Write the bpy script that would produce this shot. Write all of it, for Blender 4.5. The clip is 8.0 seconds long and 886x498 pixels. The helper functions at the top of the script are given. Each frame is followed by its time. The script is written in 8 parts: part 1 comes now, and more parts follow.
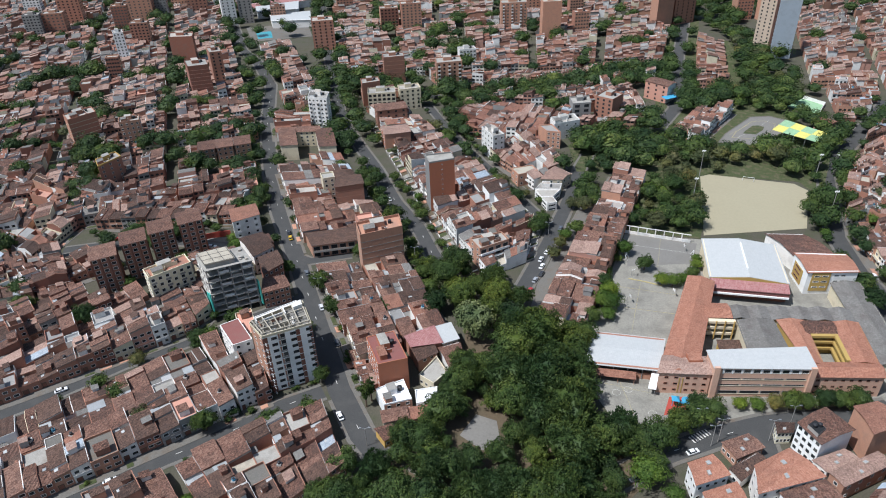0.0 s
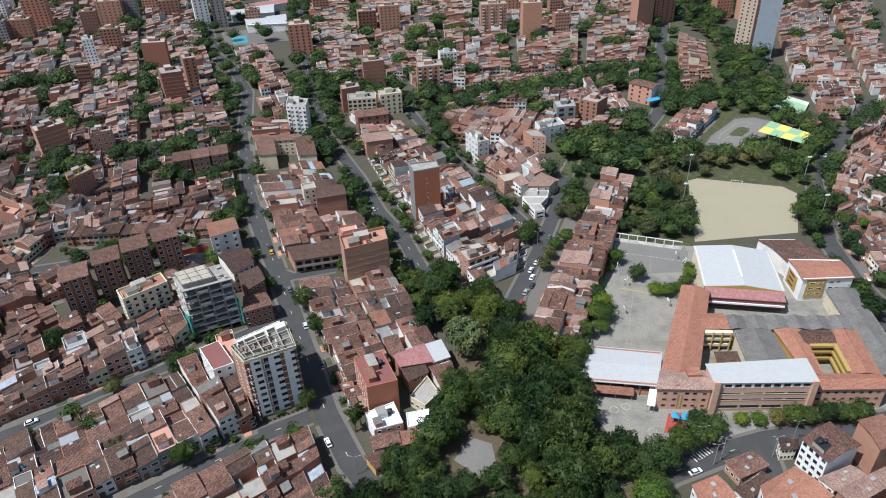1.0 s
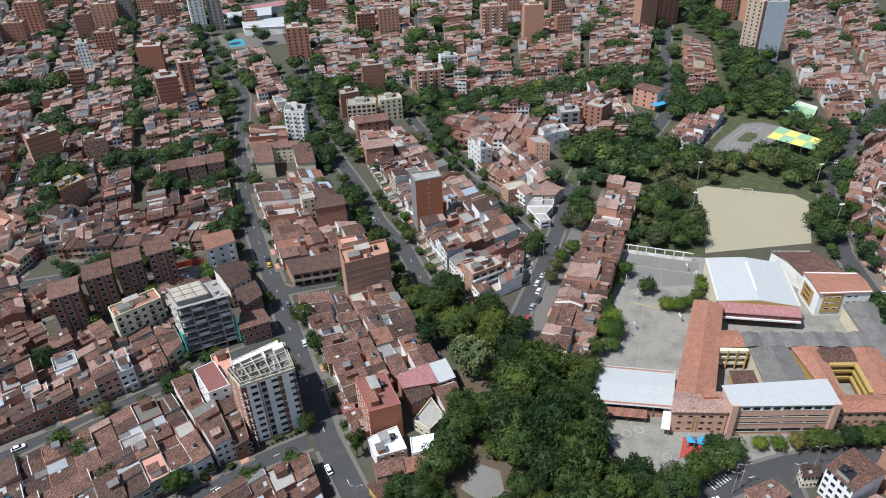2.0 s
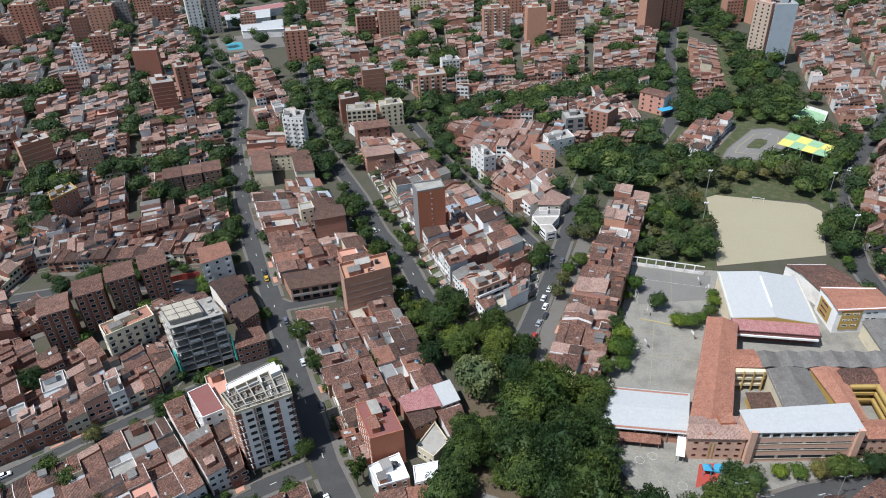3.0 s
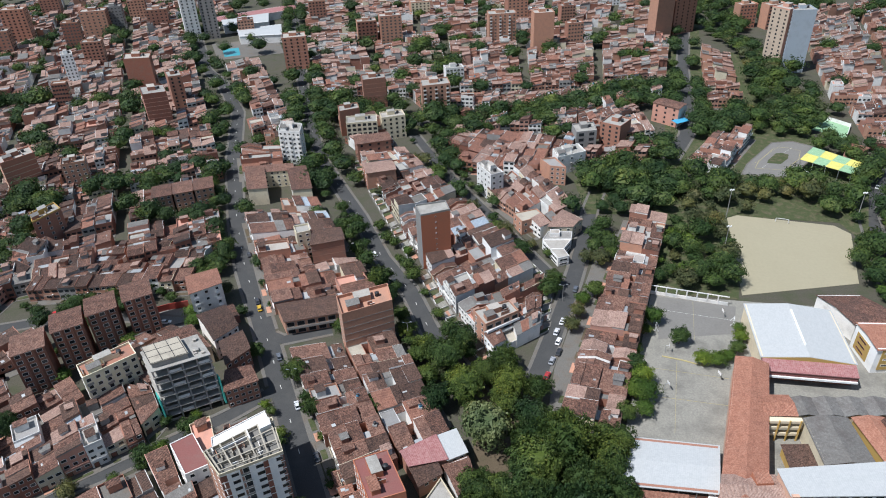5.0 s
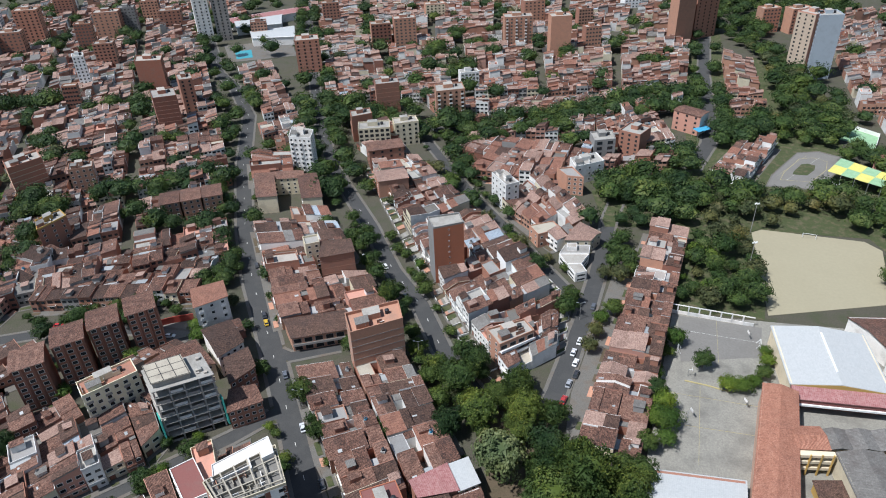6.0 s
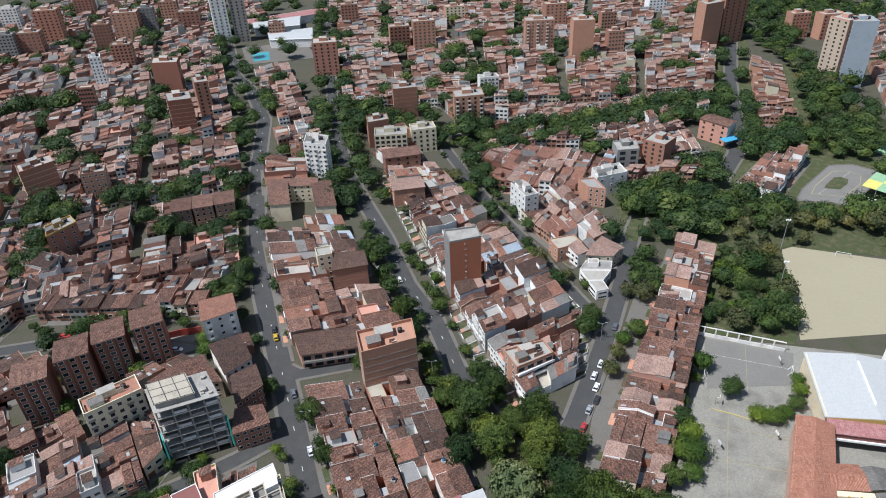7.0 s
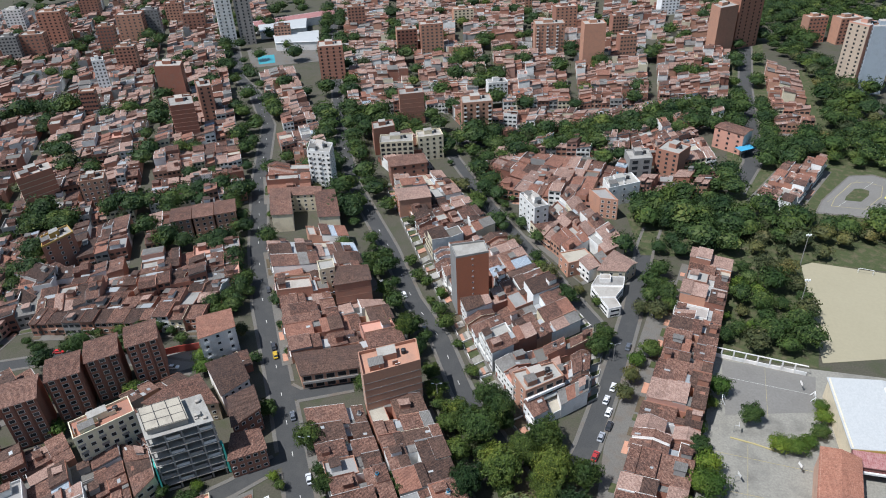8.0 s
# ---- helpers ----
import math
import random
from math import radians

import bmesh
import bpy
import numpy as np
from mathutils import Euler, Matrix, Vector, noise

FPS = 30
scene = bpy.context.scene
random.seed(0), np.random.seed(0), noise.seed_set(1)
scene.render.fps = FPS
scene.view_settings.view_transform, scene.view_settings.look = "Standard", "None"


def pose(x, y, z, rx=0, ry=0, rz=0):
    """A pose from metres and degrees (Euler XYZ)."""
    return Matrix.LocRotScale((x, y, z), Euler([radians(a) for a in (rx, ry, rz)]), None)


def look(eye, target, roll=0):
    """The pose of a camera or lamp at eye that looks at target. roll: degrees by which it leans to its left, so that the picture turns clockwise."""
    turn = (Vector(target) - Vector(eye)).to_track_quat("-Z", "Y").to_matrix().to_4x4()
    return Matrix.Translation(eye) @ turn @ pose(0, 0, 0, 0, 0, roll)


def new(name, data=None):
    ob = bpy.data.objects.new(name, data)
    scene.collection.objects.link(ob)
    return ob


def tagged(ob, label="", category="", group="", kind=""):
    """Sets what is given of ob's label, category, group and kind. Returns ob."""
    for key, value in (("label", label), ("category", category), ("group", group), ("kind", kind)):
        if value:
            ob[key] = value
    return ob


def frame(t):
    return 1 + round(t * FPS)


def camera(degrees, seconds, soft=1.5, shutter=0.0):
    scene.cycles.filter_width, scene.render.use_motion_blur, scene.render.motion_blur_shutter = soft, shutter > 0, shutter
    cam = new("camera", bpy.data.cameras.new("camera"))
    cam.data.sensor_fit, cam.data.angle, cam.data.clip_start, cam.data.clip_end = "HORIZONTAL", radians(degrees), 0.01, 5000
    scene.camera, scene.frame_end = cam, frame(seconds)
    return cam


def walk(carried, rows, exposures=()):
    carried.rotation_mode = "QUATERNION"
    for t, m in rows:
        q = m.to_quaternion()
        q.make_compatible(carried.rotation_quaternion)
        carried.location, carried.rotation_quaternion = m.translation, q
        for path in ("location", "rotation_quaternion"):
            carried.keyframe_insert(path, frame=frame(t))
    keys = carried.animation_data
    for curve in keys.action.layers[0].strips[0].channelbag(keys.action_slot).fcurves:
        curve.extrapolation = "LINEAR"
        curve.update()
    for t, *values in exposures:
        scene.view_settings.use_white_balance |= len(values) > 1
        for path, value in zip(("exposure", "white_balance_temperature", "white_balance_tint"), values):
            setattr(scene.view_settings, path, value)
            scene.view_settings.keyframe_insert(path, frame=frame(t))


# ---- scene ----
cam = camera(66.6, 8.0, 1.05)
METRES, EYE, TILT, LEAN, TURN = 89.4, 168.0, 0.0, 0.0, 12.0
ROWS = [
    (0.0, 0.0, 0.0, 0.0, -1.17, -32.45, 1.84),
    (0.5, -0.0171, 0.059, -0.0011, -2.67, -32.49, 1.84),
    (1.0, -0.0295, 0.1187, -0.0023, -3.18, -32.52, 1.88),
    (1.5, -0.0385, 0.1794, -0.0039, -3.32, -32.53, 1.92),
    (3.0, -0.051, 0.3658, -0.0084, -3.39, -32.56, 2.03),
    (3.5, -0.0523, 0.4285, -0.0096, -3.41, -32.58, 2.06),
    (4.0, -0.0528, 0.4913, -0.0112, -3.43, -32.59, 2.08),
    (4.5, -0.052, 0.5542, -0.0126, -3.45, -32.6, 2.1),
    (6.0, -0.0482, 0.743, -0.0179, -2.04, -32.56, 2.16),
    (6.5, -0.0459, 0.8058, -0.0198, -1.24, -32.54, 2.18),
    (7.0, -0.0441, 0.8688, -0.0216, -0.41, -32.5, 2.19),
    (7.5, -0.0415, 0.932, -0.0234, 0.27, -32.49, 2.23),
    (8.0, -0.0406, 0.9947, -0.0252, 0.28, -32.47, 2.21),
]
walk(cam, [(t, pose(0, 0, EYE, TILT, LEAN, TURN) @ pose(METRES * x, METRES * y, METRES * z, 90 + pitch, roll, yaw)) for t, x, y, z, yaw, pitch, roll in ROWS], [(0.0, 0.54, 5870, 10), (8.0, 0.54, 5870, 10)])
# direction in which the light comes, and the day's sky
SUN_AZ, SUN_EL = radians(216.0), radians(60.0)
world = bpy.data.worlds.new("sky")
scene.world = world
world.use_nodes = True
wn = world.node_tree.nodes
sky = wn.new("ShaderNodeTexSky")
sky.sky_type = "NISHITA"
sky.sun_disc = False
sky.sun_elevation = SUN_EL
sky.sun_rotation = radians(90.0) - SUN_AZ
sky.air_density, sky.dust_density = 1.5, 1.2
wn["Background"].inputs["Strength"].default_value = 0.060
world.node_tree.links.new(sky.outputs[0], wn["Background"].inputs["Color"])
sun_data = bpy.data.lights.new("sun", "SUN")
sun_data.energy, sun_data.angle, sun_data.color = 4.05, radians(0.6), (1.0, 0.96, 0.9)
sun = new("sun", sun_data)
to_sun = Vector((math.cos(SUN_AZ) * math.cos(SUN_EL), math.sin(SUN_AZ) * math.cos(SUN_EL), math.sin(SUN_EL)))
sun.matrix_world = look(to_sun * 900 + Vector((-60, 250, 0)), (-60, 250, 0))


# ---- materials ----


def material(name, rough=0.85, metal=0.0):
    m = bpy.data.materials.new(name)
    m.use_nodes = True
    nt = m.node_tree
    b = nt.nodes["Principled BSDF"]
    b.inputs["Roughness"].default_value = rough
    b.inputs["Metallic"].default_value = metal
    b.inputs["Specular IOR Level"].default_value = 0.3
    return m, nt, b


def nd(nt, kind, **values):
    n = nt.nodes.new(kind)
    for k, v in values.items():
        n.inputs[k].default_value = v
    return n


def ramp(nt, fac, stops):
    r = nt.nodes.new("ShaderNodeValToRGB")
    el = r.color_ramp.elements
    while len(el) < len(stops):
        el.new(0.5)
    for e, (p, c) in zip(el, stops):
        e.position, e.color = p, (*c, 1)
    nt.links.new(fac, r.inputs[0])
    return r.outputs[0]


def mix(nt, a, b, fac, mode="MIX"):
    n = nt.nodes.new("ShaderNodeMix")
    n.data_type, n.blend_type = "RGBA", mode
    for sock, v in ((n.inputs[0], fac), (n.inputs[6], a), (n.inputs[7], b)):
        if isinstance(v, (int, float)):
            sock.default_value = v
        elif isinstance(v, tuple):
            sock.default_value = (*v, 1)
        else:
            nt.links.new(v, sock)
    return n.outputs[2]


def noise_of(nt, scale, detail=4.0, rough=0.6, coord="Object", dist=0.0):
    tc = nt.nodes.new("ShaderNodeTexCoord")
    n = nd(nt, "ShaderNodeTexNoise", Scale=scale, Detail=detail, Roughness=rough, Distortion=dist)
    nt.links.new(tc.outputs[coord], n.inputs["Vector"])
    return n.outputs["Fac"]


def bump(nt, b, height, strength, dist):
    n = nd(nt, "ShaderNodeBump", Strength=strength, Distance=dist)
    nt.links.new(height, n.inputs["Height"])
    nt.links.new(n.outputs[0], b.inputs["Normal"])


def plain(name, color, spread=0.25, rough=0.85, metal=0.0, grime=0.35, scale=0.6, stain=(0.16, 0.14, 0.12), tint=0.0):
    """Paint, concrete, brickwork and so on: a colour with grain, large stains and a little change from thing to thing."""
    m, nt, b = material(name, rough, metal)
    big = noise_of(nt, scale * 0.35, 5, 0.62)
    fine = noise_of(nt, scale * 5, 3, 0.7)
    lo = tuple(c * (1 - spread) for c in color)
    hi = tuple(min(0.95, c * (1 + spread * 0.5)) for c in color)
    c = ramp(nt, fine, [(0.25, lo), (0.75, hi)])
    mask = ramp(nt, big, [(0.48, (0, 0, 0)), (0.72, (grime, grime, grime))])
    c = mix(nt, c, stain, mask)
    if tint:
        info = nt.nodes.new("ShaderNodeObjectInfo")
        v = ramp(nt, info.outputs["Random"], [(0.0, (1 - tint, 1 - tint, 1 - tint * 0.9)), (0.5, (1, 1, 1)), (1.0, (1 + tint, 1 + tint * 0.6, 1 + tint * 0.4))])
        c = mix(nt, c, v, 1.0, "MULTIPLY")
    nt.links.new(c, b.inputs["Base Color"])
    bump(nt, b, fine, 0.3, 0.05)
    return m


def ribbed(name, stops, period, depth, rough=0.8, blotch=0.5, blotch_color=(0.07, 0.05, 0.045), island=0.3):
    """Roofing in ribs that run down the slope; UV is in metres, x along the eaves."""
    m, nt, b = material(name, rough)
    uv = nt.nodes.new("ShaderNodeTexCoord").outputs["UV"]
    sep = nt.nodes.new("ShaderNodeSeparateXYZ")
    nt.links.new(uv, sep.inputs[0])

    def math_of(op, a, v):
        n = nt.nodes.new("ShaderNodeMath")
        n.operation = op
        nt.links.new(a, n.inputs[0])
        if isinstance(v, (int, float)):
            n.inputs[1].default_value = v
        else:
            nt.links.new(v, n.inputs[1])
        return n.outputs[0]

    wave = math_of("SINE", math_of("MULTIPLY", sep.outputs[0], math.tau / period), 0)
    half = math_of("MULTIPLY_ADD", wave, 0.5)
    half.node.inputs[2].default_value = 0.5
    geo = nt.nodes.new("ShaderNodeNewGeometry")
    info = nt.nodes.new("ShaderNodeObjectInfo")
    # single tiles: cells one rib wide and about 0.4 m long
    mp = nt.nodes.new("ShaderNodeMapping")
    mp.inputs["Scale"].default_value = (1 / period, 2.4, 1)
    nt.links.new(uv, mp.inputs[0])
    vor = nd(nt, "ShaderNodeTexVoronoi", Scale=1.0)
    nt.links.new(mp.outputs[0], vor.inputs["Vector"])
    cell = nt.nodes.new("ShaderNodeSeparateColor")
    nt.links.new(vor.outputs["Color"], cell.inputs[0])
    patch = noise_of(nt, 0.55, 5, 0.65, "UV", 0.6)
    stain = noise_of(nt, 0.17, 4, 0.6, "Object")
    fac = math_of("ADD", math_of("MULTIPLY", cell.outputs[0], 0.42), math_of("MULTIPLY", patch, 0.72))
    # lighter rib crests, darker valleys: the grooves' shade mixed into the colour
    fac = math_of("ADD", fac, math_of("MULTIPLY", half, 0.2))
    speck = noise_of(nt, 2.6, 3, 0.75, "UV", 0.4)
    fac = math_of("ADD", fac, math_of("MULTIPLY", speck, 1.5))
    fac = math_of("SUBTRACT", fac, 0.95)
    fac = math_of("ADD", fac, math_of("MULTIPLY", math_of("SUBTRACT", geo.outputs["Random Per Island"], 0.5), island))
    fac = math_of("ADD", fac, math_of("MULTIPLY", math_of("SUBTRACT", info.outputs["Random"], 0.5), island))
    c = ramp(nt, fac, stops)
    mask = ramp(nt, stain, [(0.45, (0, 0, 0)), (0.68, (blotch, blotch, blotch))])
    c = mix(nt, c, blotch_color, mask)
    stretch = nt.nodes.new("ShaderNodeMapping")
    stretch.inputs["Scale"].default_value = (1.6, 0.35, 1)
    nt.links.new(uv, stretch.inputs[0])
    run = nd(nt, "ShaderNodeTexNoise", Scale=1.0, Detail=5.0, Roughness=0.7)
    nt.links.new(stretch.outputs[0], run.inputs["Vector"])
    k = blotch * 0.8
    c = mix(nt, c, blotch_color, ramp(nt, run.outputs["Fac"], [(0.52, (0, 0, 0)), (0.66, (k, k, k))]))
    nt.links.new(c, b.inputs["Base Color"])
    hgt = math_of("ADD", half, math_of("MULTIPLY", cell.outputs[1], 0.35))
    bump(nt, b, hgt, 0.9, depth)
    return m


M = {}
M["tile"] = ribbed("clay_tile", [(0.12, (0.046, 0.026, 0.020)), (0.34, (0.117, 0.059, 0.043)), (0.58, (0.200, 0.102, 0.072)), (0.86, (0.324, 0.193, 0.144))], 0.34, 0.16)
M["tile_new"] = ribbed("new_clay_tile", [(0.1, (0.158, 0.072, 0.051)), (0.5, (0.277, 0.129, 0.087)), (0.9, (0.370, 0.199, 0.141))], 0.34, 0.14, blotch=0.25, island=0.12)
M["tile_old"] = ribbed("weathered_clay_tile", [(0.12, (0.030, 0.019, 0.015)), (0.45, (0.083, 0.047, 0.035)), (0.9, (0.188, 0.112, 0.082))], 0.34, 0.16)
# pale clay, lightened and greyed further to carry the haze on distant roofs
M["tile_pale"] = ribbed("pale_hazed_clay_tile", [(0.1, (0.187, 0.119, 0.094)), (0.5, (0.334, 0.214, 0.169)), (0.9, (0.458, 0.322, 0.265))], 0.34, 0.12, blotch=0.25)
M["tile_school"] = ribbed("orange_clay_tile", [(0.1, (0.250, 0.105, 0.068)), (0.5, (0.370, 0.168, 0.110)), (0.9, (0.455, 0.240, 0.165))], 0.34, 0.12, blotch=0.18, island=0.1)
M["cement"] = ribbed("fibre_cement_sheet", [(0.1, (0.125, 0.118, 0.108)), (0.5, (0.16, 0.152, 0.14)), (0.9, (0.215, 0.205, 0.19))], 0.5, 0.06, blotch=0.35)
M["zinc"] = ribbed("pale_metal_sheet", [(0.1, (0.37, 0.378, 0.375)), (0.5, (0.41, 0.418, 0.414)), (0.9, (0.45, 0.455, 0.448))], 0.6, 0.012, rough=0.5, blotch=0.12, blotch_color=(0.44, 0.43, 0.41), island=0.05)
M["red_sheet"] = ribbed("faded_red_sheet", [(0.1, (0.240, 0.088, 0.088)), (0.5, (0.320, 0.152, 0.144)), (0.9, (0.360, 0.216, 0.200))], 0.6, 0.03, blotch=0.15, island=0.1)
M["blue_sheet"] = ribbed("pale_blue_sheet", [(0.1, (0.20, 0.24, 0.28)), (0.5, (0.29, 0.34, 0.39)), (0.9, (0.40, 0.44, 0.48))], 0.7, 0.03, blotch=0.3, blotch_color=(0.16, 0.11, 0.09))
M["yellow_sheet"] = ribbed("yellow_sheet", [(0.1, (0.527, 0.476, 0.102)), (0.9, (0.629, 0.578, 0.187))], 0.8, 0.02, blotch=0.1, island=0.05)
M["green_sheet"] = ribbed("pale_green_sheet", [(0.1, (0.200, 0.360, 0.200)), (0.9, (0.320, 0.464, 0.288))], 0.8, 0.02, blotch=0.1, island=0.05)
M["skylight"] = plain("milky_roof_sheet", (0.33, 0.345, 0.35), 0.2, 0.5, grime=0.45, tint=0.2)
M["white"] = plain("white_render", (0.72, 0.71, 0.68), 0.1, grime=0.35, tint=0.12)
M["bright"] = plain("fresh_white_paint", (0.77, 0.77, 0.76), 0.06, grime=0.2)
M["cream"] = plain("cream_render", (0.62, 0.55, 0.40), 0.12, grime=0.35, tint=0.15)
M["ivory"] = plain("ivory_render", (0.74, 0.68, 0.50), 0.1, grime=0.3)
M["ochre"] = plain("ochre_render", (0.50, 0.33, 0.10), 0.12, grime=0.3, tint=0.15)
M["yellow"] = plain("yellow_render", (0.399, 0.272, 0.085), 0.1, grime=0.2)
M["pink"] = plain("salmon_render", (0.46, 0.25, 0.19), 0.12, grime=0.3, tint=0.2)
M["magenta"] = plain("dull_red_roof_paint", (0.212, 0.085, 0.075), 0.2, grime=0.3)
M["salmon_brick"] = plain("salmon_brickwork", (0.572, 0.363, 0.266), 0.15, grime=0.25, scale=1.2)
M["green"] = plain("green_render", (0.22, 0.36, 0.27), 0.12, grime=0.3, tint=0.2)
M["blue"] = plain("blue_paint", (0.06, 0.30, 0.48), 0.12, grime=0.1)
M["brick"] = plain("brickwork", (0.36, 0.175, 0.12), 0.3, grime=0.35, scale=1.2, tint=0.2)
M["brick_pale"] = plain("pale_brickwork", (0.43, 0.235, 0.16), 0.25, grime=0.3, scale=1.2, tint=0.15)
M["brick_dark"] = plain("dark_brickwork", (0.24, 0.105, 0.073), 0.3, grime=0.4, scale=1.2, tint=0.2)
M["tower_grey"] = plain("blue_grey_render", (0.36, 0.41, 0.46), 0.08, grime=0.2)
M["tower_tan"] = plain("tan_render", (0.44, 0.35, 0.27), 0.12, grime=0.25)
M["slim_brick"] = plain("orange_brickwork", (0.40, 0.15, 0.085), 0.2, grime=0.15, scale=1.2)
M["concrete"] = plain("bare_concrete", (0.31, 0.30, 0.285), 0.2, grime=0.45, tint=0.2)
M["grey"] = plain("grey_render", (0.27, 0.265, 0.255), 0.2, grime=0.4, tint=0.2)
M["slab"] = plain("roof_slab_concrete", (0.343, 0.328, 0.296), 0.25, grime=0.6, tint=0.2)
M["deck"] = plain("formwork_concrete", (0.40, 0.36, 0.29), 0.25, grime=0.55)
M["asphalt"] = plain("asphalt", (0.059, 0.059, 0.058), 0.25, 0.9, grime=0.45, scale=0.5, stain=(0.087, 0.084, 0.078))
M["pave"] = plain("pavement_concrete", (0.144, 0.135, 0.120), 0.3, grime=0.6, scale=0.5, stain=(0.129, 0.091, 0.061))
M["court"] = plain("worn_court_concrete", (0.252, 0.240, 0.206), 0.3, grime=0.85, scale=0.3, stain=(0.125, 0.118, 0.105))
M["court_dark"] = plain("worn_court_asphalt", (0.184, 0.175, 0.159), 0.18, grime=0.5, scale=0.25, stain=(0.136, 0.128, 0.117))
M["sand"] = plain("pale_sand", (0.311, 0.279, 0.190), 0.07, 0.95, grime=0.35, scale=0.15, stain=(0.270, 0.242, 0.162))
M["soil"] = plain("bare_soil", (0.105, 0.080, 0.051), 0.3, 0.95, grime=0.5, scale=0.4, stain=(0.046, 0.052, 0.026))
M["grass"] = plain("rough_grass", (0.060, 0.074, 0.029), 0.45, 0.95, grime=0.9, scale=0.9, stain=(0.128, 0.104, 0.068))
M["earth"] = plain("trodden_earth_and_thin_grass", (0.080, 0.074, 0.054), 0.4, 0.95, grime=0.8, scale=0.4, stain=(0.047, 0.059, 0.024))
M["line"] = plain("road_paint", (0.612, 0.603, 0.561), 0.2, grime=0.5, scale=2.0, stain=(0.212, 0.204, 0.196))
M["yline"] = plain("court_paint", (0.400, 0.336, 0.160), 0.2, grime=0.5, scale=2.0, stain=(0.224, 0.208, 0.176))
# near-black colour for the shade inside openings, laid over solid walls
M["dark"] = plain("opening_shade_black", (0.018, 0.019, 0.021), 0.2, 0.9, grime=0.0)
M["steel"] = plain("galvanised_steel", (0.45, 0.46, 0.46), 0.1, 0.45, 0.7, grime=0.2)
M["bark"] = plain("bark", (0.14, 0.10, 0.07), 0.4, 0.95, grime=0.4, scale=3)
M["tank"] = plain("black_plastic", (0.025, 0.026, 0.03), 0.2, 0.5, grime=0.1)
M["netting"] = plain("turquoise_netting", (0.06, 0.36, 0.31), 0.25, grime=0.2, scale=2)
M["water"] = plain("pool_water", (0.055, 0.294, 0.341), 0.1, 0.08, grime=0.1)
M["play_red"] = plain("red_rubber_paving", (0.357, 0.060, 0.043), 0.15, grime=0.2)

glass, gnt, gb = material("window_glass", 0.12)
gb.inputs["Base Color"].default_value = (0.03, 0.04, 0.05, 1)
gb.inputs["Specular IOR Level"].default_value = 0.35
info = gnt.nodes.new("ShaderNodeObjectInfo")
gnt.links.new(ramp(gnt, info.outputs["Random"], [(0.0, (0.015, 0.018, 0.02)), (0.7, (0.03, 0.036, 0.04)), (1.0, (0.10, 0.10, 0.095))]), gb.inputs["Base Color"])
M["glass"] = glass


def leaf_material(name, dark, light, warm):
    m, nt, b = material(name, 0.6)
    geo = nt.nodes.new("ShaderNodeNewGeometry")
    info = nt.nodes.new("ShaderNodeObjectInfo")
    c = ramp(nt, geo.outputs["Random Per Island"], [(0.0, dark), (0.8, light), (1.0, warm)])
    v = ramp(nt, info.outputs["Random"], [(0.0, (0.60, 0.68, 0.70)), (0.5, (0.95, 0.95, 0.95)), (1.0, (1.4, 1.24, 0.95))])
    c = mix(nt, c, v, 1.0, "MULTIPLY")
    # species and age change from one tree to the next
    place = nd(nt, "ShaderNodeTexNoise", Scale=0.085, Detail=1.5, Roughness=0.5)
    nt.links.new(geo.outputs["Position"], place.inputs["Vector"])
    v = ramp(nt, place.outputs["Fac"], [(0.32, (0.62, 0.72, 0.74)), (0.5, (1.0, 1.0, 1.0)), (0.68, (1.5, 1.3, 1.0))])
    c = mix(nt, c, v, 1.0, "MULTIPLY")
    nt.links.new(c, b.inputs["Base Color"])
    b.inputs["Specular IOR Level"].default_value = 0.2
    tr = nt.nodes.new("ShaderNodeBsdfTranslucent")
    nt.links.new(c, tr.inputs["Color"])
    ms = nt.nodes.new("ShaderNodeMixShader")
    ms.inputs[0].default_value = 0.22
    nt.links.new(b.outputs[0], ms.inputs[1])
    nt.links.new(tr.outputs[0], ms.inputs[2])
    nt.links.new(ms.outputs[0], nt.nodes["Material Output"].inputs["Surface"])
    return m


M["leaf"] = leaf_material("green_leaves", (0.028, 0.050, 0.015), (0.070, 0.112, 0.028), (0.118, 0.150, 0.045))
M["leaf_dark"] = leaf_material("dark_green_leaves", (0.021, 0.042, 0.015), (0.052, 0.088, 0.027), (0.090, 0.122, 0.036))
M["leaf_bright"] = leaf_material("fresh_green_leaves", (0.042, 0.080, 0.013), (0.105, 0.165, 0.026), (0.155, 0.195, 0.048))
M["leaf_pale"] = leaf_material("pale_olive_leaves", (0.090, 0.112, 0.040), (0.195, 0.220, 0.092), (0.270, 0.278, 0.130))
M["leaf_dry"] = leaf_material("dull_olive_leaves", (0.045, 0.055, 0.022), (0.102, 0.112, 0.045), (0.150, 0.138, 0.062))

# ---- mesh building ----


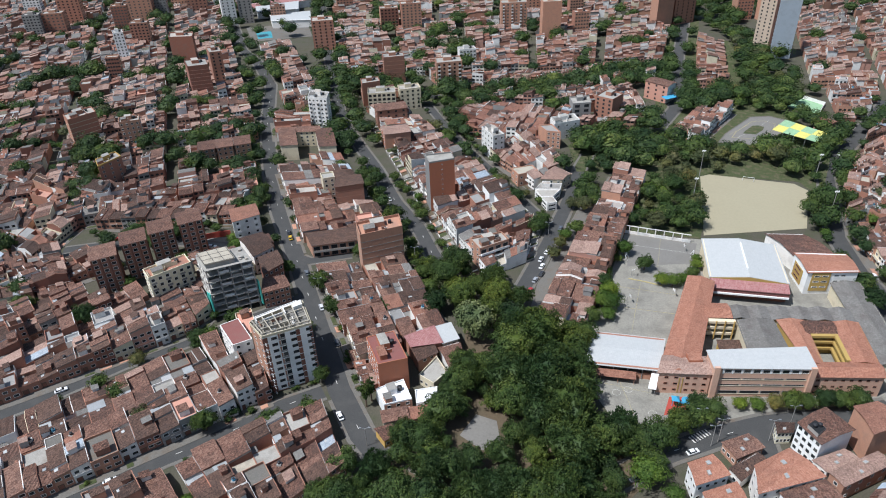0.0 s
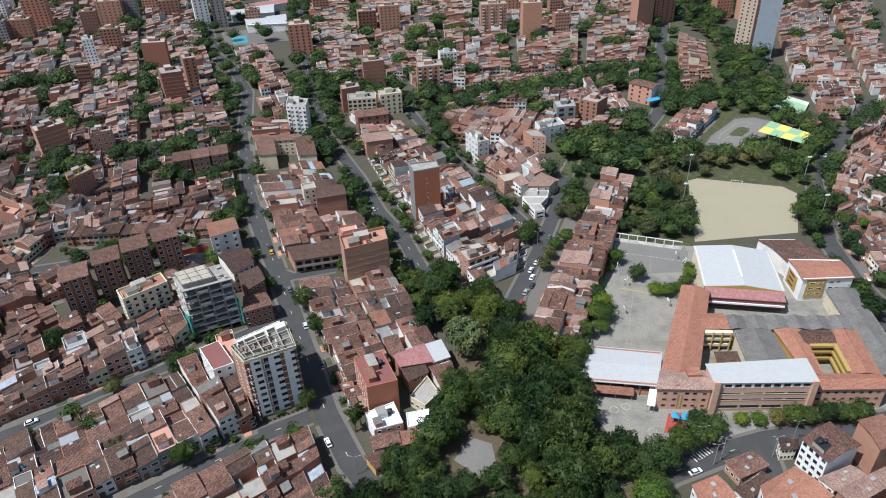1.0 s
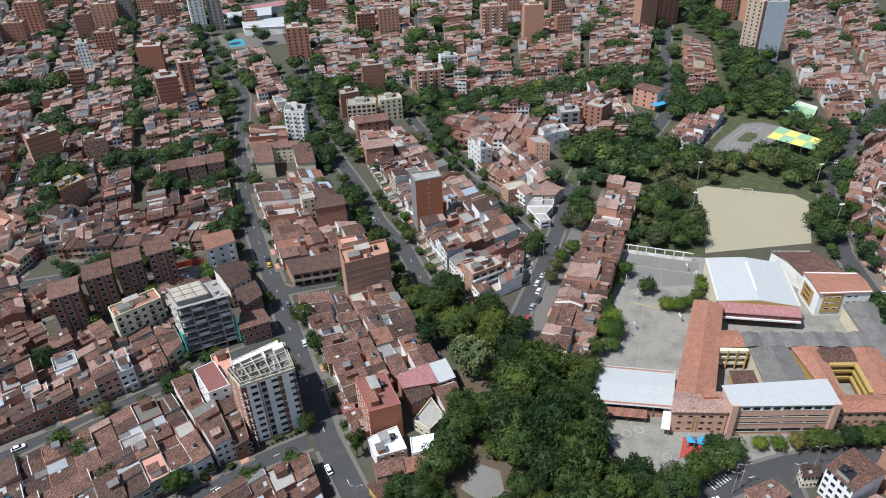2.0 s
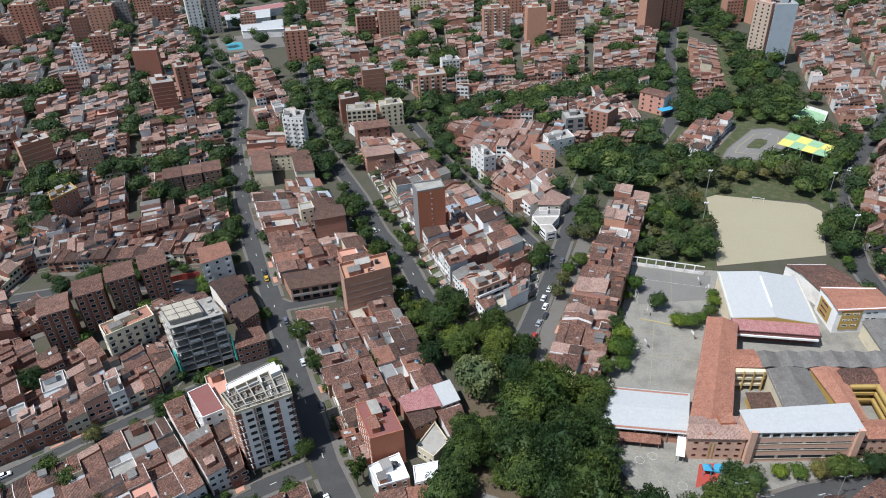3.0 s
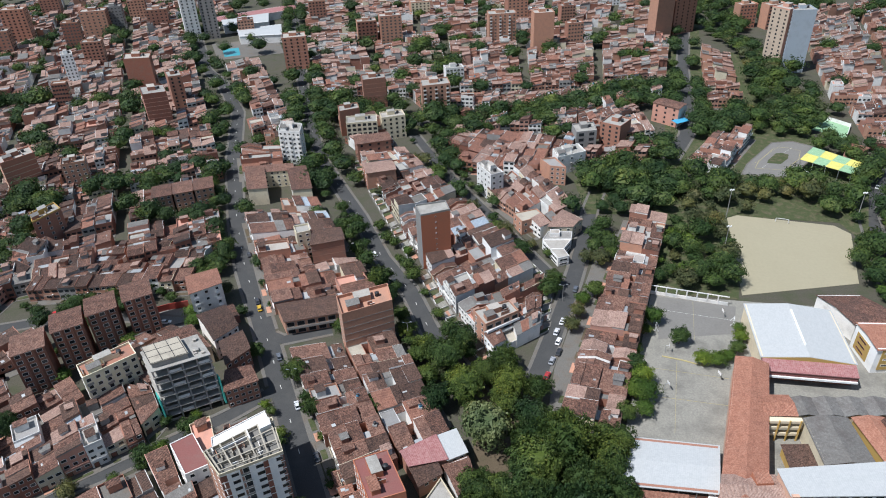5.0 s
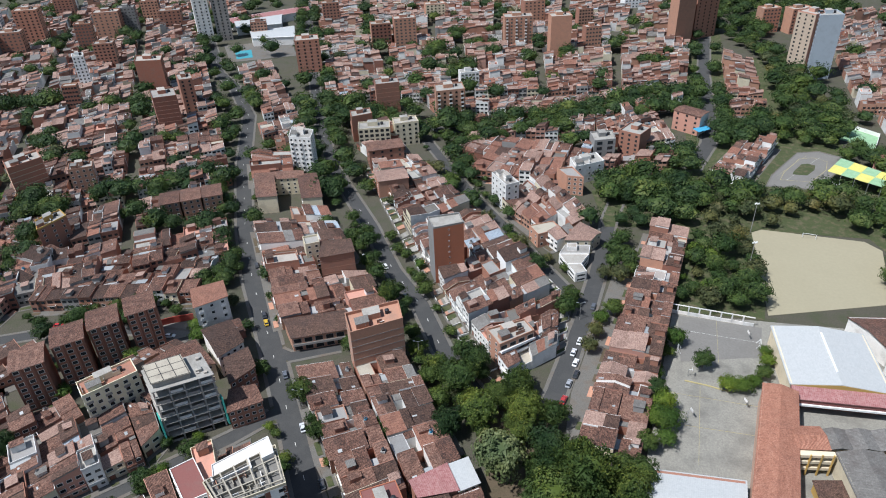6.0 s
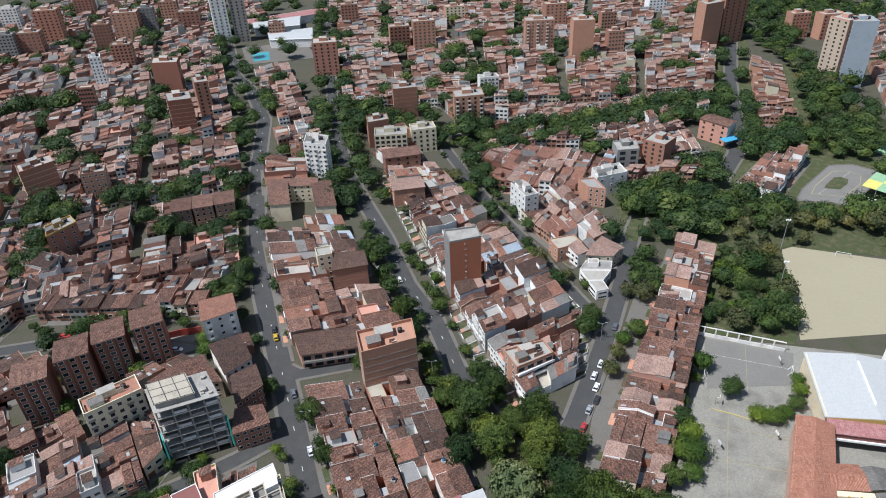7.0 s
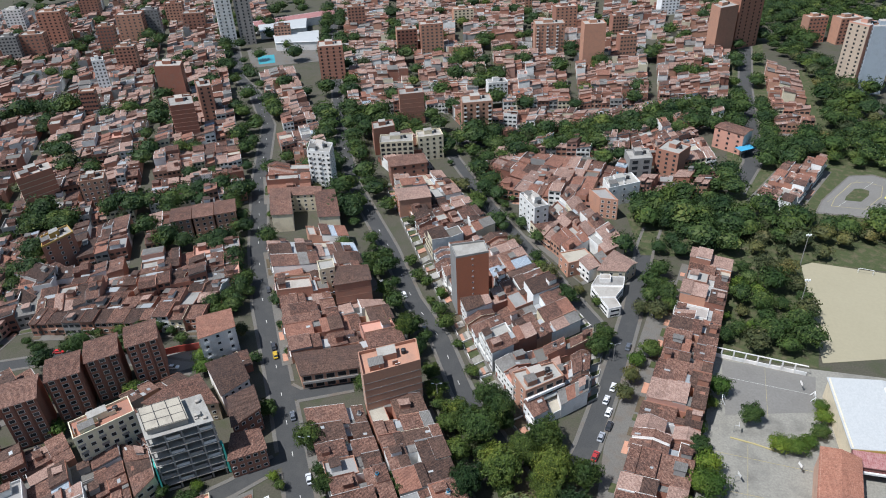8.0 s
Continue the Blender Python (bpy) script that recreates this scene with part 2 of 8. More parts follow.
class MB:
    """Collects faces with a material name and, if wanted, UVs in metres, and makes one mesh object of them."""

    def __init__(self):
        self.v, self.f, self.m, self.uv = [], [], [], []

    def face(self, pts, mat, uv=None):
        i = len(self.v)
        self.v.extend(pts)
        self.f.append(tuple(range(i, i + len(pts))))
        self.m.append(mat)
        self.uv.append(uv or [(p[0], p[1]) for p in pts])

    def solid(self, low, high, mat, top=None, uv=None):
        """A closed body between two rings of points that run anticlockwise seen from above."""
        i, n = len(self.v), len(low)
        self.v.extend(low)
        self.v.extend(high)
        run = 0.0
        for k in range(n):
            a, b = k, (k + 1) % n
            w = math.hypot(low[b][0] - low[a][0], low[b][1] - low[a][1])
            self.f.append((i + a, i + b, i + n + b, i + n + a))
            self.m.append(mat)
            self.uv.append([(run, low[a][2]), (run + w, low[b][2]), (run + w, high[b][2]), (run, high[a][2])])
            run += w
        self.f.append(tuple(i + n + k for k in range(n)))
        self.m.append(top or mat)
        self.uv.append(uv or [(p[0], p[1]) for p in high])
        self.f.append(tuple(i + k for k in reversed(range(n))))
        self.m.append(mat)
        self.uv.append([(p[0], p[1]) for p in reversed(low)])

    def loft(self, rings, mat, caps=None):
        """A closed skin through rings of equal length; caps: the material of its two ends."""
        i, n = len(self.v), len(rings[0])
        for ring in rings:
            self.v.extend(ring)
        for k in range(len(rings) - 1):
            for s in range(n):
                t = (s + 1) % n
                self.f.append((i + k * n + s, i + k * n + t, i + k * n + n + t, i + k * n + n + s))
        self.f.append(tuple(i + s for s in reversed(range(n))))
        self.f.append(tuple(i + (len(rings) - 1) * n + s for s in range(n)))
        extra = len(self.f) - len(self.m)
        self.m.extend([mat] * (extra - 2) + [caps or mat] * 2)
        self.uv.extend([(0.0, 0.0)] * len(q) for q in self.f[-extra:])

    def box(self, x0, y0, z0, x1, y1, z1, mat, top=None):
        r = [(x0, y0), (x1, y0), (x1, y1), (x0, y1)]
        self.solid([(x, y, z0) for x, y in r], [(x, y, z1) for x, y in r], mat, top)

    def drum(self, x, y, z0, z1, r0, r1, mat, n=10):
        a = [math.tau * k / n for k in range(n)]
        self.solid([(x + r0 * math.cos(t), y + r0 * math.sin(t), z0) for t in a], [(x + r1 * math.cos(t), y + r1 * math.sin(t), z1) for t in a], mat)

    def beam(self, p, q, r, mat, r2=None, n=6):
        p, q = Vector(p), Vector(q)
        w = (q - p).normalized()
        s = w.cross(Vector((0.31, 0.2, 0.93)) if abs(w.z) < 0.95 else Vector((1, 0, 0))).normalized()
        t = w.cross(s)
        r2 = r if r2 is None else r2
        ring = [(math.cos(math.tau * k / n), math.sin(math.tau * k / n)) for k in range(n)]
        self.solid([tuple(p + s * (c * r) + t * (d * r)) for c, d in ring], [tuple(q + s * (c * r2) + t * (d * r2)) for c, d in ring], mat)

    def take(self, other):
        i = len(self.v)
        self.v.extend(other.v)
        self.f.extend(tuple(i + k for k in q) for q in other.f)
        self.m.extend(other.m)
        self.uv.extend(other.uv)

    def mesh(self, name, origin=(0, 0, 0)):
        me = bpy.data.meshes.new(name)
        ox, oy, oz = origin
        me.from_pydata([(x - ox, y - oy, z - oz) for x, y, z in self.v], [], self.f)
        slots = sorted(set(self.m))
        for s in slots:
            me.materials.append(M[s])
        me.polygons.foreach_set("material_index", list(map({s: k for k, s in enumerate(slots)}.get, self.m)))
        layer = me.uv_layers.new(name="metres")
        layer.data.foreach_set("uv", [c for face in self.uv for p in face for c in p])
        me.update()
        return me

    def thing(self, name, origin=(0, 0, 0)):
        ob = new(name, self.mesh(name, origin))
        ob.location = origin
        return ob

    def part(self, name, parent, label=""):
        """The mesh as a part of a thing whose origin is its place, unturned."""
        o = tuple(parent.matrix_basis.translation)
        ob = new(name, self.mesh(name, o))
        ob.parent = parent
        return tagged(ob, label)


def sub(mb, name, part, thing, label=""):
    """A piece of a part that was itself made by MB.part."""
    ob = new(name, mb.mesh(name, tuple(thing.matrix_basis.translation)))
    ob.parent = part
    return tagged(ob, label)


def placed(name, mesh, parent, m):
    """A part that shares its mesh with others, at the world pose m."""
    ob = new(name, mesh)
    ob.parent = parent
    ob.matrix_basis = Matrix.Translation(-parent.matrix_basis.translation) @ m
    return ob


def empty(name, origin):
    ob = new(name)
    ob.location = origin
    ob.empty_display_size = 0.5
    return ob


def inset_mesh(name, frame_mat, pane_mat, rim, depth, proud=0.05):
    """A frame one metre wide and high round a recessed pane, its face towards -y, as one closed skin."""
    o = [(0, 0), (1, 0), (1, 1), (0, 1)]
    n = [(rim, rim), (1 - rim, rim), (1 - rim, 1 - rim), (rim, 1 - rim)]
    v = [(x, 0.02, z) for x, z in o] + [(x, -proud, z) for x, z in o] + [(x, -proud, z) for x, z in n] + [(x, -proud + depth, z) for x, z in n]
    f, m = [(0, 3, 2, 1), (12, 13, 14, 15)], [0, 1]
    for k in range(4):
        q = (k + 1) % 4
        f += [(k, q, 4 + q, 4 + k), (4 + k, 4 + q, 8 + q, 8 + k), (8 + k, 8 + q, 12 + q, 12 + k)]
        m += [0, 0, 0]
    me = bpy.data.meshes.new(name)
    me.from_pydata(v, [], f)
    me.materials.append(M[frame_mat])
    me.materials.append(M[pane_mat])
    me.polygons.foreach_set("material_index", m)
    me.update()
    return me


WINDOW = inset_mesh("window", "white", "glass", 0.07, 0.05)
OPENING = inset_mesh("opening", "grey", "dark", 0.05, 0.06)
SLOT = inset_mesh("window", "brick", "glass", 0.06, 0.07)
DARK_WINDOW = inset_mesh("window", "grey", "glass", 0.05, 0.05)
DOOR = inset_mesh("door", "bark", "brick_dark", 0.12, 0.04)


def facing(a, b, x, z, w, h, out=0.03):
    """The pose of a window w by h whose lower corner lies x along the wall from a to b and z up, the wall's outside to the right."""
    dx, dy = b[0] - a[0], b[1] - a[1]
    L = math.hypot(dx, dy)
    ux, uy = dx / L, dy / L
    return pose(a[0] + ux * x + uy * out, a[1] + uy * x - ux * out, z, 0, 0, math.degrees(math.atan2(uy, ux))) @ Matrix.Diagonal((w, 1, h, 1))


class Lot:
    """A four-cornered plot: front left, front right, back right, back left, anticlockwise. Places in it are metres across and deep."""

    def __init__(self, a, b, c, d):
        area = sum(p[0] * q[1] - q[0] * p[1] for p, q in ((a, b), (b, c), (c, d), (d, a)))
        if area < 0:
            a, b, c, d = b, a, d, c
        self.c = (a, b, c, d)
        self.w = (math.dist(a, b) + math.dist(d, c)) / 2
        self.d = (math.dist(a, d) + math.dist(b, c)) / 2
        self.mid = (sum(p[0] for p in self.c) / 4, sum(p[1] for p in self.c) / 4)

    def p(self, x, y, z):
        u, v = x / self.w, y / self.d
        a, b, c, d = self.c
        return tuple((a[i] * (1 - u) + b[i] * u) * (1 - v) + (d[i] * (1 - u) + c[i] * u) * v for i in (0, 1)) + (z,)

    def ring(self, x0, y0, x1, y1, z):
        zs = z if isinstance(z, (tuple, list)) else (z,) * 4
        return [self.p(x0, y0, zs[0]), self.p(x1, y0, zs[1]), self.p(x1, y1, zs[2]), self.p(x0, y1, zs[3])]

    def slab(self, mb, x0, y0, x1, y1, z, mat, thick=0.14, along="x"):
        """A roof slope; z gives its upper side at the four corners."""
        zs = z if isinstance(z, (tuple, list)) else (z,) * 4
        uv = [(x0, y0), (x1, y0), (x1, y1), (x0, y1)] if along == "x" else [(y0, x0), (y0, x1), (y1, x1), (y1, x0)]
        mb.solid(self.ring(x0, y0, x1, y1, [q - thick for q in zs]), self.ring(x0, y0, x1, y1, zs), mat, uv=uv)
# ---- kinds of things ----
BASE = 0.15
WALLS = ["white"] * 6 + ["cream"] * 3 + ["brick"] * 6 + ["brick_pale"] * 3 + ["brick_dark"] * 2 + ["grey", "pink", "concrete"]
SIDES = ["brick"] * 7 + ["brick_dark"] * 3 + ["white"] * 2 + ["brick_pale"] * 2 + ["concrete"]
ROOFS = ["tile"] * 10 + ["tile_old"] * 7 + ["tile_new"] * 2 + ["tile_pale"] * 2 + ["cement"]
ROOF_WORDS = {"tile": "mottled clay tiles", "tile_old": "weathered brown tiles", "tile_new": "bright orange tiles", "tile_school": "clean orange tiles", "tile_pale": "pale clay tiles", "cement": "grey fibre cement sheets", "blue_sheet": "pale blue plastic sheets"}
WALL_WORDS = {"white": "white rendered", "cream": "cream rendered", "brick": "red brick", "brick_pale": "pale brick", "grey": "grey rendered", "pink": "salmon painted",
              "concrete": "bare concrete", "ochre": "ochre painted", "green": "green painted", "ivory": "ivory rendered", "brick_dark": "dark brick", "yellow": "yellow painted", "bright": "bright white", "salmon_brick": "salmon brick", "slim_brick": "orange brick", "tower_grey": "blue-grey rendered", "tower_tan": "tan rendered"}


def ridge_body(lot, pieces, x0, y0, x1, y1, h, rise, ridge, wall, side, roof, r, lip=0.3):
    """Walls with a pitched roof whose ridge lies across the plot at the share ridge of its depth; 0 or 1 gives a single slope."""
    wl = MB()
    ym = y0 + (y1 - y0) * ridge
    zf = h + (rise if ridge <= 0 else 0)
    zb = h + (rise if ridge >= 1 else 0)
    zr = h + rise
    t = 0.16
    prof = [(y0, BASE), (y0, zf - 0.1)] + ([(ym, zr - 0.1)] if 0 < ridge < 1 else []) + [(y1, zb - 0.1), (y1, BASE)]
    up = r.choice((0.0, 0.0, 0.0, 0.12, 0.35)) * lip / 0.3
    # party walls stand up a little at either end where the roofs meet
    low = [lot.p(x0, y, z) for y, z in prof]
    high = [lot.p(x1, y, z) for y, z in prof]
    wl.loft([low, high], wall, side)
    pieces.append(("wall", wl, ""))
    if up:
        xa, xb = r.choice(((x0, x0 + t), (x1 - t, x1)))
        cp = MB()
        a = [lot.p(xa, y, z + up) for y, z in prof[1:-1]] + [lot.p(xa, y, z - 0.3) for y, z in reversed(prof[1:-1])]
        b = [lot.p(xb, y, z + up) for y, z in prof[1:-1]] + [lot.p(xb, y, z - 0.3) for y, z in reversed(prof[1:-1])]
        cp.loft([b, a], side)
        pieces.append(("party_wall", cp, ""))
    ov = 0.45
    xa, xb = x0 + t, x1 - t
    word = ROOF_WORDS[roof]
    if 0 < ridge < 1:
        k1, k2 = rise / max(0.1, ym - y0), rise / max(0.1, y1 - ym)
        for ya, yb, za, zc in ((y0 - ov, ym, zf - ov * k1, zr), (ym, y1 + ov * 0.5, zr, zb - ov * 0.5 * k2)):
            rf = MB()
            lot.slab(rf, xa, ya, xb, yb, (za, za, zc, zc), roof)
            pieces.append(("roof_slope", rf, word))
        rf = MB()
        rf.solid(lot.ring(xa, ym - 0.16, xb, ym + 0.16, zr - 0.04), lot.ring(xa, ym - 0.09, xb, ym + 0.09, zr + 0.1), roof)
        pieces.append(("ridge_tiles", rf, ""))
    else:
        k = rise / max(0.1, y1 - y0)
        ya, yb = (y0 - ov, y1 - t) if ridge >= 1 else (y0 + t, y1 + ov * 0.5)
        za, zc = (zf - ov * k, zb - t * k) if ridge >= 1 else (zf - t * k, zb - ov * 0.5 * k)
        # a wide single slope is often laid in two strips of different age
        if r.random() < 0.3 and xb - xa > 4:
            xm = xa + (xb - xa) * r.uniform(0.35, 0.65)
            spans = [(xa, xm, roof), (xm, xb, r.choice(ROOFS))]
        else:
            spans = [(xa, xb, roof)]
        for p, q, mat in spans:
            rf = MB()
            lot.slab(rf, p, ya, q, yb, (za, za, zc, zc), mat)
            pieces.append(("roof_slope", rf, ROOF_WORDS[mat]))

    def top(x, y):
        if 0 < ridge < 1:
            return zf + (zr - zf) * (y - y0) / (ym - y0) if y < ym else zr + (zb - zr) * (y - ym) / (y1 - ym)
        return zf + (zb - zf) * (y - y0) / (y1 - y0)
    return top


def side_body(lot, pieces, y0, y1, h, rise, wall, side, roof, r, high_right):
    """A range whose single slope falls across the plot, from a step wall on one side to the eaves on the other."""
    W = lot.w
    t = 0.2
    zl, zr = (h, h + rise) if high_right else (h + rise, h)
    wl = MB()
    wl.solid(lot.ring(0, y0, W, y1, BASE), lot.ring(0, y0, W, y1, (zl - 0.13, zr - 0.13, zr - 0.13, zl - 0.13)), wall)
    pieces.append(("wall", wl, ""))
    up = r.choice((0.0, 0.0, 0.12, 0.3, 0.45))
    if up:
        xa, xb = (W - t, W) if high_right else (0, t)
        cp = MB()
        cp.solid(lot.ring(xa, y0, xb, y1, h), lot.ring(xa, y0, xb, y1, h + rise + up), side, r.choice((side, side, roof, "concrete")))
        pieces.append(("party_wall", cp, ""))
    x0, x1 = (-0.1, W - t) if high_right else (t, W + 0.1)
    k = rise / W

    def top(x, y):
        return zl + (zr - zl) * x / W
    cuts = [y0 - 0.35]
    for _ in range(2):
        if y1 - cuts[-1] > 6 and r.random() < 0.7:
            cuts.append(cuts[-1] + r.uniform(2.6, y1 - cuts[-1] - 2.6))
    cuts.append(y1 + 0.1)
    for ya, yb in zip(cuts, cuts[1:]):
        mat = roof if r.random() < 0.75 else r.choice(ROOFS + ["blue_sheet"])
        dz = r.choice((0.0, 0.03, -0.03, 0.4, 0.75)) if len(cuts) > 2 else 0.0
        if dz > 0.1:
            ys, ye = max(y0, ya), min(y1, yb)
            uw = MB()
            pieces.append(("upper_wall", uw, ""))
            uw.solid(lot.ring(0.02, ys + 0.03, W - 0.02, ye - 0.03, h - 0.2), lot.ring(0.02, ys + 0.03, W - 0.02, ye - 0.03, (zl + dz - 0.12, zr + dz - 0.12, zr + dz - 0.12, zl + dz - 0.12)), r.choice((side, "white", "concrete")))
        rf = MB()
        lot.slab(rf, x0, ya, x1, yb, [top(x0, 0) + dz, top(x1, 0) + dz, top(x1, 0) + dz, top(x0, 0) + dz], mat, along="y")
        pieces.append(("roof_slope", rf, ROOF_WORDS[mat]))
    return top


def terrace(lot, pieces, x0, y0, x1, y1, h, wall, deck, rail=0.9):
    """A flat-roofed range with a parapet."""
    wl = MB()
    wl.solid(lot.ring(x0, y0, x1, y1, BASE), lot.ring(x0, y0, x1, y1, h), wall, deck)
    pieces.append(("wall", wl, ""))
    pr = MB()
    t = 0.16
    for a, b, c, d in ((x0, y0, x1, y0 + t), (x0, y1 - t, x1, y1), (x0, y0 + t, x0 + t, y1 - t), (x1 - t, y0 + t, x1, y1 - t)):
        pr.solid(lot.ring(a, b, c, d, h - 0.05), lot.ring(a, b, c, d, h + rail), wall)
    pieces.append(("parapet", pr, ""))


def house(lot, near, r, storeys=None, wall=None, roof=None, slanted=0.5, tidy=False, dark_tiled=False):
    """A terraced house: front range, a yard or light well, and a back range, as pieces; near: 0 close by, 1 midway, 2 far off."""
    W, D = lot.w, lot.d
    out = []
    # dark_tiled: only the two brown tile mixes, mostly the darker
    wall, side, roof = wall or r.choice(WALLS), r.choice(SIDES), roof or r.choice(("tile_old", "tile", "tile", "tile_old", "tile_old") if dark_tiled else ROOFS)
    if wall in ("white", "cream", "bright") and r.random() < 0.3:
        side = "white"
    # paler tiles towards the back put distance haze into the roof colour
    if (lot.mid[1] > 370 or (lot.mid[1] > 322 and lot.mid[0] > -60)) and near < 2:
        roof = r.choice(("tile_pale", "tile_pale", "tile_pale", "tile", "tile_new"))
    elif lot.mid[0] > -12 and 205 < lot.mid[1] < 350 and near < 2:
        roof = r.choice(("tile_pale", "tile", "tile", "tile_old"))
    # haze over the far town is painted as mostly pale tiles
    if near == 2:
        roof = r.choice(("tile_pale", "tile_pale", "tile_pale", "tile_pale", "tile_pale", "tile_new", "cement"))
    n = storeys or r.choice((1, 1, 2, 2, 2, 2, 1, 3) if dark_tiled else (1, 2, 2, 2, 2, 2, 2, 3))
    h = BASE + 0.4 + 2.7 * n + r.uniform(-0.4, 0.9)
    y0 = r.choice((0.0, 0.3, 0.8, 1.2))
    tops = []
    flat = r.random() < (0.0 if tidy else 0.16 if dark_tiled else 0.08)
    across = r.random() < (max(slanted, 0.75) if dark_tiled and not tidy else slanted)
    high_right = lot.p(W, D / 2, 0)[1] > lot.p(0, D / 2, 0)[1]
    if flat:
        ym = D * r.uniform(0.5, 0.75)
        terrace(lot, out, 0, y0, W, ym, h, wall, r.choice(("slab", "slab", "pink", "grey", "pave")))
        bx, by = r.uniform(0.3, W * 0.4), r.uniform(y0 + 1, y0 + 2)
        hb = MB()
        hb.solid(lot.ring(bx, by, bx + W * 0.5, by + 3, h - 0.02), lot.ring(bx, by, bx + W * 0.5, by + 3, h + 2.3), side)
        out.append(("roof_room", hb, ""))
        rf = MB()
        lot.slab(rf, bx - 0.2, by - 0.2, bx + W * 0.5 + 0.2, by + 3.2, (h + 2.4, h + 2.4, h + 2.7, h + 2.7), roof)
        out.append(("roof_slope", rf, ROOF_WORDS[roof]))
    elif across:
        ym = D * r.uniform(0.45, 0.7)
        a = side_body(lot, out, y0, ym, h, W * r.uniform(0.12, 0.18), wall, side, roof, r, high_right)
        tops.append((0.3, W - 0.5, y0, ym, a))
    else:
        ym = D * (r.uniform(0.45, 0.62) if near < 2 else r.choice((0.5, 0.6)))
        ridge = r.choice((0.7, 0.75, 0.8, 1.0) if tidy else (0.45, 0.5, 0.55, 1.0, 1.0, 0.4, 0.0))
        rise = (ym - y0) * (0.135 if 0 < ridge < 1 else 0.19) * r.uniform(0.75, 1.2)
        if r.random() < (0.12 if tidy else 0.4):
            xs = W * r.uniform(0.38, 0.62)
            dh = r.uniform(0.3, 1.3)
            a = ridge_body(lot, out, 0, y0, xs, ym, h, rise, ridge, wall, side, roof, r)
            b = ridge_body(lot, out, xs, y0 + r.choice((0, 0.6)), W, ym - r.choice((0, 1.0)), h - dh, rise, ridge, wall, side, r.choice((roof, roof, r.choice(ROOFS))), r)
            tops += [(0.2, xs - 0.2, y0, ym, a), (xs + 0.2, W - 0.2, y0 + 0.7, ym - 1.2, b)]
        else:
            a = ridge_body(lot, out, 0, y0, W, ym, h, rise, ridge, wall, side, roof, r)
            tops.append((0.2, W - 0.2, y0, ym, a))
    yb = ym + (D - ym) * r.choice((0.0, 0.22, 0.3, 0.38))
    h2 = h - r.choice((0, 0, 0.5, 1.2, 2.6)) if h > 4 else h
    if D - yb > 1.5:
        if r.random() < (0.05 if tidy else 0.16):
            terrace(lot, out, 0, yb, W, D, h2 - 0.5, side, r.choice(("slab", "slab", "pave", "deck", "grey")), r.choice((0.3, 0.9)))
        elif across:
            b = side_body(lot, out, yb, D, h2 + r.uniform(-0.3, 0.3), W * r.uniform(0.14, 0.22), side, side, roof if r.random() < 0.7 else r.choice(ROOFS), r, high_right)
            tops.append((0.3, W - 0.5, yb, D, b))
        else:
            roof2 = roof if r.random() < 0.6 else r.choice(ROOFS)
            b = ridge_body(lot, out, 0, yb, W, D, h2, (D - yb) * r.uniform(0.12, 0.2), r.choice((0.8, 1.0, 0.6) if tidy else (0.0, 0.0, 1.0, 0.5)), side, side, roof2, r)
            tops.append((0.2, W - 0.2, yb, D, b))
    if yb - ym > 0.6:
        ws = W * r.uniform(0.25, 0.55)
        left = r.random() < 0.5
        x0, x1 = (0, ws) if left else (W - ws, W)
        wl = MB()
        wl.solid(lot.ring(x0, ym, x1, yb, BASE), lot.ring(x0, ym, x1, yb, h2 - 0.4), side)
        out.append(("wall", wl, ""))
        xo = (W - 0.15, W) if left else (0, 0.15)
        wl = MB()
        wl.solid(lot.ring(xo[0], ym, xo[1], yb, BASE), lot.ring(xo[0], ym, xo[1], yb, h2 - 0.2), r.choice((side, "white")))
        out.append(("yard_wall", wl, ""))
        rf = MB()
        mat = r.choice((roof, roof, "skylight", "cement"))
        lot.slab(rf, x0, ym - 0.1, x1, yb + 0.1, (h2 - 0.15, h2 - 0.05, h2 - 0.05, h2 - 0.15), mat)
        out.append(("roof_slope", rf, ""))
        # part of the light well lies under a milky sheet
        if r.random() < 0.35:
            rf = MB()
            xa, xb = (x1, W) if left else (0, x0)
            lot.slab(rf, xa, ym, xb, yb, (h2 + 0.1, h2 + 0.1, h2, h2), "skylight", 0.05)
            out.append(("skylight", rf, "milky plastic roof sheet"))
    for x0, x1, ya, yb2, top in tops:
        for _ in range(2):
            if r.random() < 0.24 and x1 - x0 > 1.6 and yb2 - ya > 3:
                w, d = r.uniform(0.5, 1.2), r.uniform(0.8, 1.9)
                x, y = r.uniform(x0, x1 - w), r.uniform(ya + 0.2, yb2 - d - 0.3)
                sk = MB()
                za, zb3, zc, zd = (top(p, q) + 0.07 for p, q in ((x, y), (x + w, y), (x + w, y + d), (x, y + d)))
                if abs(top(x + w / 2, y + d / 2) + 0.07 - (za + zb3 + zc + zd) / 4) < 0.03:
                    lot.slab(sk, x, y, x + w, y + d, (za, zb3, zc, zd), r.choice(("skylight", "skylight", "zinc", "tile_new")), 0.05)
                    out.append(("skylight", sk, "milky plastic roof sheet"))
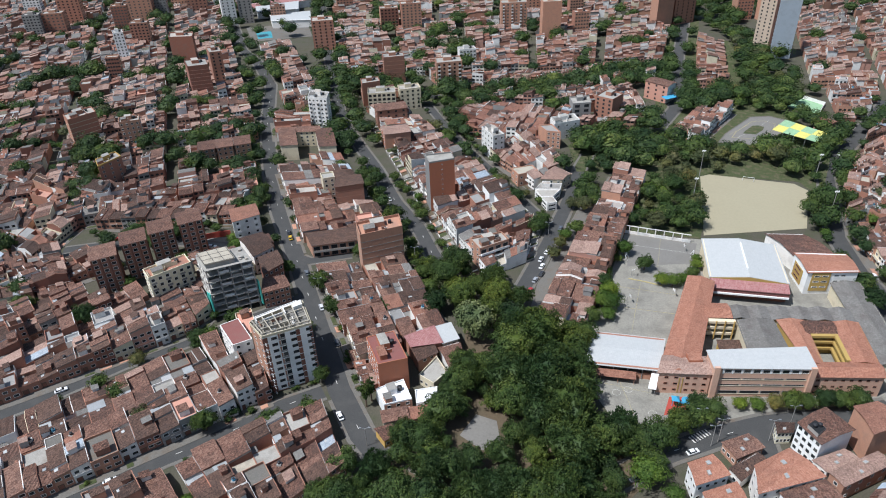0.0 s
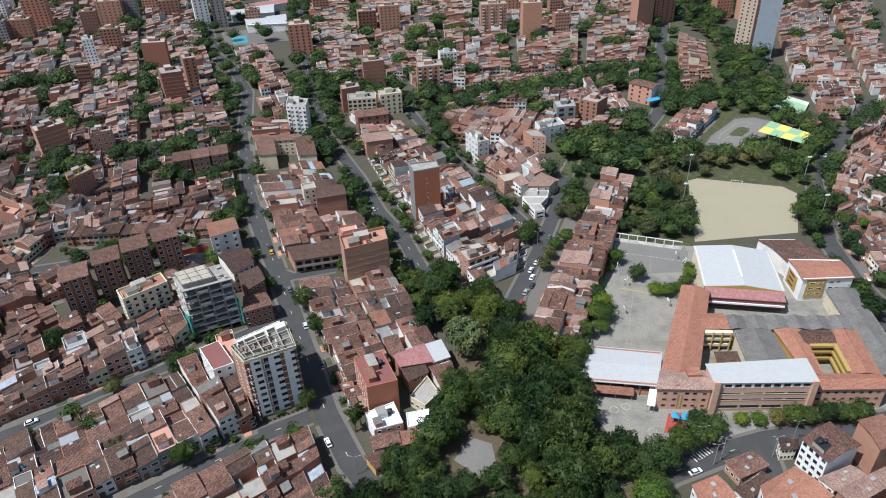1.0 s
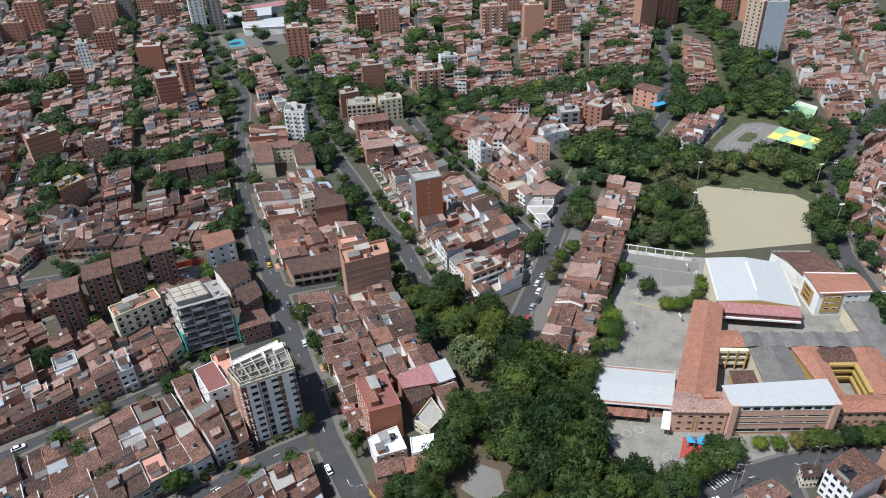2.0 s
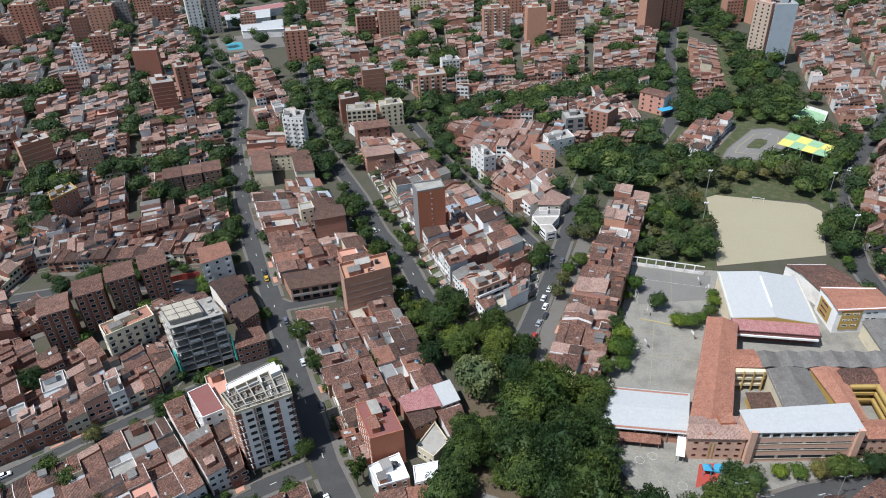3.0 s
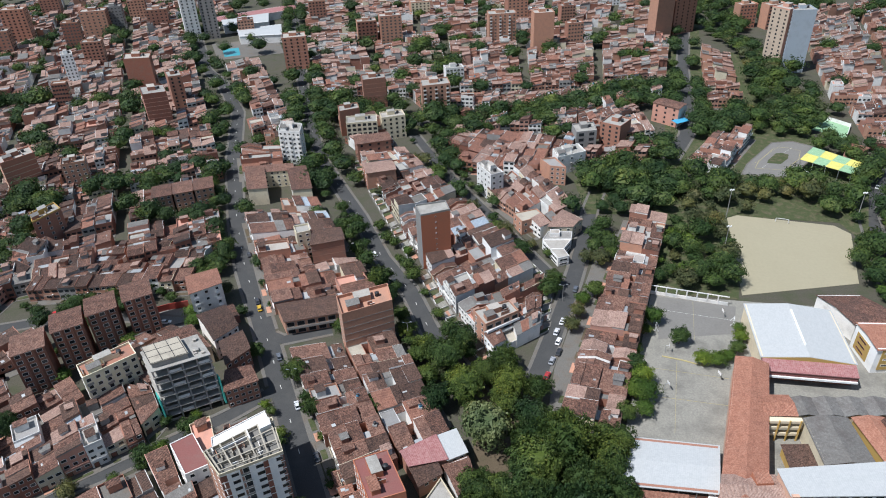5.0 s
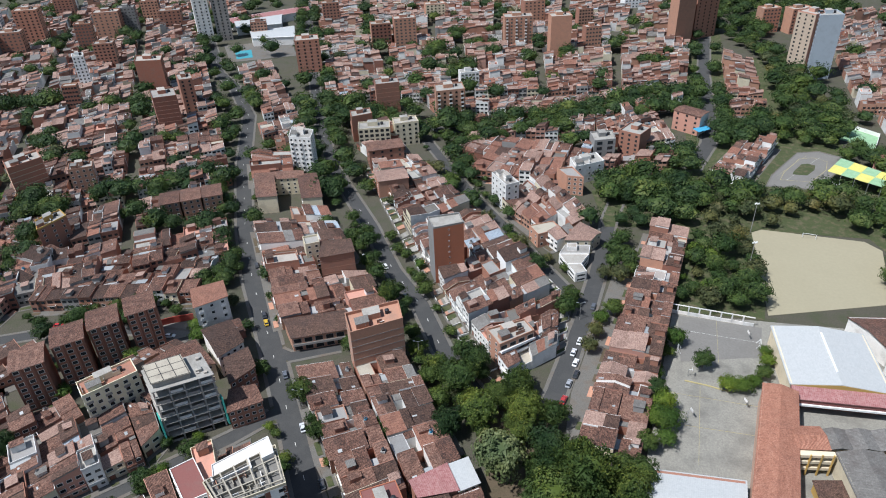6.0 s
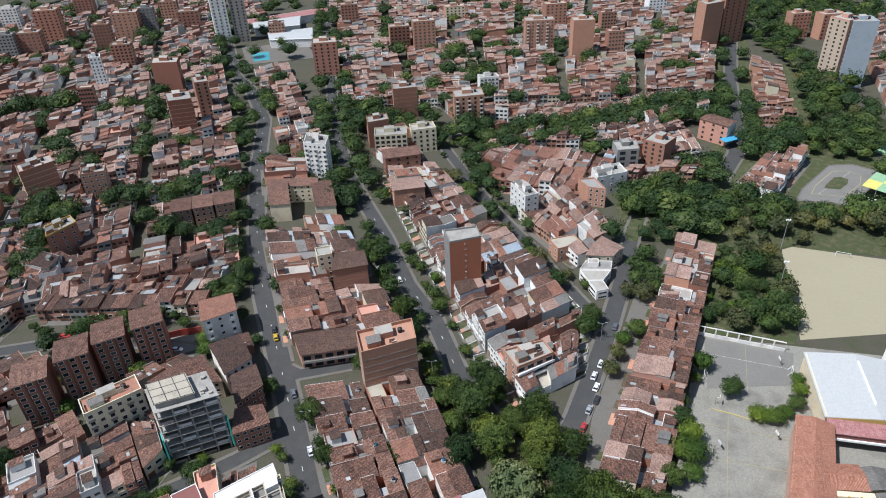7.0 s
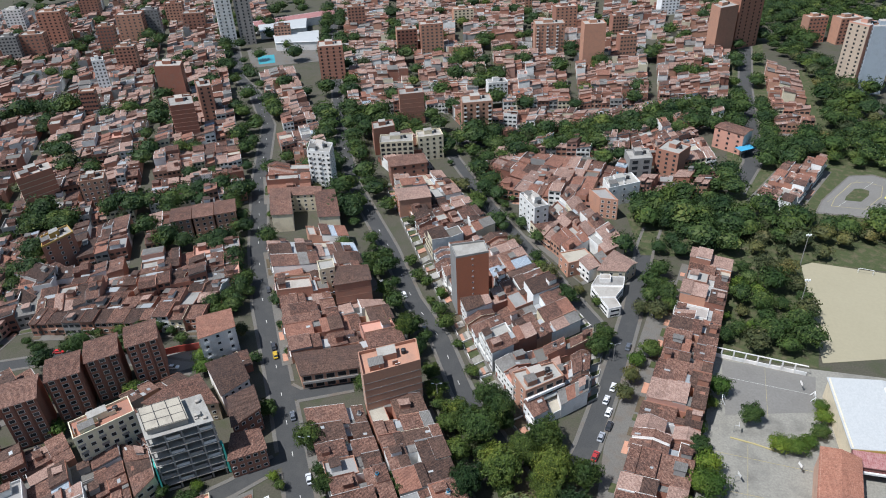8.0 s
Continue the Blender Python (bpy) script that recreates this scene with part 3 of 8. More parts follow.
    # a stair head or wash house that stands up through the roof
    if near < 2 and r.random() < 0.45 and tops:
        x0, x1, ya, yb2, top = r.choice(tops)
        w, d = r.uniform(1.8, 3.2), r.uniform(2.0, 3.6)
        if x1 - x0 > w + 0.4 and yb2 - ya > d + 0.8:
            x, y = r.uniform(x0, x1 - w), r.uniform(ya + 0.4, yb2 - d - 0.2)
            low = min(top(p, q) for p in (x, x + w) for q in (y, y + d)) - 0.2
            z = max(top(p, q) for p in (x, x + w) for q in (y, y + d)) + r.uniform(0.7, 2.0)
            hb = MB()
            hb.solid(lot.ring(x, y, x + w, y + d, low), lot.ring(x, y, x + w, y + d, (z - 0.1, z + 0.15, z + 0.15, z - 0.1)), r.choice((side, side, "white", "brick", "concrete")))
            out.append(("roof_room", hb, ""))
            rf = MB()
            mat = r.choice((roof, roof, "tile", "cement", "tile_pale"))
            lot.slab(rf, x - 0.2, y - 0.25, x + w + 0.2, y + d + 0.2, (z, z + 0.28, z + 0.28, z), mat, 0.12, "y")
            out.append(("roof_slope", rf, ROOF_WORDS[mat]))
    if near < 2 and r.random() < 0.12 and tops:
        x0, x1, ya, yb2, top = tops[-1]
        cx, cy, cz = lot.p((x0 + x1) / 2, (ya + yb2) / 2, top((x0 + x1) / 2, (ya + yb2) / 2))
        tk = MB()
        tk.box(cx - 0.7, cy - 0.7, cz - 0.3, cx + 0.7, cy + 0.7, cz + 0.5, "concrete")
        tk.drum(cx, cy, cz + 0.5, cz + 1.3, 0.5, 0.55, r.choice(("tank", "tank", "tank", "concrete", "blue")))
        tk.drum(cx, cy, cz + 1.3, cz + 1.5, 0.5, 0.2, "tank")
        out.append(("water_tank", tk, "plastic roof tank on a plinth"))
    root = None
    if near == 0:
        root = empty("house", (*lot.mid, BASE))
        tagged(root, f"{WALL_WORDS[wall]} terraced house under {ROOF_WORDS[roof]}", "house", "terraced houses")
        for name, mb, label in out:
            mb.part(name, root, label)
    else:
        for name, mb, label in out:
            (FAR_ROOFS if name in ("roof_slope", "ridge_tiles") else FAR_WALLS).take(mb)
    # the street front
    a, b = lot.p(0, y0, 0)[:2], lot.p(W, y0, 0)[:2]
    ny = -(b[0] - a[0]) / W
    if near < 2 and ny < 0.1:
        for s in range(n):
            z = BASE + 0.3 + 2.7 * s
            cols = 2 if W < 6.5 else 3
            for k in range(cols):
                w = W / cols * r.uniform(0.5, 0.78)
                x = W / cols * (k + 0.5) - w / 2
                if near == 0 and s == 0 and k == 0:
                    placed("door", DOOR, root, facing(a, b, x, BASE, max(1.0, w), 2.15))
                elif near == 0:
                    placed("window", WINDOW, root, facing(a, b, x, z + 0.7, w, 1.25))
                else:
                    q = lot.ring(x, y0 - 0.04, x + w, y0 + 0.02, z + 0.8)
                    FAR_WALLS.solid(q, [(p[0], p[1], z + 2.0) for p in q], "glass")
            if s == 1 and r.random() < 0.6:
                fr = MB()
                bx0, bx1 = W * r.choice((0.05, 0.4)), W * r.choice((0.6, 0.95))
                fr.solid(lot.ring(bx0, y0 - 1.0, bx1, y0, z - 0.15), lot.ring(bx0, y0 - 1.0, bx1, y0, z + 0.05), "white")
                fr.solid(lot.ring(bx0, y0 - 1.0, bx1, y0 - 0.92, z + 0.05), lot.ring(bx0, y0 - 1.0, bx1, y0 - 0.92, z + 0.95), wall)
                if near == 0:
                    fr.part("balcony", root)
                else:
                    FAR_WALLS.take(fr)
    return root


FAR_WALLS, FAR_ROOFS, LOTS, SHRUBS = MB(), MB(), [], []
ROADS, KERBS, KEEP, BUILT = [], [], [], []


def near_road(x, y, extra=0.0):
    for pts, half in ROADS:
        for (ax, ay), (bx, by) in zip(pts, pts[1:]):
            dx, dy = bx - ax, by - ay
            t = max(0, min(1, ((x - ax) * dx + (y - ay) * dy) / (dx * dx + dy * dy)))
            if math.hypot(x - ax - t * dx, y - ay - t * dy) < half + extra:
                return True
    return False


def inside(poly, x, y):
    hit = False
    for (ax, ay), (bx, by) in zip(poly, poly[1:] + poly[:1]):
        if (ay > y) != (by > y) and x < (bx - ax) * (y - ay) / (by - ay) + ax:
            hit = not hit
    return hit


def kept_free(x, y):
    return any(inside(poly, x, y) for poly in KEEP)


def built_on(x, y):
    return any(inside(poly, x, y) for poly in BUILT)


def lerp(p, q, t):
    return (p[0] + (q[0] - p[0]) * t, p[1] + (q[1] - p[1]) * t)


def out_of_sight(x, y):
    """Ground that lies well outside the stretch of town that the flight looks over."""
    return y < 98 or x < -0.88 * y - 95 or x > 0.30 * y + 72


def front_garden(lot, lane, r):
    """A strip of lawn, a paved path with steps and a low white wall before a house."""
    gw = MB()
    x = r.uniform(0.25, 0.6) * lot.w
    gw.solid(lot.ring(0.02, -lane + 0.6, 0.2, -0.05, 0.05), lot.ring(0.02, -lane + 0.6, 0.2, -0.05, r.uniform(0.8, 1.3)), r.choice(("white", "white", "slab", "brick_pale")))
    gw.solid(lot.ring(0.2, -lane + 0.6, x, -lane + 0.75, 0.05), lot.ring(0.2, -lane + 0.6, x, -lane + 0.75, 0.7), "white")
    tagged(gw.thing("garden_wall"), "low white wall of a front garden", "wall", "", "structure")
    lawn = MB()
    lawn.solid(lot.ring(0.2, -lane + 0.8, x, -0.1, 0.1), lot.ring(0.2, -lane + 0.8, x, -0.1, BASE + 0.2), r.choice(("grass", "grass", "soil")))
    tagged(lawn.thing("front_lawn"), "small front lawn with worn grass", "lawn", "", "structure")
    path = MB()
    for k in range(3):
        path.solid(lot.ring(x + 0.1, -lane * (0.75 - 0.25 * k), lot.w - 0.3, -0.02, 0.1), lot.ring(x + 0.1, -lane * (0.75 - 0.25 * k), lot.w - 0.3, -0.02, BASE + 0.12 + 0.15 * k), r.choice(("slab", "court", "brick_pale")))
    tagged(path.thing("front_steps"), "paved front path rising in steps", "steps", "", "structure")
    for _ in range(r.choice((0, 1, 1, 2))):
        SHRUBS.append(lot.p(r.uniform(0.5, x), -lane * r.uniform(0.2, 0.7), BASE))


def block(a, b, c, d, rows=2, width=6.6, setback=0.0, seed=1, storeys=None, lane=3.0, walls=None, slanted=0.45, tidy=False, dark_tiled=False):
    """Houses back to back between two street fronts, a to b and d to c, with the pavement before them."""
    r = random.Random(seed)
    pav = MB()
    made = 0
    for row in range(rows):
        fa, fb = (a, b) if row == 0 else (c, d)
        if rows == 1:
            ba, bb = d, c
        else:
            k = 0.5 + r.uniform(-0.03, 0.03)
            ba, bb = (lerp(a, d, k), lerp(b, c, k)) if row == 0 else (lerp(c, b, 1 - k), lerp(d, a, 1 - k))
        run = math.dist(fa, fb)
        n = max(1, round(run / width))
        cuts = [0.0]
        for _ in range(n):
            cuts.append(cuts[-1] + r.uniform(0.75, 1.3))
        cuts = [q / cuts[-1] for q in cuts]
        for s, e in zip(cuts, cuts[1:]):
            lot = Lot(lerp(fa, fb, s), lerp(fa, fb, e), lerp(ba, bb, e), lerp(ba, bb, s))
            x, y = lot.mid
            q = lot.ring(0, -lane, lot.w, lot.d, 0)
            if out_of_sight(x, y) or near_road(x, y, 3.0) or kept_free(x, y) or built_on(x, y) or any(near_road(p[0], p[1], -0.3) or kept_free(p[0], p[1]) for p in lot.c):
                continue
            pav.solid([(p[0], p[1], -0.1) for p in q], [(p[0], p[1], BASE) for p in q], "pave")
            if lane >= 5:
                front_garden(lot, lane, r)
            elif r.random() < 0.6:
                q = lot.ring(0.4, -lane + 0.7, lot.w * r.uniform(0.4, 0.95), -0.5, 0)
                pav.solid([(p[0], p[1], 0.1) for p in q], [(p[0], p[1], BASE + 0.12) for p in q], r.choice(("grass", "grass", "soil", "brick_pale")))
                if r.random() < 0.5:
                    SHRUBS.append(lot.p(lot.w * r.uniform(0.2, 0.5), -lane * 0.45, BASE))
            LOTS.append((math.hypot(x + 15, y - 80), lot, r.randrange(10 ** 6), storeys[row] if isinstance(storeys, tuple) else storeys, r.choice(walls) if walls else None, slanted, tidy, dark_tiled))
            made += 1
    if made:
        tagged(pav.thing("pavement"), "worn concrete pavement round a block of houses", "pavement", "", "structure")


def build_houses(close=268, midway=950):
    """The nearest houses as things of their own; the rest of the town is joined."""
    for k, (_, lot, seed, storeys, wall, slanted, tidy, dark_tiled) in enumerate(sorted(LOTS, key=lambda q: q[0])):
        house(lot, 0 if k < close else 1 if k < midway else 2, random.Random(seed), storeys, wall, None, slanted, tidy, dark_tiled)
    town = tagged(FAR_WALLS.thing("distant_houses"), "dense rows of brick and rendered houses further off", "houses", "", "stuff")
    tagged(FAR_ROOFS.part("roofs", town, "clay tiled roofs, the far ones paled for haze"), kind="stuff")


def quarter(a, b, c, d, nu, nv, street=8.0, seed=1, width=7.0, green=0.6, walls=None):
    """A stretch of town cut into nu by nv blocks by streets."""
    for i in range(nu):
        for j in range(nv):
            def at(u, v):
                return lerp(lerp(a, b, u), lerp(d, c, u), v)
            wu = street / 2 / max(20, math.dist(lerp(a, d, 0.5), lerp(b, c, 0.5)))
            wv = street / 2 / max(20, math.dist(lerp(a, b, 0.5), lerp(d, c, 0.5)))
            u0, u1, v0, v1 = i / nu + wu, (i + 1) / nu - wu, j / nv + wv, (j + 1) / nv - wv
            block(at(u0, v0), at(u1, v0), at(u1, v1), at(u0, v1), seed=seed * 100 + i * 10 + j, width=width, walls=walls)
            for p, q in ((at(u0, v0 - wv), at(u1, v0 - wv)), (at(u0 - wu, v0), at(u0 - wu, v1))):
                if trng.random() < green * 0.75:
                    L = math.dist(p, q)
                    s0 = trng.uniform(0, 0.5)
                    belt(*lerp(p, q, s0), *lerp(p, q, s0 + trng.uniform(0.3, 0.5)), int(L * 0.4 / 9), trng.choice(("dark", "broad", "broad", "dark")), 1.1, 3)


def apartment(name, corners, h, floors, wall, label, front=(0, 1, 2, 3), cols=4, bands="", roof="slab", win=(1.3, 1.3), side="", balcony="", parapet=0.8, opening=False, piers="", keep=True, hut=True, loggia="", group="apartment blocks"):
    """A block of flats with flat roof and parapet; front names the walls that have windows."""
    lot = Lot(*corners)
    W, D = lot.w, lot.d
    origin = (*lot.mid, 0.0)
    root = empty(name, origin)
    tagged(root, label if len(label.split()) > 3 else label + " among the terraced houses", "building", group)
    wl = MB()
    lay = lot.c
    wl.solid([(x, y, 0) for x, y in lay], [(x, y, h) for x, y in lay], wall, roof)
    t = 0.25
    if roof in ("tile", "tile_new", "tile_school", "tile_old", "tile_pale", "cement", "magenta"):
        parapet = min(parapet, 0.25)
    for a, b, c, d in ((0, 0, W, t), (0, D - t, W, D), (0, t, t, D - t), (W - t, t, W, D - t)):
        wl.solid(lot.ring(a, b, c, d, h - 0.02), lot.ring(a, b, c, d, h + parapet), side or wall)
    wl.part("wall", root)
    if side:
        for k in (1, 3):
            sk = MB()
            a, b = lay[k], lay[(k + 1) % 4]
            m = facing(a, b, 0, 0, 1, 1, 0.004)
            L = math.dist(a, b)
            pts = [m @ Vector(p) for p in ((0.02, 0, 0), (L - 0.02, 0, 0), (L - 0.02, 0.05, 0), (0.02, 0.05, 0))]
            sk.solid([tuple(p) for p in pts], [(p.x, p.y, h + parapet - 0.02) for p in pts], side)
            sk.part("side_wall", root, WALL_WORDS[side] + " side wall")
    fh = h / floors
    if roof in ("tile", "tile_new", "tile_school", "tile_old", "tile_pale", "cement"):
        rf = MB()
        lot.slab(rf, -0.4, -0.4, W + 0.4, D / 2, (h + 0.2, h + 0.2, h + 0.2 + D * 0.08, h + 0.2 + D * 0.08), roof)
        lot.slab(rf, -0.4, D / 2, W + 0.4, D + 0.4, (h + 0.2 + D * 0.08, h + 0.2 + D * 0.08, h + 0.2, h + 0.2), roof)
        wl2 = MB()
        for x0, x1 in ((0, 0.2), (W - 0.2, W)):
            for ya, za, yb, zb in ((0.3, h + 0.1, D / 2, h + D * 0.08), (D / 2, h + D * 0.08, D - 0.3, h + 0.1)):
                wl2.solid(lot.ring(x0, ya, x1, yb, h), lot.ring(x0, ya, x1, yb, (za, za, zb, zb)), wall)
        wl2.part("gable", root)
        rf.part("roof", root, ROOF_WORDS[roof])
    elif hut and W > 6 and D > 6:
        ht = MB()
        ht.solid(lot.ring(W * 0.3, D * 0.45, W * 0.62, D * 0.85, h), lot.ring(W * 0.3, D * 0.45, W * 0.62, D * 0.85, h + 2.4), side or wall, "slab")
        ht.part("stair_head", root)
        tk = MB()
        x, y, _ = lot.p(W * 0.75, D * 0.6, 0)
        tk.drum(x, y, h, h + 1.5, 0.8, 0.85, "tank")
        body = tk.part("water_tank", root, "black plastic tank")
        ld = MB()
        ld.drum(x, y, h + 1.5, h + 1.75, 0.8, 0.25, "tank")
        sub(ld, "lid", body, root)
    if hut and W > 6 and D > 6 and lot.mid[1] < 400 and roof not in ("tile", "tile_new", "tile_school", "tile_old", "tile_pale", "cement"):
        rr = random.Random(int(lot.mid[0] * 7 + h))
        for k in range(4):
            x, y = rr.uniform(0.4, W * 0.7), rr.uniform(0.4, D * 0.7)
            w, d = (rr.uniform(1.6, 4.0), 0.18) if k % 2 else (0.18, rr.uniform(1.6, 4.0))
            rw = MB()
            rw.solid(lot.ring(x, y, min(W - 0.3, x + w), min(D - 0.3, y + d), h - 0.02), lot.ring(x, y, min(W - 0.3, x + w), min(D - 0.3, y + d), h + rr.uniform(0.9, 2.0)), side or wall, rr.choice(("slab", "white")))
            rw.part("roof_wall", root)
        x, y = rr.uniform(0.4, W * 0.15), rr.uniform(0.4, D * 0.2)
        rm = MB()
        rm.solid(lot.ring(x, y, x + W * 0.24, y + D * 0.3, h - 0.02), lot.ring(x, y, x + W * 0.24, y + D * 0.3, h + 2.1), wall)
        rm.part("roof_room", root)
        rf = MB()
        lot.slab(rf, x - 0.2, y - 0.2, x + W * 0.24 + 0.2, y + D * 0.3 + 0.2, (h + 2.2, h + 2.2, h + 2.5, h + 2.5), rr.choice(("tile", "cement", "tile_new")))
        rf.part("room_roof", root)
    if loggia:
        # long balconies, one to a floor; near-black panes paint the shaded recess behind the rail
        a, b = lay[0], lay[1]
        for f in range(floors):
            z = fh * f
            if f:
                bl = MB()
                bl.solid(lot.ring(0.1, -1.3, W - 0.1, -0.02, z - 0.1), lot.ring(0.1, -1.3, W - 0.1, -0.02, z + 0.1), loggia)
                deck = bl.part("balcony", root)
                rl = MB()
                rl.solid(lot.ring(0.1, -1.3, W - 0.1, -1.2, z + 0.1), lot.ring(0.1, -1.3, W - 0.1, -1.2, z + 0.95), loggia)
                sub(rl, "parapet", deck, root)
            n = max(2, round(W / 4))
            for c in range(n):
                placed("opening", OPENING, root, facing(a, b, c * W / n + 0.5, z + 0.35, W / n - 1.0, fh * 0.68))
    remote = lot.mid[1] > 400
    if bands:
        for f in range(1, floors):
            z = fh * f - 0.12
            bd = MB()
            bd.solid(lot.ring(-0.04, -0.04, W + 0.04, D + 0.04, z), lot.ring(-0.04, -0.04, W + 0.04, D + 0.04, z + 0.24), bands)
            bd.part("floor_band", root)
    for k in front:
        a, b = lay[k], lay[(k + 1) % 4]
        L = math.dist(a, b)
        m = max(1, round(cols * L / W))
        rows = MB()
        for f in range(floors):
            z = fh * f
            if piers and f == 0:
                for c in range(m + 1):
                    pr = MB()
                    u = facing(a, b, min(L - 0.5, c * L / m), 0, 0.5, 1, 0.0)
                    q = [u @ Vector(p) for p in ((0, -0.45, 0), (1, -0.45, 0), (1, 0.02, 0), (0, 0.02, 0))]
                    pr.solid([tuple(p) for p in q], [(p.x, p.y, h + 0.1) for p in q], piers)
                    pr.part("pier", root)
            for c in range(m):
                w = min(win[0], L / m * 0.75)
                x = L / m * (c + 0.5) - w / 2
                if balcony and k == 0 and c % 2 == 0 and f:
                    bl = MB()
                    u = facing(a, b, x - 0.3, z + 0.1, w + 0.6, 1, 0.0)
                    q = [u @ Vector(p) for p in ((0, -1.0, 0), (1, -1.0, 0), (1, 0, 0), (0, 0, 0))]
                    bl.solid([tuple(p) for p in q], [(p.x, p.y, p.z + 0.15) for p in q], balcony)
                    q2 = [u @ Vector(p) for p in ((0, -1.0, 0.15), (1, -1.0, 0.15), (1, -0.93, 0.15), (0, -0.93, 0.15))]
                    bl.solid([tuple(p) for p in q2], [(p.x, p.y, p.z + 0.8) for p in q2], balcony)
                    bl.part("balcony", root)
                if remote:
                    u = facing(a, b, x, z + fh * 0.32, w, 1, 0.0)
                    q = [u @ Vector(p) for p in ((0, -0.06, 0), (1, -0.06, 0), (1, 0.05, 0), (0, 0.05, 0))]
                    rows.solid([tuple(p) for p in q], [(p.x, p.y, p.z + min(win[1], fh * 0.58)) for p in q], "dark" if opening else "glass")
                else:
                    placed("window", OPENING if opening else WINDOW, root, facing(a, b, x, z + fh * 0.32, w, min(win[1], fh * 0.58)))
        if rows.f:
            tagged(rows.part("glazing", root), kind="stuff")
    if keep:
        cx, cy = lot.mid
        BUILT.append([lerp((cx, cy), p, 1.2) for p in lay])
    return root


# ---- trees ----


def crown_mesh(name, leaf, spread, tall, lobes, leaves, size, seed, droop=0.0, plume=False):
    """A crown of many small clumps of leaf sprays set unevenly over a dome, with gaps that look into a leafy core."""
    r = random.Random(seed)
    v, f = [], []
    swell = [(r.uniform(0.05, 0.13), n, r.uniform(0, math.tau)) for n in (2, 3, 5)]
    mid, rise = tall * 0.6, tall * 0.36

    def reach(a):
        return 1 + sum(k * math.sin(n * a + p) for k, n, p in swell)
    # the leafy core
    rings = [(-0.7, 0.5), (-0.25, 0.82), (0.3, 0.74), (0.72, 0.34)]
    for z, q in rings:
        for s in range(7):
            a = math.tau * s / 7 + z
            k = spread * q * reach(a) * r.uniform(0.8, 1.05)
            v.append((math.cos(a) * k, math.sin(a) * k, mid + z * rise * r.uniform(0.8, 1.05)))
    for j in range(3):
        for s in range(7):
            f.append((j * 7 + s, j * 7 + (s + 1) % 7, j * 7 + 7 + (s + 1) % 7, j * 7 + 7 + s))
    f.append(tuple(21 + s for s in range(7)))
    f.append(tuple(6 - s for s in range(7)))
    per = max(4, leaves // lobes)
    for k in range(lobes):
        z = 1 - 1.45 * (k + 0.5) / lobes
        a = 2.39996 * k + r.uniform(-0.25, 0.25)
        q = math.sqrt(max(0.0, 1 - z * z))
        out = r.uniform(0.66, 1.0) * reach(a)
        c = Vector((math.cos(a) * q * spread * 0.98 * out, math.sin(a) * q * spread * 0.98 * out, mid + rise * z * out * r.uniform(0.82, 1.12)))
        dome = Vector((math.cos(a) * q, math.sin(a) * q, z))
        rad = spread * 1.55 / math.sqrt(lobes) * r.uniform(0.7, 1.3)
        for _ in range(per):
            zz = r.uniform(-0.45, 1.0)
            b = r.uniform(0, math.tau)
            h = math.sqrt(max(0.0, 1 - zz * zz))
            w = Vector((math.cos(b) * h, math.sin(b) * h, zz))
            p = c + Vector((w.x, w.y, w.z * 0.8)) * rad * r.uniform(0.5, 1.12)
            nrm = (w * 0.6 + dome * 0.9 + Vector((r.uniform(-0.6, 0.6), r.uniform(-0.6, 0.6), r.uniform(-0.3, 0.5)))).normalized()
            s = nrm.cross(Vector((r.uniform(-1, 1), r.uniform(-1, 1), 0.3))).normalized()
            t = nrm.cross(s)
            if plume:
                s = (w + Vector((r.uniform(-0.4, 0.4), r.uniform(-0.4, 0.4), r.uniform(0.2, 0.9)))).normalized()
                t = s.cross(Vector((r.uniform(-1, 1), r.uniform(-1, 1), 0.2))).normalized()
                nrm = s.cross(t)
            g = size * r.uniform(0.55, 1.4)
            i = len(v)
            v.extend(tuple(p + s * (x * g) + t * (y * g * 0.6) + nrm * (e * g) - Vector((0, 0, droop * abs(x) * g))) for x, y, e in ((-1, 0, -0.25), (-0.1, -0.9, 0), (1, 0, -0.25), (0.1, 0.9, 0)))
            f.append((i, i + 1, i + 2, i + 3))
    me = bpy.data.meshes.new(name)
    me.from_pydata(v, [], f)
    me.materials.append(M[leaf])
    me.update()
    return me


def trunk_mesh(tall, spread, seed):
    r = random.Random(seed)
    mb = MB()
    k = tall * 0.022 + 0.06
    mb.beam((0, 0, -0.2), (0.1, 0.05, tall * 0.4), k * 1.25, "bark", k * 0.8, 7)
    for j in range(5):
        a = j * math.tau / 5 + r.uniform(-0.3, 0.3)
        q = spread * r.uniform(0.3, 0.55)
        mb.beam((0.1, 0.05, tall * 0.36), (math.cos(a) * q, math.sin(a) * q, tall * r.uniform(0.55, 0.75)), k * 0.55, "bark", k * 0.2, 5)
    return mb.mesh("trunk")


TREES = {}


def tree_kind(key, leaf, spread, tall, lobes, leaves, size, label, droop=0.0, plume=False):
    TREES[key] = [(crown_mesh("crown", leaf, spread, tall, lobes, leaves, size, 11 * s + len(key), droop, plume), trunk_mesh(tall, spread, s)) for s in range(3)], label, spread


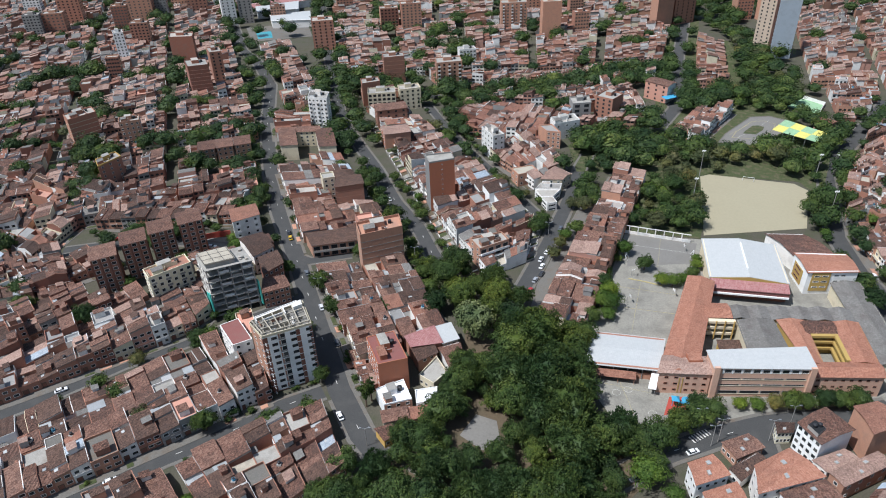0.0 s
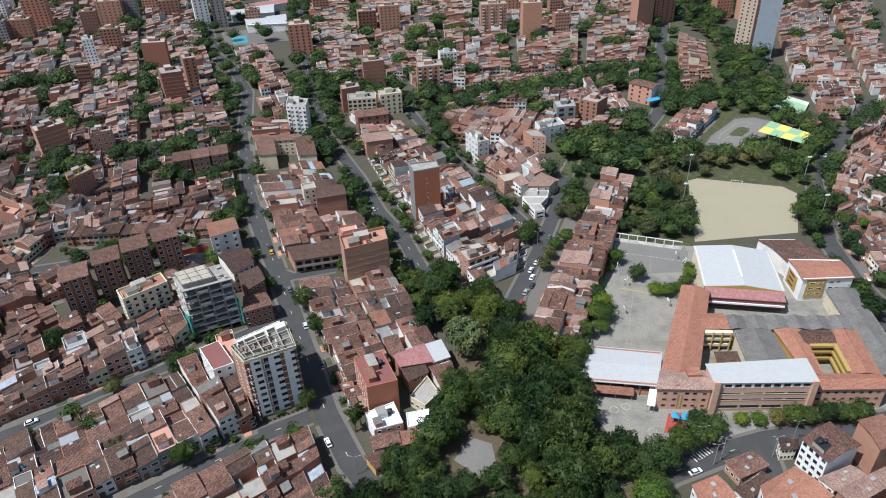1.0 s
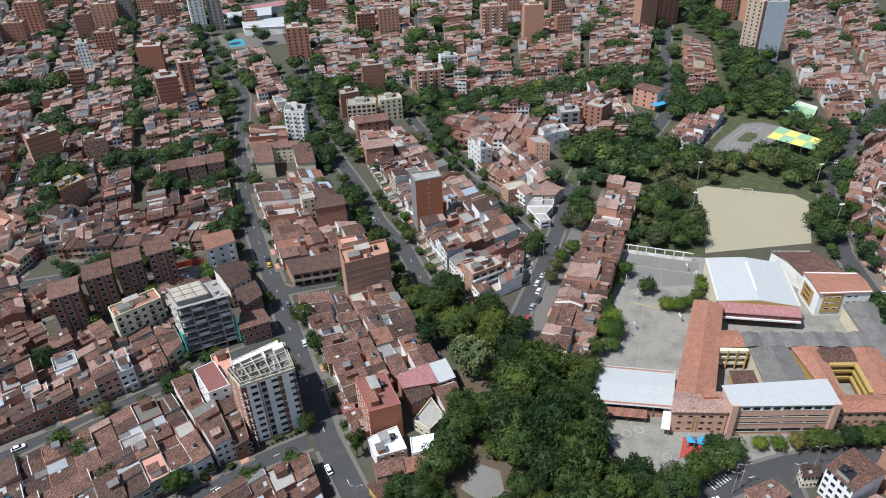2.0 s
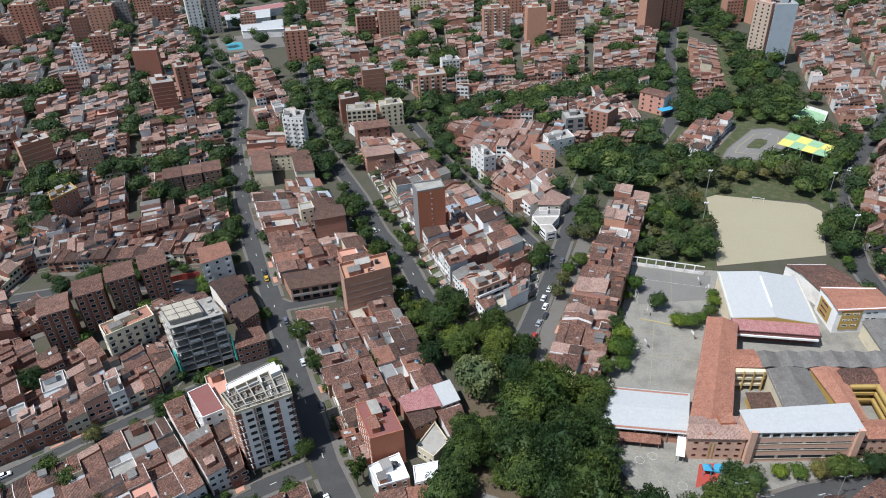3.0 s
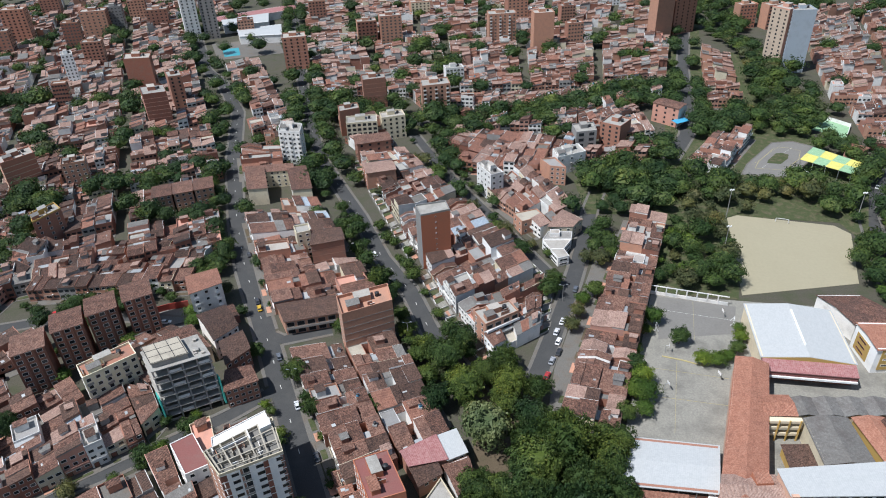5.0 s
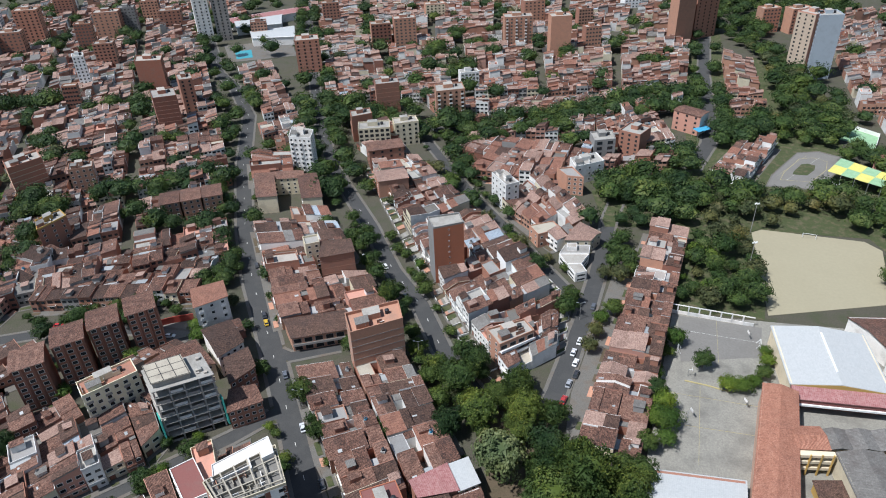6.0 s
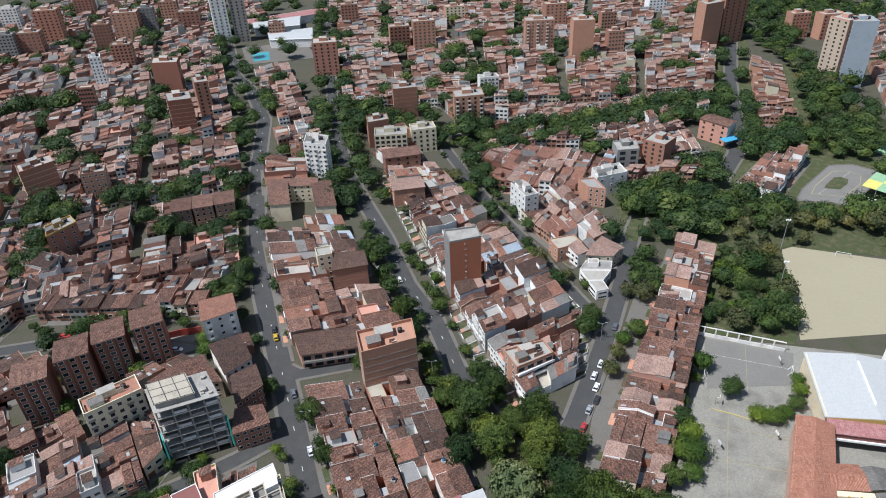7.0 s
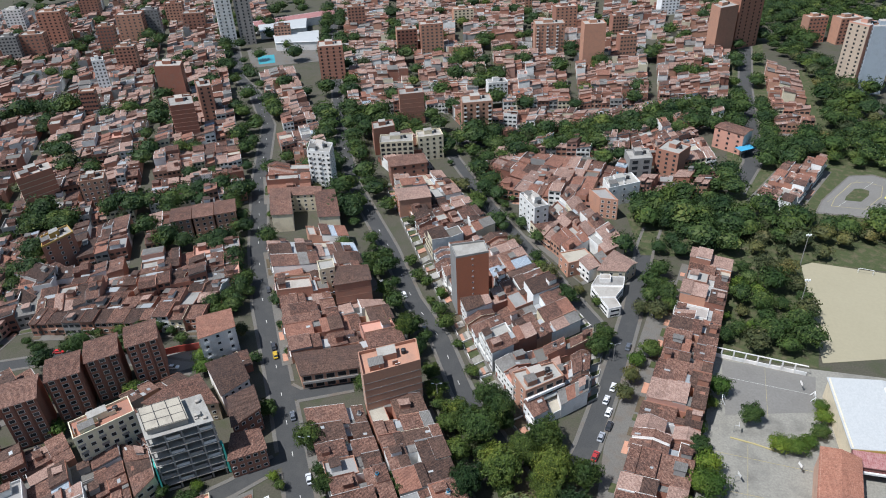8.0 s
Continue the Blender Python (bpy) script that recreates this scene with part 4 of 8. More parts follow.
tree_kind("broad", "leaf", 5.0, 9.5, 38, 2300, 0.33, "broad green tree with a full rounded crown")
tree_kind("dark", "leaf_dark", 5.4, 11.0, 42, 2500, 0.34, "tall dark green tree with a dense crown", 0.3)
tree_kind("small", "leaf", 3.0, 5.6, 20, 1000, 0.26, "small green street tree")
tree_kind("fresh", "leaf_bright", 3.6, 6.0, 28, 1600, 0.24, "low fresh green tree with a spreading crown")
tree_kind("pale", "leaf_pale", 5.0, 10.0, 34, 1900, 0.42, "pale olive tree with feathery sprays", 0.5)
tree_kind("dry", "leaf_dry", 4.4, 8.0, 26, 1300, 0.30, "dull olive tree with a thin crown")
tree_kind("grand", "leaf_dark", 8.0, 15.0, 64, 4600, 0.42, "large dark green tree with upright leaf sprays", 0.0, True)
tree_kind("great", "leaf", 7.5, 14.0, 58, 3900, 0.40, "large green tree with a deep rounded crown", 0.1)
tree_kind("cypress", "leaf_dark", 1.5, 11.0, 22, 900, 0.3, "narrow dark conifer beside the pavement", 0.0, True)
for key, leaf, spread, tall in (("mid_dark", "leaf_dark", 5.2, 10.5), ("mid", "leaf", 5.0, 9.5), ("mid_dry", "leaf_dry", 4.4, 8.0), ("mid_small", "leaf", 2.8, 5.4), ("mid_fresh", "leaf_bright", 3.6, 6.0)):
    tree_kind(key, leaf, spread, tall, 26, 780 if spread > 4 else 420, 0.44 if spread > 4 else 0.34, "green tree between the houses")
tree_kind("far", "leaf_dark", 6.0, 10.0, 20, 360, 0.56, "distant dark green tree")
tree_kind("far_mix", "leaf", 5.8, 9.5, 20, 350, 0.56, "distant green tree")
tree_kind("far_dry", "leaf_dry", 5.0, 8.5, 18, 280, 0.52, "distant olive tree")
tree_kind("far_small", "leaf", 2.6, 5.2, 9, 130, 0.46, "distant small tree")
tree_kind("bush", "leaf", 1.1, 1.5, 9, 200, 0.18, "low green shrub beside the pavement")
trng = random.Random(5)
PLANTED = []


def tree(x, y, kind="broad", size=1.0):
    if not out_of_sight(x, y) and not built_on(x, y) and not near_road(x, y, -1.5):
        PLANTED.append((math.hypot(x + 15, y - 80), x, y, kind, size))


def build_trees(close=250):
    """The nearest trees as things of their own; the rest are joined."""
    v, f, mats = [], [], []
    slots = {}
    near = 0
    for _, x, y, kind, size in sorted(PLANTED):
        near += kind != "bush"
        if near < close and (kind != "bush" or near < 150):
            one_tree(x, y, kind, size)
            continue
        if kind == "bush":
            continue
        if y < 345:
            kind = {"dark": "mid_dark", "grand": "mid_dark", "dry": "mid_dry", "pale": "mid_dry", "small": "mid_small", "cypress": "mid_small", "fresh": "mid_fresh"}.get(kind, "mid")
        kind = {"dark": "far", "pale": "far_dry", "broad": "far_mix", "dry": "far_dry", "small": "far_small", "grand": "far", "great": "far_mix", "cypress": "far_small", "fresh": "far_mix"}.get(kind, kind)
        crown = trng.choice(TREES[kind][0])[0]
        n = len(crown.vertices)
        co = np.empty(n * 3, dtype=np.float32)
        crown.vertices.foreach_get("co", co)
        co = co.reshape(n, 3) * (size * trng.uniform(0.9, 1.1))
        t = trng.uniform(0, math.tau)
        c, s = math.cos(t), math.sin(t)
        i = len(v)
        v.extend(zip(co[:, 0] * c - co[:, 1] * s + x, co[:, 0] * s + co[:, 1] * c + y, co[:, 2]))
        f.extend(tuple(i + q for q in p.vertices) for p in crown.polygons)
        slot = slots.setdefault(crown.materials[0].name, len(slots))
        mats.extend([slot] * len(crown.polygons))
    me = bpy.data.meshes.new("distant_trees")
    me.from_pydata(v, [], f)
    for name in slots:
        me.materials.append(bpy.data.materials[name])
    me.polygons.foreach_set("material_index", mats)
    me.update()
    tagged(new("distant_trees", me), "dark green trees between the distant houses", "trees", "", "stuff")


def one_tree(x, y, kind="broad", size=1.0):
    variants, label, _ = TREES[kind]
    crown, trunk = trng.choice(variants)
    word = "shrub" if kind == "bush" else "tree"
    root = new(word)
    tagged(root, label, word, "trees")
    root.matrix_basis = pose(x, y, 0.0, 0, 0, trng.uniform(0, 360)) @ Matrix.Diagonal((size, size, size * trng.uniform(0.9, 1.12), 1))
    for name, me in (("trunk", trunk), ("crown", crown)):
        ob = new(name, me)
        ob.parent = root
    return root


def belt(x0, y0, x1, y1, n, kind="broad", size=1.0, side=1.5):
    for k in range(n):
        t = (k + 0.5) / n
        tree(x0 + (x1 - x0) * t + trng.uniform(-side, side), y0 + (y1 - y0) * t + trng.uniform(-side, side), kind if trng.random() < 0.75 else trng.choice(("broad", "dark", "dry")), size * trng.uniform(0.75, 1.25))


def wood(poly, gap, kinds, size=1.0, clear=()):
    """Trees over a patch of ground, no two closer than gap."""
    xs, ys = [p[0] for p in poly], [p[1] for p in poly]
    put = [(x, y) for _, x, y, *_ in PLANTED if min(xs) - gap < x < max(xs) + gap and min(ys) - gap < y < max(ys) + gap]
    for _ in range(int(14 * (max(xs) - min(xs)) * (max(ys) - min(ys)) / gap ** 2)):
        x, y = trng.uniform(min(xs), max(xs)), trng.uniform(min(ys), max(ys))
        if inside(poly, x, y) and not any(inside(q, x, y) for q in clear) and all((x - p) ** 2 + (y - q) ** 2 > gap * gap for p, q in put):
            put.append((x, y))
            tree(x, y, trng.choice(kinds), size * trng.choice((0.7, 0.85, 1.0, 1.1, 1.3)))


def avenue(pts, off, gap, chance, kinds, size=0.9):
    """Street trees on both sides of a line of points."""
    for a, b in zip(pts, pts[1:]):
        L = math.dist(a, b)
        for k in range(int(L / gap)):
            for side in (1, -1):
                if trng.random() < chance:
                    t = (k + trng.uniform(0.2, 0.8)) * gap / L
                    x, y = lerp(a, b, t)
                    tree(x - (b[1] - a[1]) / L * off * side + trng.uniform(-0.8, 0.8), y + (b[0] - a[0]) / L * off * side + trng.uniform(-0.8, 0.8), trng.choice(kinds), size * trng.uniform(0.65, 1.25))


def plant_gaps(step=6.5):
    """Trees in the gardens and vacant corners that no house, street or park takes up."""
    cells = {}
    for _, lot, *_ in LOTS:
        for i in range(int(lot.mid[0] // 20) - 1, int(lot.mid[0] // 20) + 2):
            for j in range(int(lot.mid[1] // 20) - 1, int(lot.mid[1] // 20) + 2):
                cells.setdefault((i, j), []).append(lot)
    for i in range(-110, 48):
        for j in range(15, 132):
            x, y = i * step + trng.uniform(-2.5, 2.5), j * step + trng.uniform(-2.5, 2.5)
            far = y > 400
            if trng.random() > (0.04 if far else 0.2) or out_of_sight(x, y) or near_road(x, y, 0.8) or kept_free(x, y) or built_on(x, y):
                continue
            if any(inside(list(q.c), x, y) for q in cells.get((int(x // 20), int(y // 20)), ())):
                continue
            tree(x, y, trng.choice(("dark", "broad", "dark")) if far else trng.choice(("small", "small", "broad", "dark", "dry", "fresh")), trng.uniform(0.8, 1.3) if far else trng.uniform(0.55, 0.95))


# ---- ground pieces ----


def patch(name, pts, z, mat, label, category, low=-0.1):
    mb = MB()
    area = sum(p[0] * q[1] - q[0] * p[1] for p, q in zip(pts, pts[1:] + pts[:1]))
    pts = pts if area > 0 else pts[::-1]
    mb.solid([(x, y, low) for x, y in pts], [(x, y, z) for x, y in pts], mat)
    return tagged(mb.thing(name), label, category, "", "structure")


def strip(mb, pts, half, z, mat, low):
    """A ribbon with mitred joints along a line of points."""
    sides = []
    for k, p in enumerate(pts):
        a, b = pts[max(0, k - 1)], pts[min(len(pts) - 1, k + 1)]
        L = math.dist(a, b)
        nx, ny = -(b[1] - a[1]) / L, (b[0] - a[0]) / L
        sides.append(((p[0] - nx * half, p[1] - ny * half), (p[0] + nx * half, p[1] + ny * half)))
    for (r0, l0), (r1, l1) in zip(sides, sides[1:]):
        q = [r0, r1, l1, l0]
        mb.solid([(x, y, low) for x, y in q], [(x, y, z) for x, y in q], mat)


road_count = 0


def build_kerbs():
    """Footways along every street, left out where another street crosses."""
    def on_street(p, own):
        for k, (line, half) in enumerate(KERBS):
            if k != own and min(p[0] - q[0] for q in line) < 30:
                for a, b in zip(line, line[1:]):
                    L2 = (b[0] - a[0]) ** 2 + (b[1] - a[1]) ** 2
                    t = max(0.0, min(1.0, ((p[0] - a[0]) * (b[0] - a[0]) + (p[1] - a[1]) * (b[1] - a[1])) / L2))
                    if math.dist(p, lerp(a, b, t)) < half + 0.3:
                        return True
        return False

    for n, (pts, half) in enumerate(KERBS):
        vg = MB()
        for side in (1, -1):
            edge = []
            for k, p in enumerate(pts):
                u, w = pts[max(0, k - 1)], pts[min(len(pts) - 1, k + 1)]
                L = math.dist(u, w)
                edge.append((p[0] - (w[1] - u[1]) / L * side * (half + 0.65), p[1] + (w[0] - u[0]) / L * side * (half + 0.65)))
            run = []
            for a, b in zip(edge, edge[1:]):
                steps = max(1, int(math.dist(a, b) / 2))
                for k in range(steps):
                    p = lerp(a, b, k / steps)
                    if on_street(p, n):
                        if len(run) > 1:
                            strip(vg, run, 0.65, 0.13 + 0.0005 * n, "pave", -0.1)
                        run = []
                    elif k == 0 or not run:
                        run.append(p)
                    elif on_street(lerp(a, b, (k + 1) / steps), n):
                        run.append(p)
            if not on_street(edge[-1], n):
                run.append(edge[-1])
            if len(run) > 1:
                strip(vg, run, 0.65, 0.13 + 0.0005 * n, "pave", -0.1)
        if vg.f:
            tagged(vg.thing("kerb"), "concrete kerb and footway along the street", "kerb", "", "structure")


def road(pts, half=4.0, marks=True, verge=0.0, lawn=0.0):
    """A street along a line of points; houses keep clear of it."""
    global road_count
    road_count += 1
    ROADS.append((pts, half + verge))
    KERBS.append((pts, half))
    if lawn:
        gs = MB()
        strip(gs, pts, half + lawn, 0.004 + 0.0006 * road_count, "grass", -0.1)
        tagged(gs.thing("verge"), "rough grass verge beside the street", "grass", "", "structure")
    mb = MB()
    strip(mb, pts, half, 0.012 + 0.005 * road_count, "asphalt", -0.1)
    tagged(mb.thing("road"), "grey asphalt street between rows of houses", "road", "", "structure")
    if marks:
        lm = MB()
        for a, b in zip(pts, pts[1:]):
            L = math.dist(a, b)
            for k in range(int(L / 14)):
                p, q = lerp(a, b, (k * 14 + 3) / L), lerp(a, b, (k * 14 + 5) / L)
                strip(lm, [p, q], 0.09, 0.02 + 0.005 * road_count, "line", 0.005)
        if lm.f:
            tagged(lm.thing("road_marking"), "dashed white line on the asphalt", "road marking", "", "structure")


# ---- vehicles and street furniture ----


def car_mesh(paint):
    m, nt, b = material("car_paint", 0.25)
    b.inputs["Base Color"].default_value = (*paint, 1)
    b.inputs["Coat Weight"].default_value = 0.5
    return m


def car(x, y, heading, paint, label):
    key = "paint_%.2f_%.2f_%.2f" % paint
    if key not in M:
        M[key] = car_mesh(paint)
    root = empty("car", (x, y, 0.03))
    tagged(root, label, "car")
    body = MB()
    prof = [(-2.15, 0.42, 0.70, 0.70), (-2.0, 0.32, 0.88, 0.82), (-0.9, 0.28, 0.97, 0.86), (1.0, 0.28, 0.95, 0.86), (1.9, 0.3, 0.84, 0.82), (2.15, 0.4, 0.62, 0.68)]
    body.loft([[(x2, -w, lo), (x2, w, lo), (x2, w, hi - 0.08), (x2, w * 0.88, hi), (x2, -w * 0.88, hi), (x2, -w, hi - 0.08)] for x2, lo, hi, w in prof], key)
    cabin = MB()
    cabin.solid([(-1.75, -0.76, 0.92), (1.1, -0.76, 0.92), (1.1, 0.76, 0.92), (-1.75, 0.76, 0.92)], [(-1.25, -0.6, 1.42), (0.35, -0.6, 1.42), (0.35, 0.6, 1.42), (-1.25, 0.6, 1.42)], "glass", key)
    turn = pose(0, 0, 0, 0, 0, heading)

    def add(mb, name, parent=root, label=""):
        ob = new(name, mb.mesh(name))
        ob.parent = parent
        if parent is root:
            ob.matrix_basis = turn
        return tagged(ob, label)
    add(body, "body")
    add(cabin, "cabin", root, "tinted glass under a painted roof")
    for wx in (-1.3, 1.3):
        for wy in (-0.8, 0.8):
            wh = MB()
            wh.beam((wx, wy - 0.1, 0.3), (wx, wy + 0.1, 0.3), 0.31, "tank", n=10)
            tyre = add(wh, "wheel")
            rm = MB()
            rm.beam((wx, wy - 0.115, 0.3), (wx, wy + 0.115, 0.3), 0.18, "steel", n=8)
            add(rm, "rim", tyre)
    for wy in (-0.5, 0.5):
        hl = MB()
        hl.box(2.05, wy - 0.2, 0.52, 2.17, wy + 0.2, 0.62, "bright")
        add(hl, "headlight")


def lamp(x, y, h=9.0, heads=2):
    root = empty("street_lamp", (x, y, 0))
    tagged(root, "slim steel street lamp beside the road", "street lamp", "street lamps")
    po = MB()
    po.beam((x, y, 0), (x, y, h), 0.13, "concrete", 0.08)
    po.part("pole", root)
    for k in range(heads):
        s = 1 - 2 * k
        arm = MB()
        arm.beam((x, y, h - 0.1), (x + 1.4 * s, y + 0.3 * s, h + 0.35), 0.05, "steel")
        bracket = arm.part("arm", root)
        hd = MB()
        hd.box(x + 1.4 * s - 0.4, y + 0.3 * s - 0.15, h + 0.28, x + 1.4 * s + 0.4, y + 0.3 * s + 0.15, h + 0.42, "steel")
        sub(hd, "lamp_head", bracket, root)
# ---- ground, streets and open spaces ----
gr = MB()
gr.solid([(-2600, -900, -1.0), (2200, -900, -1.0), (2200, 3200, -1.0), (-2600, 3200, -1.0)], [(-2600, -900, 0.0), (2200, -900, 0.0), (2200, 3200, 0.0), (-2600, 3200, 0.0)], "earth")
tagged(gr.thing("ground"), "dusty earth and thin grass under the town", "ground", "", "structure")

road([(-27, 124), (-44, 129), (-60, 144), (-74, 163), (-87, 185), (-103, 212), (-125, 249), (-148, 286), (-170, 328), (-200, 393), (-230, 470), (-268, 529), (-295, 559), (-400, 742)], 3.9, True, 1.0)
road([(-190, 60), (-137, 107), (-119, 125), (-105, 137), (-91, 152), (-79, 161)], 3.1)
road([(-215, 106), (-174, 144), (-158, 163), (-145, 174), (-118, 200), (-107, 213)], 2.5, False)
road([(-235, 232), (-210, 243), (-180, 247), (-156, 246)], 2.6, False)
road([(-122.5, 243.5), (-113, 240), (-96, 248)], 2.4, False)
road([(-30, 212), (-42, 230), (-50, 241), (-58, 252), (-71, 277), (-88, 300), (-108, 336), (-127, 366), (-148, 400), (-172, 452), (-195, 508), (-215, 560), (-262, 680), (-290, 760)], 3.3, True, 2.5)
road([(-24, 205), (-15, 235), (-11, 253), (-6, 276), (-1, 303), (3, 331), (6, 354), (10, 372)], 3.2, False, 1.5)
road([(-100, 440), (-80, 403), (-61, 370), (-44, 344), (-28, 318), (-16, 299), (-8, 286)], 2.5, False, 0)
road([(112, 800), (94, 667), (80, 572), (73, 500), (66, 451), (52, 415)], 4.0, False, 1.0, 9)
road([(8, 127), (14, 134), (36, 152), (53, 162), (68, 169), (110, 183)], 3.8)
road([(66, 168), (67, 150), (72, 120)], 3.2, False)
road([(126, 190), (128, 246), (124, 266), (123, 294), (137, 367), (158, 400), (205, 480)], 4.0, False)
road([(-170, 480), (-111, 460), (-69, 457), (-37, 469), (-4, 482), (32, 512), (68, 530)], 3.0, False, 1.5, 7)
build_kerbs()

WOOD = [(-58, 112), (-50, 134), (-41, 150), (-31, 176), (-36, 205), (-46, 226), (-28, 232), (-14, 222), (-12, 203), (10, 196), (10, 184), (16, 165), (35, 146), (20, 128), (5, 104)]
KEEP.append(WOOD)
KEEP.append([(8, 160), (40, 158), (118, 182), (120, 262), (112, 282), (60, 284), (60, 288), (112, 300), (122, 348), (150, 400), (140, 430), (106, 446), (78, 394), (56, 402), (44, 404), (12, 404), (-2, 384), (2, 346), (26, 350), (44, 346), (32, 288), (13, 204)])
KEEP.append([(72, 432), (80, 482), (112, 488), (125, 612), (114, 700), (190, 780), (225, 750), (150, 640), (132, 620), (150, 500), (140, 430), (104, 446), (90, 460)])
KEEP.append([(-356, 702), (-290, 762), (-250, 640), (-243, 604), (-300, 580), (-332, 640)])
patch("wood_floor", WOOD, 0.10, "soil", "shaded bare earth under the trees", "ground")
patch("park_lawn", [(27, 286), (62, 284), (78, 352), (120, 350), (126, 330), (150, 400), (140, 430), (128, 620), (96, 620), (84, 512), (68, 432), (44, 404), (12, 404), (-2, 384), (4, 348), (24, 350), (42, 342)], 0.11, "grass", "patchy grass of the park", "grass")
patch("sand_pitch", [(70, 350), (75, 353), (117, 347), (122, 340), (112, 300), (64, 287)], 0.16, "sand", "pale sandy football pitch", "sports ground")
patch("school_yard", [(8, 186), (20, 164), (26, 159), (39, 163), (118, 182), (120, 262), (110, 282), (28, 284), (12, 206)], 0.06, "court", "worn concrete yard of the school", "yard")
patch("upper_court", [(30, 283), (60, 279), (56, 262), (28, 256)], 0.10, "court_dark", "grey asphalt court behind the school", "court")
patch("lower_court", [(11, 186), (33, 183), (39, 166), (24, 160), (17, 170)], 0.10, "court", "painted concrete court", "court")
rc = [(86, 398), (92, 412), (112, 442), (124, 445), (134, 438), (128, 420), (110, 396)]
patch("ring_court", rc, 0.2, "court_dark", "dark oval court in the park", "court")

patch("forecourt", [(-12, 212), (-9.5, 208), (3, 258), (10, 288), (20, 330), (10, 331), (5, 303), (-1, 276), (-6, 253), (-10, 236)], 0.09, "pave", "worn concrete forecourts before the long row", "pavement")
patch("car_park", [(-178, 243), (-166, 240.5), (-155, 248), (-160, 255.5), (-170, 252)], 0.1, "court_dark", "small asphalt car park behind the flats", "car park")
for p, q in (((-174, 249), (-167, 253.5)), ((-167, 253.5), (-160, 256.5))):
    mb = MB()
    strip(mb, [p, q], 0.12, 3.0, "play_red", 0.0)
    tagged(mb.thing("yard_wall"), "orange red wall round the car park", "wall", "", "structure")
KEEP.append([(58, 278), (116, 278), (118, 304), (58, 290)])
KEEP.append([(-176, 243), (-166, 239), (-155, 248), (-161, 257), (-172, 253)])

# ---- towers, flats and the school come before the terraces, which fill the rest ----


def white_tower():
    """Nine storeys of white panels between brick piers, and a bare concrete frame on the roof."""
    lot = Lot((-96, 157.5), (-82, 167), (-89.5, 178.5), (-103.5, 164))
    W, D, h, fh = lot.w, lot.d, 25.0, 2.7
    root = empty("apartment_tower", (*lot.mid, 0))
    tagged(root, "white nine-storey tower with an unfinished concrete roof frame", "building", "apartment blocks")
    core = MB()
    # dark top surface stands in for shaded wells between the roof beams
    core.solid(lot.ring(0.2, 0.3, W - 0.2, D, 0), lot.ring(0.2, 0.3, W - 0.2, D, h), "brick_pale", "court_dark")
    core.part("wall", root, "pale brick side walls")
    a, b, c2, d = lot.c
    cols = [("strip", 1.5), ("panel", 3.0), ("bal", 2.0), ("panel", 3.2), ("strip", 1.2), ("panel", 2.8), ("strip", 0.9)]
    whole = sum(w for _, w in cols)
    for f in range(9):
        z = h - fh * (9 - f)
        x = 0.0
        for what, w in cols:
            w *= W / whole
            pn = MB()
            if what == "panel":
                pn.solid(lot.ring(x + 0.02, -0.02, x + w - 0.02, 0.34, z), lot.ring(x + 0.02, -0.02, x + w - 0.02, 0.34, z + fh - 0.03), "bright")
                pn.part("panel", root)
                placed("window", DARK_WINDOW, root, facing(a, b, x + w * 0.24, z + 0.85, w * 0.52, 1.25, 0.12))
            elif what == "strip":
                pn.solid(lot.ring(x + 0.02, 0.04, x + w - 0.02, 0.34, z), lot.ring(x + 0.02, 0.04, x + w - 0.02, 0.34, z + fh - 0.3), "brick_dark")
                pn.solid(lot.ring(x + 0.02, 0.02, x + w - 0.02, 0.34, z + fh - 0.3), lot.ring(x + 0.02, 0.02, x + w - 0.02, 0.34, z + fh - 0.03), "bright")
                pn.part("panel", root, "brick strip with white bands")
            else:
                pn.solid(lot.ring(x + 0.04, -0.25, x + w - 0.04, 0.34, z), lot.ring(x + 0.04, -0.25, x + w - 0.04, 0.34, z + 0.2), "bright")
                deck = pn.part("balcony", root)
                rl = MB()
                rl.solid(lot.ring(x + 0.04, -0.25, x + w - 0.04, -0.2, z + 0.2), lot.ring(x + 0.04, -0.25, x + w - 0.04, -0.2, z + 0.95), "grey")
                sub(rl, "railing", deck, root)
                placed("window", WINDOW, root, facing(a, b, x + 0.1, z + 0.3, w - 0.2, 2.1, -0.27))
            x += w
        for k in range(3):
            placed("window", WINDOW, root, facing(d, a, 2.5 + k * 4.6, z + 0.9, 1.3, 1.1, -0.17))
            placed("window", WINDOW, root, facing(b, c2, 2.0 + k * 4.4, z + 0.9, 1.5, 1.1, -0.17))
    pr = MB()
    for x0, y0, x1, y1 in ((0, 0, W, 0.25), (0, D - 0.25, W, D), (0, 0.25, 0.25, D - 0.25), (W - 0.25, 0.25, W, D - 0.25)):
        pr.solid(lot.ring(x0, y0, x1, y1, h - 0.05), lot.ring(x0, y0, x1, y1, h + 0.9), "cream")
    pr.part("parapet", root)
    for k in range(6):
        x = 0.6 + k * (W - 1.6) / 5
        bm = MB()
        bm.solid(lot.ring(x, 0.5, x + 0.35, D - 0.5, h + 1.3), lot.ring(x, 0.5, x + 0.35, D - 0.5, h + 1.65), "deck")
        for y in (0.5, D * 0.33, D * 0.66, D - 0.9):
            bm.solid(lot.ring(x, y, x + 0.35, y + 0.35, h), lot.ring(x, y, x + 0.35, y + 0.35, h + 1.33), "deck")
        bm.part("roof_frame", root, "bare concrete beams and posts")
